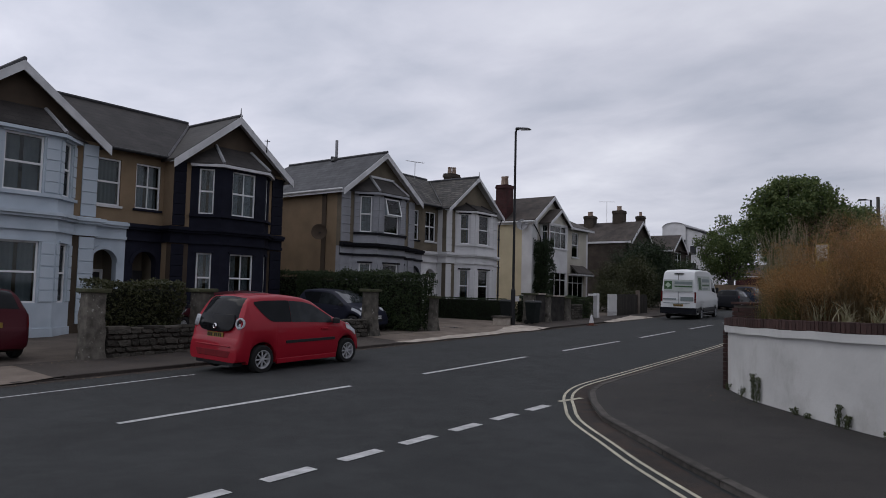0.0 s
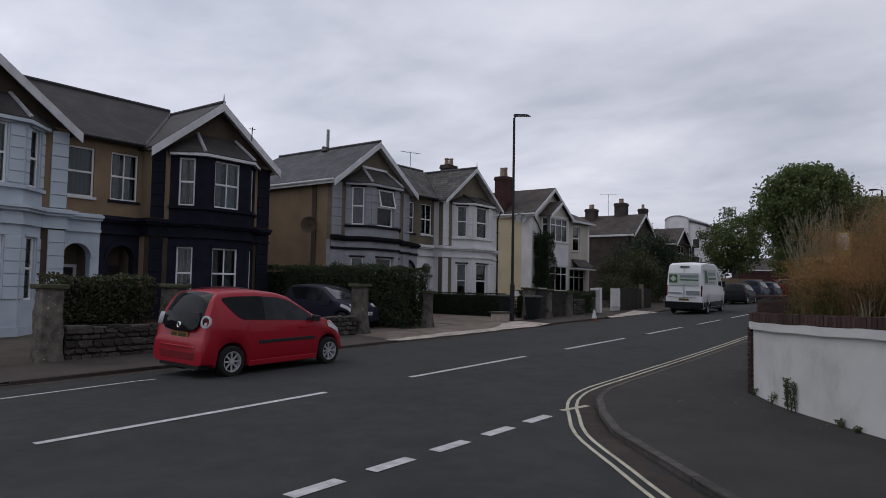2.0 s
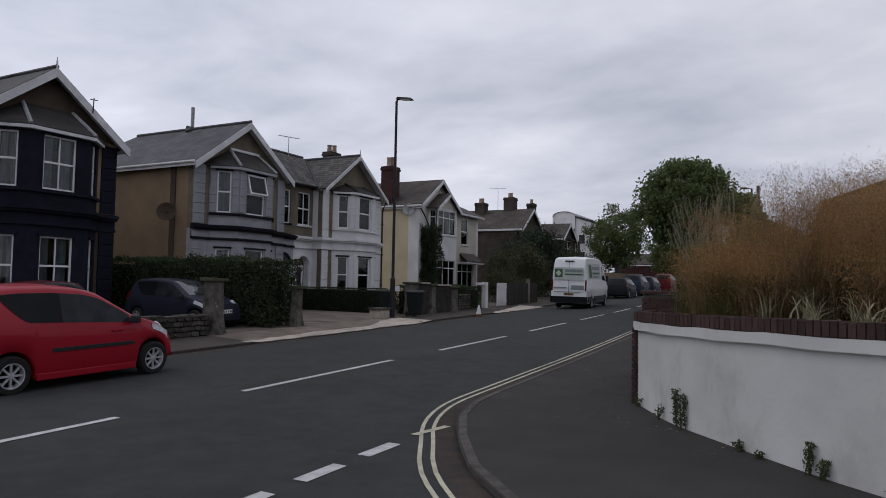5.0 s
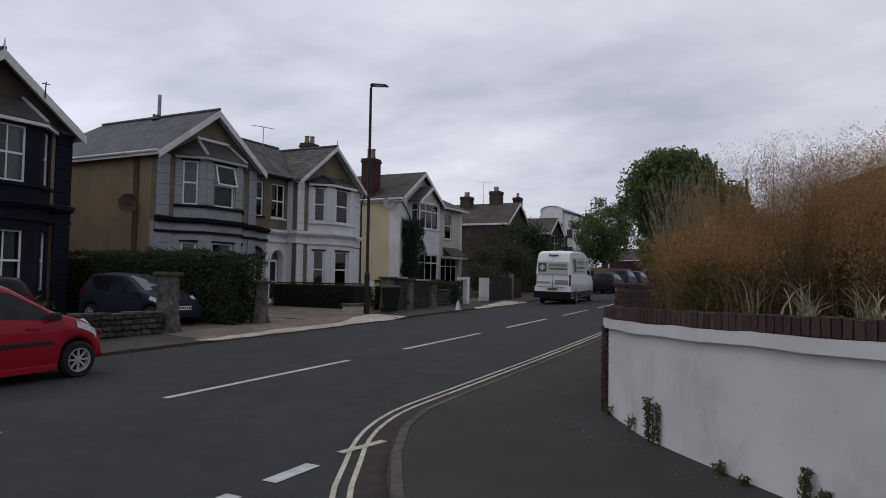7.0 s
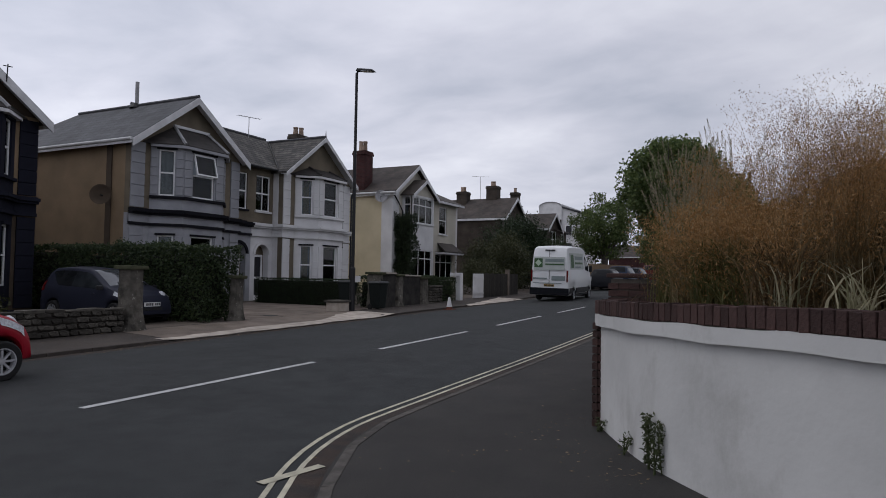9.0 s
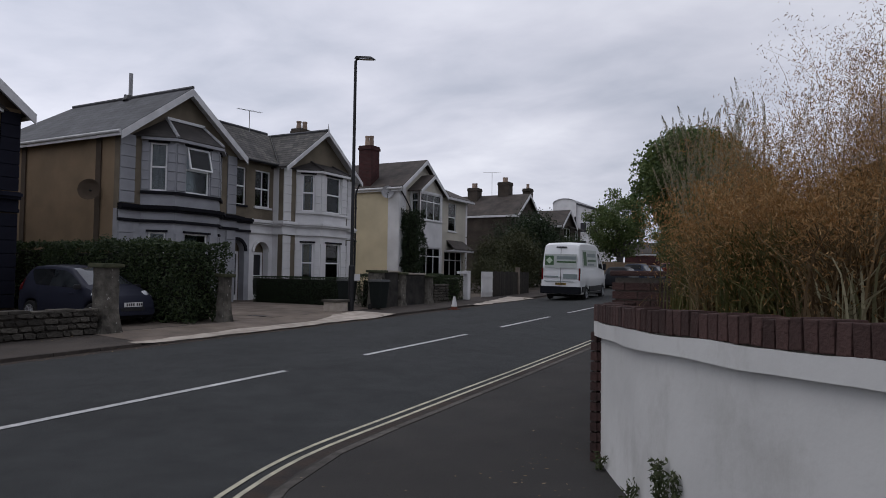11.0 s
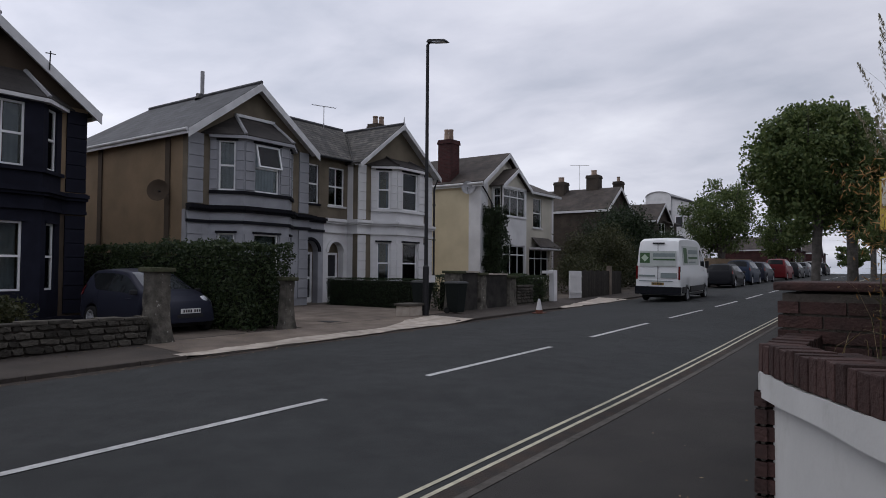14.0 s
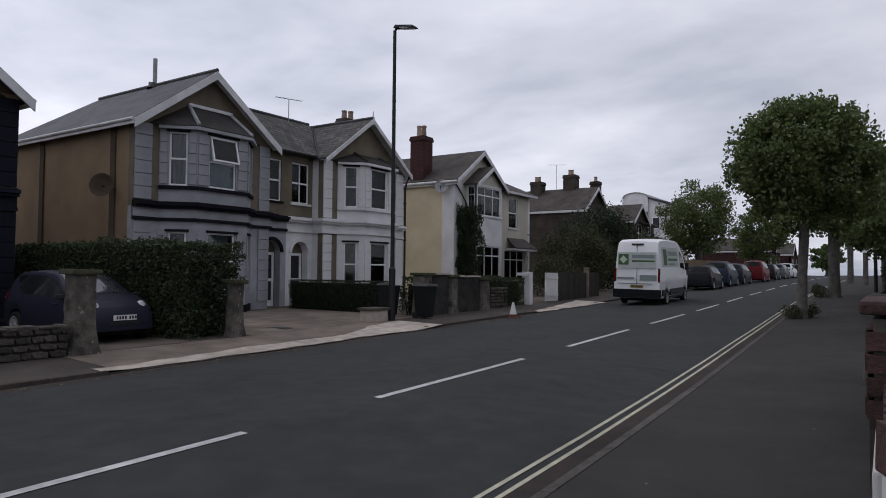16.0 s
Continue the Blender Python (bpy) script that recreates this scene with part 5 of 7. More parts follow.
def tree(x, y, z, fork, top, cr, trunk, n, size, label, seed=1, squash=(1, 1), material=None, lean=(0, 0), clumps=120, droop=0.0):
    """Tapered trunk, limbs that fork into the crown, and leaf clumps with gaps between them."""
    r = np.random.default_rng(seed)
    t = thing("tree", label, "tree", "street trees")
    fx, fy = x + lean[0], y + lean[1]
    mb = MB()
    mb.tube([(x, y, z - .1), (x, y, z + .15), (x + lean[0] * .3, y + lean[1] * .3, z + (fork - z) * .45), (fx, fy, fork), (fx + .05, fy, fork + .4)], [trunk * 1.45, trunk * 1.12, trunk * .95, trunk * 1.05, trunk * .8], 14)
    for k in range(5):
        a = r.uniform(0, 6.28)
        mb.tube([(x, y, z + .3), (x + trunk * 1.6 * math.cos(a), y + trunk * 1.6 * math.sin(a), z - .05)], [trunk * .5, trunk * .2], 6)
    part("trunk", mb, bark, t, smooth=60)
    cz = (fork + top) / 2 + .1
    rz = (top - fork) / 2 + .25
    limb = MB()
    pts = []
    heads = []
    for k in range(9):
        a = k * 2.399 + r.uniform(-.3, .3)
        f = r.uniform(.45, .8)
        e = Vector((fx + cr * squash[0] * f * math.cos(a), fy + cr * squash[1] * f * math.sin(a), cz + rz * r.uniform(-.2, .6)))
        m = Vector((fx, fy, fork)).lerp(e, .5) + Vector((0, 0, -.15 + r.uniform(0, .3)))
        limb.tube([(fx, fy, fork - .2), m, e], [trunk * .5, trunk * .3, trunk * .09], 7)
        heads.append(e)
        for j in range(3):
            b = a + r.uniform(-1.2, 1.2)
            q = m.lerp(e, r.uniform(.2, 1)) + Vector((cr * .35 * math.cos(b), cr * .35 * math.sin(b), rz * r.uniform(.1, .5)))
            limb.tube([m.lerp(e, .4), q], [trunk * .18, trunk * .05], 5)
    part("limb_frame", limb, bark, t, smooth=60)
    per = n // clumps
    for k in range(clumps):
        w = r.normal(size=3)
        w /= np.linalg.norm(w)
        f = r.uniform(.3, 1.0) ** .45
        wob = 1 + .22 * noise.noise((w[0] * 2.2 + seed, w[1] * 2.2, w[2] * 2.2)) + r.uniform(-.07, .09)
        cc = np.array([fx + cr * squash[0] * w[0] * f * wob, fy + cr * squash[1] * w[1] * f * wob, cz + rz * w[2] * f * wob - droop * (1 - abs(w[2])) * rz * .3])
        sp = cr * r.uniform(.09, .17)
        pts.append(cc + np.clip(r.normal(0, 1, (per, 3)), -1.6, 1.6) * np.array([sp, sp, sp * .75]))
    p = np.vstack(pts)
    part("crown", leaf_mesh("crown", p, size, material or leaf_green, r, .7, droop=.5), None, t)
    return t


tree(-4.5, 31.4, right_z(-4.5, 31.4), 3.2, 6.35, 1.95, .14, 28000, .13, "street tree with thick grey trunk and dense green crown", 3, droop=.1, clumps=170, lean=(.1, .1))
tree(-4.4, 44.5, right_z(-4.4, 44.5), 3.5, 6.8, 2.4, .24, 16000, .16, "street tree with broad dark trunk at the kerb", 5, clumps=110)
tree(-4.6, 66, 0.75, 4.0, 7.2, 2.5, .2, 9000, .2, "street tree further up the footway", 8, clumps=80)
tree(-4.1, 84, 1.05, 4.2, 7.6, 2.6, .2, 7000, .24, "street tree near the top of the road", 9, clumps=80)
tree(-15.2, 66, left_z(-15.2, 66), 3.0, 8.5, 2.75, .28, 18000, .18, "full green tree behind parked cars", 12, clumps=130)
tree(-14.0, 88, left_z(-14.0, 88), 3.2, 8.5, 2.5, .26, 12000, .22, "full green tree up the road behind parked cars", 14, clumps=100)
tree(-9.5, 118, 1.4, 2.4, 5.2, 2.0, .2, 3500, .35, "small round tree at the crest of the road", 16, clumps=50)
for k, (bx_, by_) in enumerate(((-4.75, 31.1), (-4.35, 31.8), (-4.9, 44.2), (-4.4, 44.9), (-5.2, 45.2))):
    bush("weeds_at_tree_foot", bx_, by_, right_z(bx_, by_), .28, .28, .42 if k < 2 else .6, 500, .07, leaf_bush, "dry weeds growing at the foot of a street tree", 30 + k, "weeds")

# ---- front gardens on the left ----
GL = -14.62


def stone_mesh_set(seed, cnt=8):
    r = random.Random(seed)
    out = []
    for k in range(cnt):
        bm = bmesh.new()
        bmesh.ops.create_icosphere(bm, subdivisions=1, radius=.5)
        for v in bm.verts:
            c_ = v.co
            v.co = Vector([max(-.5, min(.5, q * 1.45)) for q in c_]) * r.uniform(.88, 1.08)
        me = bpy.data.meshes.new("stone")
        bm.to_mesh(me)
        bm.free()
        me.materials.append(stone)
        out.append(me)
    return out


STONES = stone_mesh_set(4)


def rubble(parent, x, y0, y1, z0, z1, depth, seed, face=1):
    """Irregular stones bedded on the road side of a core."""
    r = random.Random(seed)
    z = z0
    while z < z1 - .05:
        h = min(r.uniform(.1, .19), z1 - z)
        y_ = y0 + r.uniform(-.1, 0)
        while y_ < y1 - .04:
            w = r.uniform(.14, .36)
            w = min(w, y1 - y_)
            if w > .05:
                q = new("stone", r.choice(STONES))
                q.parent = parent
                q.location = (x + depth / 2 - .03 + r.uniform(-.015, .02), max(y_, y0) + w / 2, z + h / 2)
                q.rotation_euler = (r.uniform(-.12, .12), r.uniform(-.1, .1), r.uniform(-.1, .1))
                q.scale = (.14, w * .99, h * .99)
            y_ += w
        z += h


def low_wall(y0, y1, top, label, seed, depth=.3, cap=True, x=GL):
    t = thing("garden_wall", label, "garden wall", "front garden walls")
    z0 = left_z(x, (y0 + y1) / 2) - .1
    boxpart("core", (x - depth / 2, x + depth / 2 - .03, y0, y1, z0, top - .02), stone_d, t)
    rubble(t, x, y0, y1, z0, top, depth, seed)
    if cap:
        r = random.Random(seed)
        y_ = y0
        while y_ < y1 - .1:
            w = min(r.uniform(.3, .55), y1 - y_)
            mb = MB()
            mb.box(x - depth / 2 - .02, x + depth / 2 + .03, y_ + .008, y_ + w - .008, top - .02, top + r.uniform(.02, .06))
            part("capstone", mb, stone, t, bevel=.015)
            y_ += w
    return t


def lichen_stone():
    """Weathered stone with pale lichen spots and dark streaks."""
    m = mat("lichened_stone", (0.125, 0.115, 0.098), (0.058, 0.053, 0.046), 5.0, 0.95, 1.0, 18, vary=0.25, big=0.3)
    n, l = m.node_tree.nodes, m.node_tree.links
    b = n["Principled BSDF"]
    src = b.inputs["Base Color"].links[0].from_socket
    tc = n.new("ShaderNodeTexCoord")
    for sc, lo, hi, col in ((11.0, .66, .72, (0.36, 0.35, 0.32, 1)), (2.6, .58, .72, (0.03, 0.028, 0.024, 1))):
        t = n.new("ShaderNodeTexNoise")
        t.inputs["Scale"].default_value, t.inputs["Detail"].default_value = sc, 4.0
        l.new(tc.outputs["Object"], t.inputs["Vector"])
        r = n.new("ShaderNodeMapRange")
        r.inputs[1].default_value, r.inputs[2].default_value = lo, hi
        l.new(t.outputs["Fac"], r.inputs[0])
        mx = n.new("ShaderNodeMix")
        mx.data_type = "RGBA"
        mx.inputs["B"].default_value = col
        l.new(r.outputs[0], mx.inputs["Factor"])
        l.new(src, mx.inputs["A"])
        src = mx.outputs["Result"]
    l.new(src, b.inputs["Base Color"])
    return m


lichen = lichen_stone()
moss_cap = mat("mossy_stone", (0.075, 0.075, 0.045), (0.045, 0.05, 0.028), 7.0, 0.95, 1.0, 24, big=0.25)


def pillar(y0, y1, top, label, x=GL, dx=.55, material=lichen, flare=.1):
    """A worn shaft with a spreading foot, rounded corners and an overhanging cap."""
    t = thing("gate_pillar", label, "gate pillar", "stone gate pillars")
    z0 = left_z(x, y0) - .1
    c_, hw_, hd_ = (y0 + y1) / 2, (y1 - y0) * .36, dx * .4
    rows, per = 16, 7
    edge = [(a, -1.0) for a in span(-1, 1, per)[:-1]] + [(1.0, a) for a in span(-1, 1, per)[:-1]] + [(a, 1.0) for a in span(1, -1, per)[:-1]] + [(-1.0, a) for a in span(1, -1, per)[:-1]]
    mb = MB()
    for k in range(rows + 1):
        f = k / rows
        z = z0 + (top - .1 - z0) * f
        e = flare * .5 * max(0, 1 - f / .3) ** 1.5 - .02 * f
        for a, b in edge:
            q = 1 - .06 * (abs(a) * abs(b)) ** 6
            px, py = x + a * (hd_ + e) * q, c_ + b * (hw_ + e) * q
            w = .022 * noise.noise((px * 3.1, py * 3.1, z * 2.3 + y0)) + .012 * noise.noise((px * 9, py * 9, z * 9))
            mb.v.append((px + a * w, py + b * w, z))
    n = len(edge)
    for k in range(rows):
        for j in range(n):
            mb.f.append((k * n + j, k * n + (j + 1) % n, (k + 1) * n + (j + 1) % n, (k + 1) * n + j))
    part("shaft", mb, material, t, smooth=50)
    mb = MB()
    mb.box(x - hd_ - .05, x + hd_ + .05, c_ - hw_ - .05, c_ + hw_ + .05, top - .11, top - .02)
    me = mb.mesh("cap", moss_cap, bevel=.025, smooth=50)
    for v in me.vertices:
        v.co += Vector([noise.noise((v.co.x * 6, v.co.y * 6, v.co.z * 6 + i * 9)) for i in range(3)]) * .02
    part("cap", me, None, t, "mossy weathered cap stone")
    return t


pillar(5.9, 6.55, 1.38, "thick weathered stone gate pillar beside a hedge")
pillar(8.65, 9.3, 1.42, "weathered stone gate pillar beside a hedge")
pillar(15.0, 15.6, 1.5, "lichened stone gate pillar with flared foot and mossy cap", flare=.22)
pillar(18.58, 19.0, 1.29, "narrow rough stone gatepost beside a dark hedge", dx=.4)
low_wall(6.5, 8.7, .45, "low rubble stone wall under a hedge", 2)
low_wall(9.28, 15.02, .46, "low rubble stone garden wall with uneven capstones", 3)
hedge("hedge", -15.9, -14.85, 6.6, 8.6, .3, 1.52, 9000, .075, leaf_bush, "leafy green garden hedge behind a low stone wall", .12, 21)
hedge("hedge", -21.0, -14.95, 17.75, 19.15, .0, 2.06, 34000, .085, leaf_hedge, "tall dark green boundary hedge beside a drive", .2, 22)
hedge("hedge", -29.0, -21.1, 18.3, 19.3, .0, 2.15, 9000, .12, leaf_hedge, "dark boundary hedge running back beside a tan wall", .16, 24)
hedge("clipped_hedge", -20.7, -16.2, 26.15, 26.75, .05, 1.14, 12000, .055, leaf_trim, "low neatly clipped dark green hedge", .03, 23)
bush("shrub", -18.2, 13.4, .0, .9, .9, .9, 2500, .1, leaf_bush, "low shrub in a front garden", 25)
t = thing("planter_box", "low pale stone planter box beside the lamp post", "planter")
boxpart("box", (-14.95, -14.45, 23.45, 24.12, .0, .36), concrete_pale, t, bevel=.02)
boxpart("slab", (-15.0, -14.4, 23.4, 24.17, .362, .44), stone, t, bevel=.015)
# white house frontage
pillar(25.7, 26.5, 1.47, "dark stone gate pillar with ragged ivy top")
pillar(27.4, 27.95, 1.4, "pale streaked stone gate pillar", flare=.12)
pillar(29.45, 30.15, 1.3, "weathered stone gate pillar before a cream house")
bin_m = mat("dark_green_bin_plastic", (0.010, 0.014, 0.0135), (0.007, 0.01, 0.0095), 6, .5, .1, 40)
lid_m = mat("grey_bin_lid_plastic", (0.025, 0.028, 0.03), (0.018, 0.02, 0.022), 6, .5)


def wheelie_bin(x, y, turn, label):
    t = thing("wheelie_bin", label, "bin", "bins by the lamp post", at=pose(x, y, left_z(x, y) - .01, 0, 0, turn))
    mb = MB()
    mb.hexa([(-.2, -.19, .06), (.2, -.19, .06), (.2, .19, .06), (-.2, .19, .06)], [(-.27, -.25, .98), (.29, -.25, .98), (.29, .25, .98), (-.27, .25, .98)])
    part("body", mb, bin_m, t, bevel=.02)
    mb = MB()
    mb.hexa([(-.3, -.28, .985), (.33, -.28, .985), (.33, .28, .985), (-.3, .28, .985)], [(-.24, -.22, 1.06), (.27, -.22, 1.06), (.27, .22, 1.06), (-.24, .22, 1.06)])
    part("lid", mb, lid_m, t, "grey hinged lid", bevel=.015)
    mb = MB()
    mb.tube([(-.33, -.2, .95), (-.33, .2, .95)], .016, 8)
    part("handle", mb, bin_m, t)
    for sg in (-1, 1):
        mb = MB()
        mb.lathe([(0, -.025), (.1, -.025), (.1, .025), (0, .025)], pose(-.2, sg * .22, .1, 90, 0, 0), 16)
        part("wheel", mb, rubber, t, smooth=40)


wheelie_bin(-15.25, 25.15, 8, "dark green wheelie bin with a grey lid beside a pillar")
wheelie_bin(-14.12, 25.5, -6, "dark wheelie bin in front of a stone pillar")
fence_m = mat("dark_fence_wood", (0.035, 0.03, 0.025), (0.022, 0.02, 0.017), 7, .85, .4, 30, vary=.3)


def boards(name, y0, y1, top, label, x=GL, material=fence_m, wb_=.14):
    t = thing(name, label, "fence", "board fences")
    y_ = y0
    while y_ < y1 - .02:
        z = left_z(x, y_)
        boxpart("board", (x - .012, x + .012, y_ + .005, min(y1, y_ + wb_) - .005, z, top + .02 * math.sin(y_ * 37)), material, t)
        y_ += wb_
    for z in (.3, .95):
        boxpart("rail", (x - .06, x - .014, y0, y1, left_z(x, y0) + z, left_z(x, y0) + z + .08), material, t)
    return t


hedge("overgrown_hedge", -15.7, -14.9, 26.3, 29.5, .1, 1.25, 5000, .085, leaf_ivy, "ragged dark hedge pressing round stone pillars", .14, 28)
render_dark = mat("damp_stained_render", (0.05, 0.046, 0.042), (0.022, 0.021, 0.02), 3.0, .95, .8, 25, big=.3)


def stained_wall(y0, y1, top, label, x=GL):
    """A rendered wall with a ragged pale coping."""
    t = thing("garden_wall", label, "garden wall", "front garden walls")
    z0 = left_z(x, (y0 + y1) / 2) - .1
    boxpart("wall_body", (x - .13, x + .1, y0, y1, z0, top - .06), render_dark, t)
    y_, r = y0, random.Random(int(y0 * 10))
    while y_ < y1 - .05:
        w = min(r.uniform(.35, .6), y1 - y_)
        mb = MB()
        mb.box(x - .19, x + .16, y_ + .006, y_ + w - .006, top - .058, top + r.uniform(-.012, .02))
        part("coping_slab", mb, concrete_pale, t, bevel=.012)
        y_ += w


stained_wall(26.45, 27.42, 1.44, "dark damp-stained garden wall with ragged pale coping")
stained_wall(27.93, 29.47, 1.36, "dark damp-stained garden wall with worn coping")
low_wall(30.2, 31.5, .85, "low grey garden wall with planting above", 5)
hedge("hedge", -15.4, -14.75, 30.3, 31.6, .7, 1.3, 3000, .075, leaf_hedge, "small hedge above a garden wall", .1, 26)
t = thing("white_gatepost", "white painted square gatepost with a short return wall", "gatepost")
boxpart("post", (-14.75, -14.5, 33.45, 33.75, .1, 1.5), whitep, t, bevel=.015)
boxpart("return_wall", (-14.72, -14.55, 32.75, 33.448, 1.36, 1.48), whitep, t)
hedge("hedge", -15.6, -14.72, 31.65, 33.35, .1, 1.25, 5000, .075, leaf_hedge, "dark green hedge beside a white gatepost", .08, 27)
t = thing("white_gate", "plain white boarded gate panel", "gate")
boxpart("panel", (-14.66, -14.6, 35.25, 36.5, .25, 1.48), whitep, t)
boxpart("rail", (-14.6, -14.57, 35.27, 36.48, .45, .55), whitep, t)
boxpart("rail", (-14.6, -14.57, 35.27, 36.48, 1.2, 1.3), whitep, t)
boards("board_fence", 36.6, 41.6, 1.5, "weathered dark board fence along the footway")
t = thing("fence_post", "tall square wooden fence post", "fence post")
boxpart("post", (-14.75, -14.55, 39.9, 40.12, .2, 1.75), concrete, t, bevel=.01)
bush("shrub", -17.2, 45.0, .4, 1.8, 2.8, 3.6, 16000, .13, leaf_bush, "large dark shrub over a garden fence", 41)
bush("shrub", -18.2, 50.5, .5, 2.4, 2.8, 5.2, 18000, .15, leaf_ivy, "tall dense shrub in front of a brick house", 42)
bush("shrub", -16.4, 40.6, .3, 1.2, 1.5, 2.0, 5000, .12, leaf_bush, "straggling garden shrub behind a fence", 43)
bush("shrub", -16.2, 55.5, .6, 1.8, 2.4, 3.6, 9000, .15, leaf_hedge, "dark garden shrub beside the footway", 44)
hedge("ivy_column", -21.2, -20.2, 38.45, 39.35, .1, 4.9, 12000, .1, leaf_ivy, "column of dark ivy climbing beside a bay window", .22, 45, "climbing plant")
t = thing("back_wall_board", "pale brown boundary fence behind parked cars", "fence")
for k in range(10):
    boxpart("panel", (-14.9, -14.82, 58 + 1.8 * k, 59.74 + 1.8 * k, .6, 2.5 + .02 * k), tan, t)
# traffic cone
t = thing("traffic_cone", "small white and orange traffic cone by the kerb", "traffic cone")
cone_or = mat("cone_orange", (0.12, 0.035, 0.02), (0.09, 0.03, 0.018), 9, .6)
cz_ = road_z(-12.5, 28.2)
mb = MB()
mb.box(-12.69, -12.31, 28.01, 28.39, cz_, cz_ + .03)
part("foot", mb, cone_or, t, bevel=.01)
for r0, r1, z0, z1, m in ((.135, .115, .03, .12, cone_or), (.115, .06, .12, .38, whitep), (.06, .035, .38, .5, whitep)):
    mb = MB()
    mb.lathe([(r0, z0), (r1, z1), (r1 - .012, z1), (r0 - .012, z0), (r0, z0)], pose(-12.5, 28.2, cz_), 18)
    part("sleeve", mb, m, t, smooth=40)
t = thing("manhole_cover", "rusty iron cover set in a concrete drive", "manhole cover", kind="structure")
boxpart("cover", (-15.6, -14.9, 20.6, 21.3, left_z(-15, 21) - .02, left_z(-15.2, 21) + .004), blackmetal, t)
boxpart("rim", (-15.66, -14.84, 20.54, 21.36, left_z(-15, 21) - .02, left_z(-15.2, 21) - .002), kerbstone, t)

# dark planting behind the footway on the right, beyond the bed
hedge("hedge", -1.9, -.6, 23.0, 34.0, .2, 1.9, 12000, .12, leaf_hedge, "dark garden hedge along the footway", .25, 61)
hedge("hedge", -2.3, -.8, 35.0, 60.0, .4, 2.6, 14000, .16, leaf_hedge, "dark overgrown hedge further along the footway", .3, 62)
tree(-2.2, 38.5, .35, 2.4, 5.0, 1.6, .15, 9000, .17, "leafy garden tree behind the footway hedge", 18, clumps=80)


def litter(name, spots, n, size, material, label, zf, seed):
    """Fallen leaves and grit lying on the ground."""
    r = np.random.default_rng(seed)
    pts = []
    for k in range(n):
        x_, y_, sx, sy = spots[k % len(spots)]
        a, b = x_ + r.normal(0, sx), y_ + r.normal(0, sy)
        pts.append((a, b, zf(a, b) + .012))
    me = leaf_mesh(name, pts, size, material, r)
    co = np.zeros(len(me.vertices) * 3)
    me.vertices.foreach_get("co", co)
    co = co.reshape(-1, 4, 3)
    zc = np.array([p[2] for p in pts])[:, None]
    co[:, :, 2] = zc + (co[:, :, 2] - zc) * .15
    me.vertices.foreach_set("co", co.ravel())
    tagged(part(name, me, None), label, "leaf litter", kind="stuff")


litter("leaf_litter", [(-12.3 - .01 * k, 1 + 2.0 * k, .12, 1.0) for k in range(15)], 700, .05, straw, "dry leaves and grit along the kerb", road_z, 71)
litter("leaf_litter", [(-14.2, 5 + 1.5 * k, .25, .8) for k in range(16)], 500, .05, straw, "dry leaves and bits on the footway", left_z, 72)
litter("leaf_litter", [(-2.2, 9.6, .12, .2), (-1.8, 9.1, .15, .2), (-1.2, 8.4, .15, .2), (-2.7, 10.4, .12, .5), (-3.2, 12, .5, 1.5), (-3.4, 9.6, .4, .6)], 160, .035, straw, "dry leaves and bits on the dark footway", right_z, 73)


# ---- cars ----
def paint(name, col, coat=.05, spec=.1):
    m = bpy.data.materials.new(name)
    m.use_nodes = True
    b = m.node_tree.nodes["Principled BSDF"]
    n, l = m.node_tree.nodes, m.node_tree.links
    tn = n.new("ShaderNodeTexNoise")
    tn.inputs["Scale"].default_value, tn.inputs["Detail"].default_value = 2.2, 5.0
    rp = n.new("ShaderNodeMix")
    rp.data_type = "RGBA"
    rp.inputs["A"].default_value, rp.inputs["B"].default_value = (*col, 1), (*[c * .8 + .004 for c in col], 1)
    l.new(tn.outputs["Fac"], rp.inputs["Factor"])
    l.new(rp.outputs["Result"], b.inputs["Base Color"])
    b.inputs["Roughness"].default_value, b.inputs["Coat Weight"].default_value, b.inputs["Coat Roughness"].default_value = .45, coat, .06
    b.inputs["Specular IOR Level"].default_value = spec
    return m


def curve_at(pts, s):
    for (a, p), (b, q) in zip(pts, pts[1:]):
        if s <= b:
            return p + (q - p) * (s - a) / (b - a)
    return pts[-1][1]


def wheel(parent, x, y, r, side, rim_m, spokes=8):
    mb = MB()
    m = pose(x, y, r, -90 * side, 0, 0)
    w = .095
    mb.lathe([(r * .62, -w), (r * .9, -w), (r, -w * .6), (r, w * .6), (r * .9, w), (r * .66, w), (r * .62, w * .6), (r * .62, -w)], m, 28)
    t = part("wheel", mb, rubber, parent, "black tyre", smooth=40)
    mb = MB()
    mb.lathe([(r * .64, w * .5), (r * .66, w * .95), (r * .60, w * .95), (r * .57, w * .3), (r * .57, -w * .5)], m, 28)
    mb.lathe([(0, w * .85), (r * .14, w * .8), (r * .15, w * .4)], m, 12)
    for k in range(spokes):
        q = m @ pose(0, 0, 0, 0, 0, 360 * k / spokes)
        mb.box(r * .1, r * .59, -r * .05, r * .05, w * .4, w * .72, q)
    part("rim", mb, rim_m, t, smooth=30)
    mb = MB()
    mb.lathe([(0, -w * .1), (r * .57, -w * .1)], m, 20)
    part("brake_disc", mb, under, t)
    return t


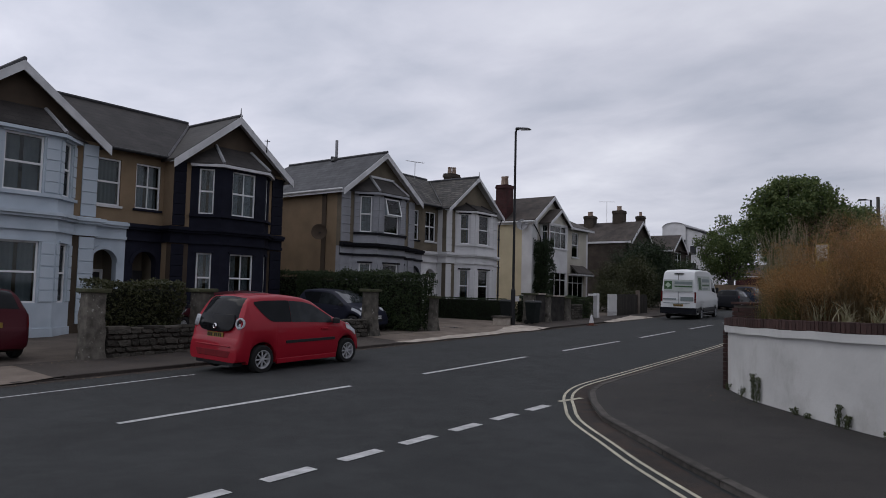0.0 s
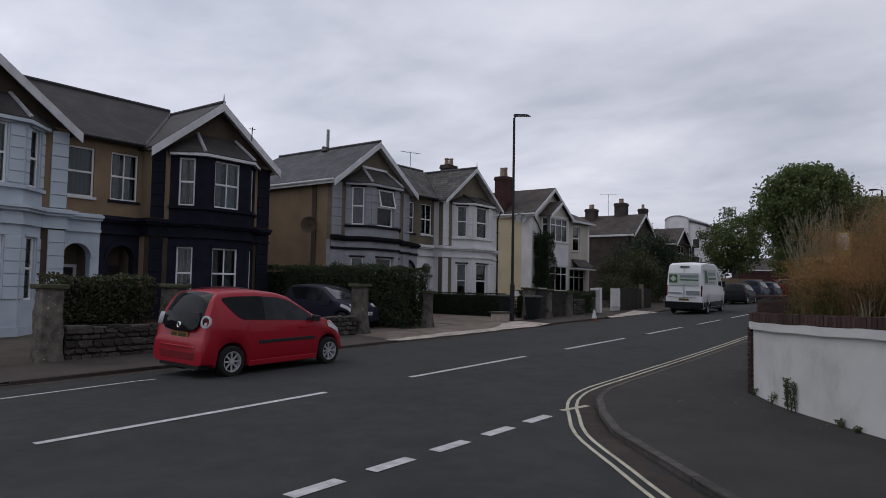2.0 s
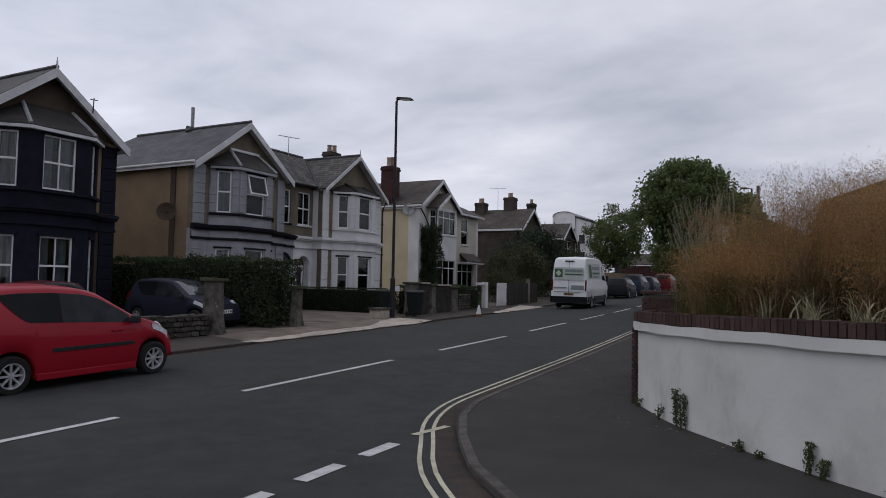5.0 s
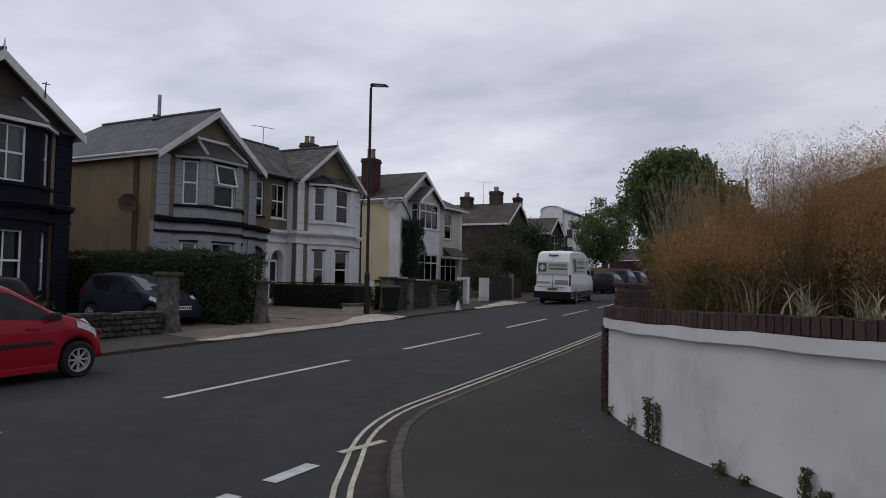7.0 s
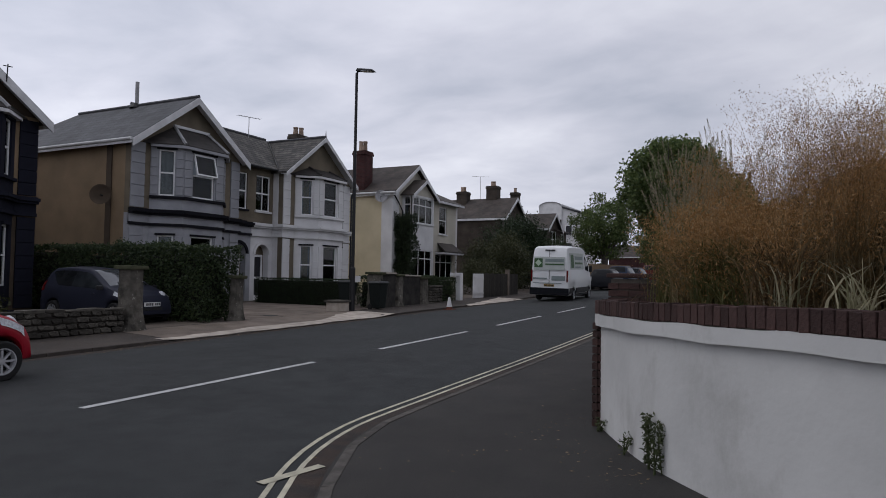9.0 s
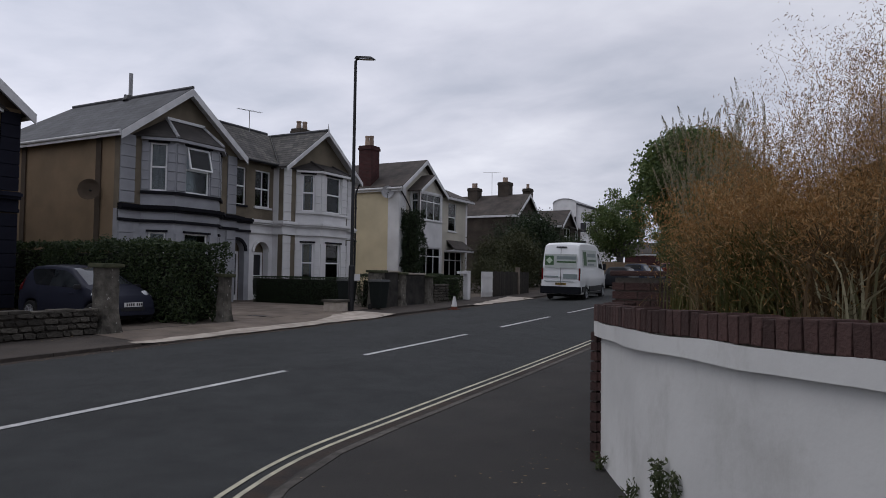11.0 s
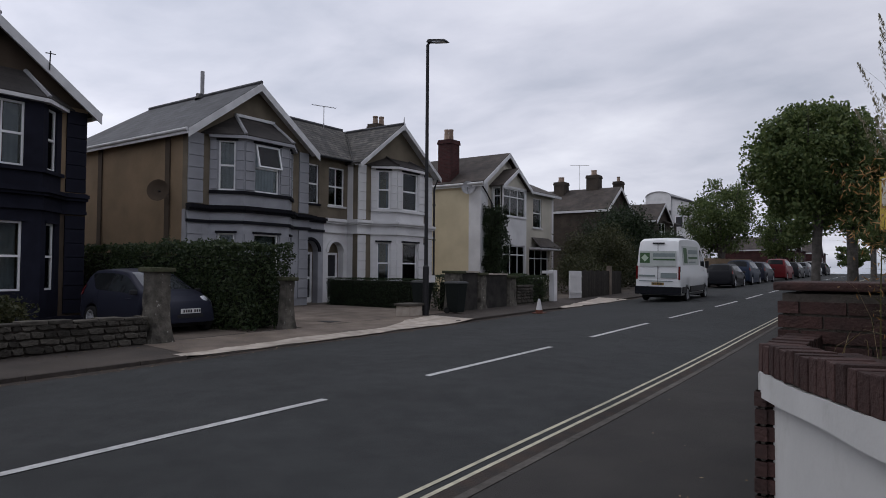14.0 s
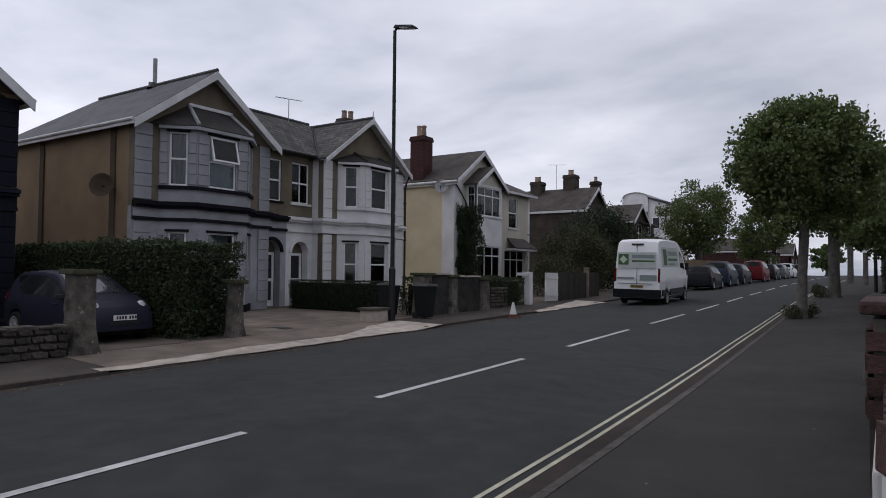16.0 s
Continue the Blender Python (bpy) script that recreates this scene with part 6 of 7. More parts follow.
def car(name, label, at, L, W, prof, belt, roof_w, axles, r, body_m, side_glass, screen, rear_glass, lamps="hatch", spokes=8, floor_z=.19, rim_m=None, plate_rear=plate_y, plate_text=True, group="parked cars", category="car", strip_m=None, noseW=.8, tailW=.84):
    """A car lofted from its outline; local x runs from the tail (0) to the nose (L)."""
    t = thing(name, label, category, group, at=at)
    n = 64
    S = sorted({*span(0, L, n), *[a + d for a in axles for d in span(-r * 1.18, r * 1.18, 11)], .02, .05, L - .02, L - .05})
    S = [s for s in S if 0 <= s <= L]
    top_roof = max(p[1] for p in prof)

    def bottom(s):
        z = floor_z + (.06 if s < .25 or s > L - .2 else 0)
        for a in axles:
            d = abs(s - a)
            R = r * 1.17
            if d < R:
                z = max(z, r + math.sqrt(max(0, R * R - d * d)) * .98)
        return z

    def plan(s):
        e = 1.0
        if s < .4:
            e = tailW + (1 - tailW) * math.sqrt(max(0, 1 - (1 - s / .4) ** 2))
        if s > L - .8:
            e = noseW + (1 - noseW) * math.sin(min(1, (L - s) / .8) * math.pi / 2)
        return W * e

    def ring(s):
        zt, zb = curve_at(prof, s), bottom(s)
        bl = min(curve_at(belt, s), zt - .03)
        w = plan(s)
        frac = max(0, min(1, (zt - bl - .03) / (top_roof - bl)))
        wb_ = w * .955
        wt = wb_ - (wb_ - roof_w) * frac - (.03 if frac < .02 else 0)
        zm = zb + (bl - zb) * .45
        zh = zb + (bl - zb) * .75
        e = min(.07, (zt - bl) * .45)
        return [(0, zb), (w * .88, zb), (w * .95, zb + .02), (w * .985, zb + (zm - zb) * .45), (w, zm), (w * .992, zh), (wb_, bl), (wt, zt - e), (wt * .9, zt - e * .3), (wt * .5, zt), (0, zt + .018 * frac)]

    rings = [ring(s) for s in S]
    mb = MB()
    m = len(rings[0])
    full = [[(s, y, z) for y, z in R] + [(s, -y, z) for y, z in R[-2:0:-1]] for s, R in zip(S, rings)]
    k = len(full[0])
    mb.v = [p for R in full for p in R]
    for a in range(len(S) - 1):
        for b in range(k):
            mb.f.append((a * k + b, a * k + (b + 1) % k, (a + 1) * k + (b + 1) % k, (a + 1) * k + b))
    mb.f.append(tuple(range(k)))
    mb.f.append(tuple((len(S) - 1) * k + b for b in range(k - 1, -1, -1)))
    body = part("body", mb, body_m, t, smooth=42)

    def strip_glass(nm, s0, s1, c0, c1, lab, off=.008):
        """Side windows: from the belt to the cant rail."""
        for sg in (1, -1):
            g = MB()
            ss = span(s0, s1, 14)
            for i, s in enumerate(ss):
                R = ring(s)
                (ya, za), (yb, zb2) = R[6], R[7]
                u_ = (s - s0) / (s1 - s0)
                lift = (c1 - c0) * .88 * max(0, 1 - u_ / .45) ** 1.5 if s0 < L * .25 else 0
                for f_ in (c0 + lift, c1):
                    g.v.append((s, sg * (ya + (yb - ya) * f_ + off), za + (zb2 - za) * f_))
                if i:
                    q = len(g.v) - 4
                    g.f.append((q, q + 2, q + 3, q + 1))
            part(nm, g, carglass_d if s0 < L * .3 else carglass_f, t, lab, smooth=50)

    def over_glass(nm, s0, s1, lab, inset=.88, off=.01):
        g = MB()
        ss = span(s0, s1, 8)
        for i, s in enumerate(ss):
            R = ring(s)
            row = [(R[7][0] * inset, R[7][1] + .012), (R[8][0] * inset, R[8][1] + .004), (R[9][0] * inset, R[9][1]), (0, R[10][1])]
            row = row + [(-y, z) for y, z in row[-2::-1]]
            g.v += [(s, y, z + off) for y, z in row]
            if i:
                q = len(g.v) - 14
                for b in range(6):
                    g.f.append((q + b, q + b + 1, q + b + 8, q + b + 7))
        part(nm, g, carglass_d if nm == "rear_window" else screen_m, t, lab, smooth=50)

    def lamp_patch(g, s0, s1, sg, lo, hi):
        """A lens that follows the wing from below the belt up over its edge."""
        ss = span(s0, s1, 7)
        for i, s in enumerate(ss):
            R = ring(s)
            row = [(R[5][0] + (R[6][0] - R[5][0]) * lo, R[5][1] + (R[6][1] - R[5][1]) * lo), R[6], (R[6][0] + (R[7][0] - R[6][0]) * hi, R[6][1] + (R[7][1] - R[6][1]) * hi)]
            g.v += [(s, sg * (y + .012), z + .006) for y, z in row]
            if i:
                q = len(g.v) - 6
                for b in range(2):
                    g.f.append((q + b, q + b + 1, q + b + 4, q + b + 3))

    for s0, s1, c0, c1 in side_glass:
        strip_glass("side_window", s0, s1, c0, c1, "dark tinted side window")
    if screen:
        over_glass("windscreen", *screen, "sloping windscreen")
    if rear_glass:
        over_glass("rear_window", *rear_glass, "dark rear window")
    for a in axles:
        for sg in (1, -1):
            wheel(t, a, sg * (W - .1), r, sg, rim_m or alloy, spokes)
        boxpart("wheel_arch_liner", (a - r * 1.1, a + r * 1.1, -W + .22, W - .22, .16, r * 1.6), under, t)
    # lamps, plates, mirrors, handles
    for sg in (1, -1):
        mb = MB()
        if lamps == "van":
            mb.box(-.012, .09, sg * W * .93 - .035, sg * W * .93 + .035, .98, 1.55)
        else:
            lamp_patch(mb, .06, .3, sg, .35, .5)
        if name != "red_hatchback":
            part("tail_lamp", mb, lampglass, t, "red and clear tail lamp", smooth=50)
        mb = MB()
        if lamps == "van":
            mb.box(L - .3, L - .1, sg * W * .8 - .1, sg * W * .8 + .1, .95, 1.2)
        else:
            lamp_patch(mb, L - .52, L - .13, sg, .1, .85)
            way_ = Vector((.82, sg * .35, .45)).normalized()
            mb.lathe([(0, .05), (.08, .042), (.13, .01), (.15, -.08)], Matrix.Translation((L - .2, sg * W * .68, curve_at(prof, L - .2) - .06)) @ way_.to_track_quat("Z", "Y").to_matrix().to_4x4() @ Matrix.Diagonal((.75, 1.15, 1, 1)), 16)
        part("headlamp", mb, lampclear, t, "clear headlamp", smooth=50)
        sm = screen[1] - .12 if screen else L * .66
        mb = MB()
        zb_ = curve_at(belt, sm)
        mb.box(sm - .06, sm + .05, min(sg * (W - .03), sg * (W + .13)), max(sg * (W - .03), sg * (W + .13)), zb_ + .0, zb_ + (.12 if lamps != "van" else .34))
        part("door_mirror", mb, plastic if lamps != "plain" else body_m, t, bevel=.03)
        mb = MB()
        hs = side_glass[0][1] - .25 if side_glass else L * .7
        mb.box(hs - .1, hs + .1, sg * W * .975, sg * W * .975 + sg * .028, curve_at(belt, hs) - .14, curve_at(belt, hs) - .1)
        part("door_handle", mb, body_m, t, bevel=.008)
        if strip_m:
            mb = MB()
            mb.box(axles[0] + r * 2.0, axles[1] - r * 1.5, min(sg * (W - .02), sg * (W + .012)), max(sg * (W - .02), sg * (W + .012)), .57, .63)
            part("rub_strip", mb, strip_m, t, "dark side rubbing strip", bevel=.006)
        mb = MB()
        mb.box(axles[0] + r * 1.25, axles[1] - r * 1.25, sg * W * .9, sg * W * .985, floor_z - .02, floor_z + .08)
        part("door_sill", mb, body_m if lamps == "hatch" else plastic, t, bevel=.01)
    if lamps != "van":
        boxpart("grille", (L - .06, L + .006, -.34, .34, .36, .44), plastic, t, bevel=.01)
    for s, pm in ((-.012 if lamps != "hatch" else .052, plate_rear), (L + .012, plate_w)):
        mb = MB()
        zz = .52 if s > 1 else (.755 if lamps == "hatch" else .62 if lamps != "van" else .8)
        mb.box(min(s, s - .006), max(s, s + .006), -.26, .26, zz - .055, zz + .055)
        p = part("number_plate", mb, pm, t)
        if plate_text:
            for j in range(7):
                y_ = -.2 + j * .062 + (.04 if j > 3 else 0)
                xx = s - .008 if s < 1 else s + .008
                boxpart("letter_bar", (min(xx, s), max(xx, s), y_, y_ + .04, zz - .032, zz + .032), blackmetal, p)
    return t


carglass_d = mat("dark_car_glass", (0.008, 0.009, 0.01), (0.012, 0.013, 0.015), 2, .08, spec=.12)
screen_m = mat("screen_glass", (0.03, 0.034, 0.038), (0.04, 0.045, 0.05), 2, .05, spec=1.0)
carglass_f = mat("side_door_glass", (0.012, 0.014, 0.016), (0.03, 0.034, 0.038), 3, .06, spec=.2)
red_paint = paint("red_car_paint", (0.31, 0.004, 0.017), .3, .2)
maroon_paint = paint("maroon_car_paint", (0.055, 0.006, 0.011))
slate_paint = paint("dark_blue_grey_car_paint", (0.02, 0.022, 0.036))
black_paint = paint("black_car_paint", (0.012, 0.013, 0.017))
blue_paint = paint("dark_blue_car_paint", (0.02, 0.03, 0.055))
deep_red_paint = paint("deep_red_car_paint", (0.15, 0.012, 0.016))
grey_paint = paint("grey_car_paint", (0.12, 0.125, 0.135))
silver_paint = paint("silver_car_paint", (0.38, 0.39, 0.41))
white_paint = paint("white_van_paint", (0.80, 0.81, 0.82), .3, .2)

HATCH = [(0, .58), (.03, .66), (.07, .7), (.085, .86), (.11, 1.0), (.17, 1.14), (.3, 1.37), (.42, 1.445), (.7, 1.468), (1.2, 1.468), (1.7, 1.43), (1.95, 1.36), (2.55, 1.02), (2.72, .955), (3.1, .85), (3.3, .72), (3.39, .56), (3.41, .4)]
HB = [(0, .9), (.4, .97), (1.2, .93), (2.2, .89), (2.7, .87), (3.41, .6)]


def road_pose(x, y, heading, zf):
    """Stand a vehicle on the ground; heading in degrees from +x."""
    return pose(x, y, zf, 0, 0, heading)


def hatch(name, label, x, y, heading, z, body, scale=1.0, strip_m=None, pitch=0, roll=0, tall=1.0, roof_w=.56, wide=1.0, **kw):
    k = scale
    v = (1 + (k - 1) * .4) * tall
    pr, bl = [(a * k, b * v) for a, b in HATCH], [(a * k, b * v) for a, b in HB]
    m = Matrix.LocRotScale((x, y, z), Euler((radians(roll), radians(pitch), radians(heading))), None)
    return car(name, label, m, 3.41 * k, .805 * (1 + (k - 1) * .4) * wide, pr, bl, roof_w, (.6 * k, 2.94 * k), .285, body, [(1.32 * k, 2.46 * k, .05, .93), (.44 * k, 1.316 * k, .05, .93)], (1.82 * k, 2.62 * k), (.13 * k, .38 * k), strip_m=strip_m, **kw)


# red hatchback at the kerb: rear axle and front axle stand where they were found
h_ = 90.0
fwd = Vector((math.cos(radians(h_)), math.sin(radians(h_)), 0))
left_ = Vector((-fwd.y, fwd.x, 0))
c_rear = Vector((-10.46, 7.56, 0)) + left_ * .72
o_ = c_rear - fwd * .612
red_car = hatch("red_hatchback", "small bright red three-door hatchback parked at the kerb", o_.x, o_.y, h_, -.245, red_paint, 1.02, strip_m=plastic, pitch=-1.0, roll=1.2, tailW=.93, tall=1.05, roof_w=.62, wide=1.01)
# black glass lower tailgate with a rounded lower edge
mb = MB()
edge_ = [(-.50, 1.17), (-.57, 1.05), (-.55, .93), (-.44, .85), (-.2, .825), (.2, .825), (.44, .85), (.55, .93), (.57, 1.05), (.50, 1.17)]


def tail_x(z):
    return .062 + max(0, z - .9) * .24


mb.hexa([(tail_x(z) + .1, y_, z) for y_, z in edge_], [(tail_x(z) - .022 - .02 * (1 - (y_ / .57) ** 2), y_, z) for y_, z in edge_])
part("tailgate_panel", mb, carglass_d, red_car, "black glass tailgate panel", bevel=.008, smooth=40)
mb = MB()
mb.lathe([(.03, .012), (.042, .02), (.055, .014), (.06, 0)], Matrix.Translation((.035, 0, .93)) @ pose(0, 0, 0, 0, -84, 0), 16)
part("badge", mb, chrome, red_car, "round chrome badge", smooth=40)
# Lower bumper in a darker red: the shade there is put into the colour.
mb = MB()
mb.hexa([(.2, -.5, .33), (.2, .5, .33), (.2, .58, .47), (.2, -.58, .47)], [(-.006, -.5, .33), (-.006, .5, .33), (-.002, .58, .47), (-.002, -.58, .47)])
part("bumper_insert", mb, mat("shaded_red_bumper", (0.17, 0.006, 0.011), (0.12, 0.005, 0.009), 8, .6), red_car, "lower bumper panel, its red darkened for shade", bevel=.012)
mb = MB()
mb.box(-.02, .1, -.56, .56, .545, .57)
part("bumper_lip", mb, red_paint, red_car, bevel=.011)
mb = MB()
mb.tube([(.18, -.5, .19), (.02, -.5, .17)], .03, 10)
part("exhaust", mb, chrome, red_car, smooth=40)
boxpart("rear_valance", (.04, .3, -.62, .62, .17, .27), plastic, red_car, bevel=.02)
for sg in (1, -1):
    way_ = Vector((-.78, sg * .58, .24)).normalized()
    seat_ = Matrix.Translation(Vector((.14, sg * .685, 1.0)) + way_ * .04) @ way_.to_track_quat("Z", "Y").to_matrix().to_4x4() @ Matrix.Diagonal((.86, 1.12, 1, 1))
    mb = MB()
    mb.lathe([(.066, .012), (.076, .034), (.102, .026), (.116, -.05)], seat_, 20)
    part("lamp_ring", mb, lampclear, red_car, "clear outer ring of the tail lamp", smooth=40)
    mb = MB()
    mb.lathe([(0, .014), (.05, .012), (.07, .006), (.072, -.04)], seat_, 18)
    part("lamp_bowl", mb, plastic, red_car, "dark tail lamp bowl", smooth=40)
    for dz, m_, lb_ in ((.036, lampglass, "red round tail lamp lens"), (-.036, lampclear, "clear round tail lamp lens")):
        mb = MB()
        mb.lathe([(0, .03), (.02, .027), (.033, .012), (.034, -.01)], seat_ @ Matrix.Translation((0, dz, 0)), 12)
        part("lamp_lens", mb, m_, red_car, lb_, smooth=40)
mb = MB()
mb.tube([(.5, 0, 1.53), (.36, 0, 1.74)], [.006, .003], 5)
part("aerial", mb, blackmetal, red_car)
gz = left_z
hatch("maroon_hatchback", "dark maroon hatchback parked on a house drive", -15.25, 4.45, 180, gz(-16, 4.5), maroon_paint, 1.1)
hatch("blue_grey_hatchback", "dark blue-grey hatchback parked nose to the road", -19.2, 16.72, 1.5, gz(-17, 16.8) - .02, slate_paint, 1.03)
hatch("dark_red_hatchback", "dark red car parked on the drive behind a wall", -16.4, 12.3, 180, gz(-17, 11.6) - .05, maroon_paint, 1.0)

VAN = [(0, .5), (.01, 1.0), (.06, 2.2), (.1, 2.5), (.17, 2.64), (.4, 2.74), (1.5, 2.78), (3.3, 2.75), (3.75, 2.62), (4.1, 2.3), (4.62, 1.66), (4.8, 1.52), (5.25, 1.28), (5.42, .9), (5.5, .5)]
VB = [(0, 1.5), (3.4, 1.5), (4.6, 1.44), (5.5, .9)]
van_at = Matrix.LocRotScale((-10.95, 36.1, road_z(-10.9, 37) - .03), Euler((radians(1.0), radians(-1.0), radians(91.5))), None)
van = car("white_van", "tall white panel van with green and grey graphics, dark bumper", van_at, 5.5, .96, VAN, VB, .80, (1.2, 4.5), .34, white_paint, [(3.55, 4.35, .06, .72)], (3.8, 4.6), None, lamps="van", spokes=5, floor_z=.3, rim_m=silver_paint, category="van", tailW=.97)
bumper_m = mat("dark_van_bumper", (0.012, 0.013, 0.017), (0.009, 0.01, 0.013), 9, .7, spec=.1)
van_grey = mat("van_graphic_grey", (0.22, 0.26, 0.26), (0.2, 0.24, 0.24), 5, .5)
van_green = mat("van_graphic_green", (0.06, 0.125, 0.055), (0.05, 0.105, 0.045), 5, .5)
van_field = mat("van_graphic_field", (0.48, 0.51, 0.49), (0.42, 0.45, 0.43), 3, .5)
van_pale = mat("van_graphic_pale", (0.45, 0.55, 0.42), (0.42, 0.5, 0.4), 5, .5)
boxpart("rear_bumper", (-.08, .12, -.97, .97, .34, .68), bumper_m, van, "dark plastic rear bumper", bevel=.03)
# The crease across the doors is a grey bar, its shade given as colour.
for q, m_, nm, lb in (((-.02, .03, -.76, .78, 1.55, 2.2), van_field, "rear_panel", "pale grey-green rear door graphic"), ((-.028, .0, .34, .76, 1.68, 2.12), van_green, "logo_square", "green square graphic"), ((-.028, .0, -.72, .2, 1.95, 2.1), van_grey, "lettering_bar", "dark lettering bar"), ((-.028, .0, -.72, .2, 1.8, 1.87), van_green, "lettering_bar", ""), ((-.018, .01, -.8, -.12, 1.05, 1.27), van_grey, "lettering_bar", ""), ((-.018, .01, .12, .82, 1.1, 1.17), van_grey, "lettering_bar", ""), ((-.018, .01, -.62, .8, .9, .93), van_grey, "door_crease", ""), ((-.016, .012, -.008, .008, .74, 2.55), plastic, "door_gap", ""), ((.06, .14, -.24, .24, 2.5, 2.56), plastic, "brake_lamp", "dark high brake lamp strip")):
    boxpart(nm, q, m_, van, lb)
mb = MB()
mb.hexa([(-.032, .55, 1.74), (-.032, .71, 1.9), (-.032, .55, 2.06), (-.032, .39, 1.9)], [(-.028, .55, 1.74), (-.028, .71, 1.9), (-.028, .55, 2.06), (-.028, .39, 1.9)])
part("logo_diamond", mb, van_pale, van)


def side_y(z):
    """Half width of the van's flank at a height."""
    return .96 * .955 - (.96 * .955 - .80) * max(0, (z - 1.5) / 1.28) + .006


def flank(s0, s1, z0, z1, material, name, label="", lift=0.0):
    mb = MB()
    a, b = -side_y(z0) - lift, -side_y(z1) - lift
    mb.hexa([(s0, a, z0), (s1, a, z0), (s1, b, z1), (s0, b, z1)], [(s0, a + .03, z0), (s1, a + .03, z0), (s1, b + .03, z1), (s0, b + .03, z1)])
    part(name, mb, material, van, label)


flank(.55, 3.3, 1.6, 2.42, van_field, "side_field", "pale grey-green side graphic")
flank(.75, 1.3, 1.68, 2.34, van_green, "side_graphic", "green side graphic", .004)
flank(1.5, 3.1, 2.08, 2.26, van_grey, "side_graphic", "dark lettering bar", .004)
flank(1.5, 3.1, 1.86, 1.96, van_green, "side_graphic", "", .004)
flank(1.5, 2.7, 1.68, 1.75, van_grey, "side_graphic", "", .004)
for s0, s1 in ((.3, .84), (1.58, 4.1)):
    boxpart("side_cladding", (s0, s1, -.985, -.9, .42, .68), plastic, van, "dark plastic lower side cladding", bevel=.012)
boxpart("roof_beacon", (3.2, 3.5, -.3, .3, 2.76, 2.86), plastic, van, bevel=.03)

# line of parked cars up the road
EST = [(0, .5), (.02, .95), (.08, 1.08), (.4, 1.42), (.8, 1.5), (1.8, 1.52), (2.5, 1.45), (3.2, 1.06), (3.9, .92), (4.25, .75), (4.38, .5), (4.4, .4)]
EB = [(0, .98), (2, .96), (3.2, .93), (4.4, .6)]


def saloon(name, label, x, y, heading, z, body, h=1.0, **kw):
    return car(name, label, pose(x, y, z, 0, 0, heading), 4.4, .87, [(a, b * h) for a, b in EST], [(a, b * h) for a, b in EB], .62, (.8, 3.45), .32, body, [(2.0, 3.0, .1, .9), (.6, 1.95, .15, .88)], (2.45, 3.25), (.1, .42), **kw)


for y_, dx_, nm, lb, p_, h__ in ((51.6, 1.25, "black_estate", "black estate car parked in a row", black_paint, 1.0), (57.2, 1.2, "dark_blue_suv", "dark blue tall car parked in a row", blue_paint, 1.14), (62.4, 1.2, "grey_hatchback", "dark grey-blue car parked in a row", slate_paint, 1.05), (69.5, 1.5, "red_people_carrier", "dark red tall car parked in a row", deep_red_paint, 1.2), (76, 1.5, "dark_saloon", "dark car parked in a row", black_paint, 1.0), (82, 1.5, "grey_saloon", "grey car parked in a row", grey_paint, 1.0), (88, 1.5, "white_hatchback", "white car parked far up the road", white_paint, 1.05), (95, 1.5, "dark_hatchback", "dark car parked far up the road", black_paint, 1.0)):
    xx = middle(y_ + 2) + LEFT_KERB + dx_ - .1
    hd = 90 + math.degrees(math.atan2(middle(y_) - middle(y_ + 4), 4))
    saloon(nm, lb, xx, y_, hd, road_z(xx, y_ + 2), p_, h__)
saloon("white_car", "white car parked beside the garden shrubs", -14.6, 47.5, 100, left_z(-14.6, 48), white_paint, .95)


# ---- corner wall and raised bed ----
WALL = [(-2.32, 10.69), (-2.03, 10.1), (-1.69, 9.5), (-1.06, 8.75), (-.70, 8.36), (-.33, 7.98), (.1, 7.6), (1.2, 6.68), (3.0, 5.1), (5.5, 2.8)]


def smooth_line(ctrl, stepm=.12):
    out = []
    for k in range(len(ctrl) - 1):
        p0, p1, p2, p3 = (Vector(ctrl[min(max(j, 0), len(ctrl) - 1)]) for j in (k - 1, k, k + 1, k + 2))
        n = max(2, int((p2 - p1).length / stepm))
        for i in range(n):
            t = i / n
            out.append(0.5 * (2 * p1 + (p2 - p0) * t + (2 * p0 - 5 * p1 + 4 * p2 - p3) * t * t + (3 * p1 - p0 - 3 * p2 + p3) * t ** 3))
    out.append(Vector(ctrl[-1]))
    return out


WP = smooth_line(WALL)
RISE = 0.024


def normals(pts):
    out = []
    for k in range(len(pts)):
        d = pts[min(k + 1, len(pts) - 1)] - pts[max(k - 1, 0)]
        out.append(Vector((d.y, -d.x)).normalized() * -1)
    return out


WN = [-n for n in normals(WP)]
if (WN[10].x + WN[10].y) > 0:
    WN = [-n for n in WN]


def shell(mb, d0, d1, z0, z1, wave=0.0, seed=0.0):
    """A solid band that follows the wall between two offsets and two heights."""
    rows = []
    for k, (p, n) in enumerate(zip(WP, WN)):
        w0 = wave * noise.noise((k * .35, seed, .3))
        w1 = wave * noise.noise((k * .4, seed + 5, .7))
        up = RISE * (WP[k] - WP[0]).length
        w0, w1 = w0 + (up if z0 > .5 else 0), w1 + up
        a, b = p + n * d0, p + n * d1
        rows.append([(a.x, a.y, z0 + w0), (b.x, b.y, z0 + w0), (b.x, b.y, z1 + w1), (a.x, a.y, z1 + w1)])
    i = len(mb.v)
    for r in rows:
        mb.v += r
    for k in range(len(rows) - 1):
        for j in range(4):
            q = i + k * 4
            mb.f.append((q + j, q + (j + 1) % 4, q + 4 + (j + 1) % 4, q + 4 + j))
    mb.f.append((i, i + 1, i + 2, i + 3))
    e = i + (len(rows) - 1) * 4
    mb.f.append((e + 3, e + 2, e + 1, e))


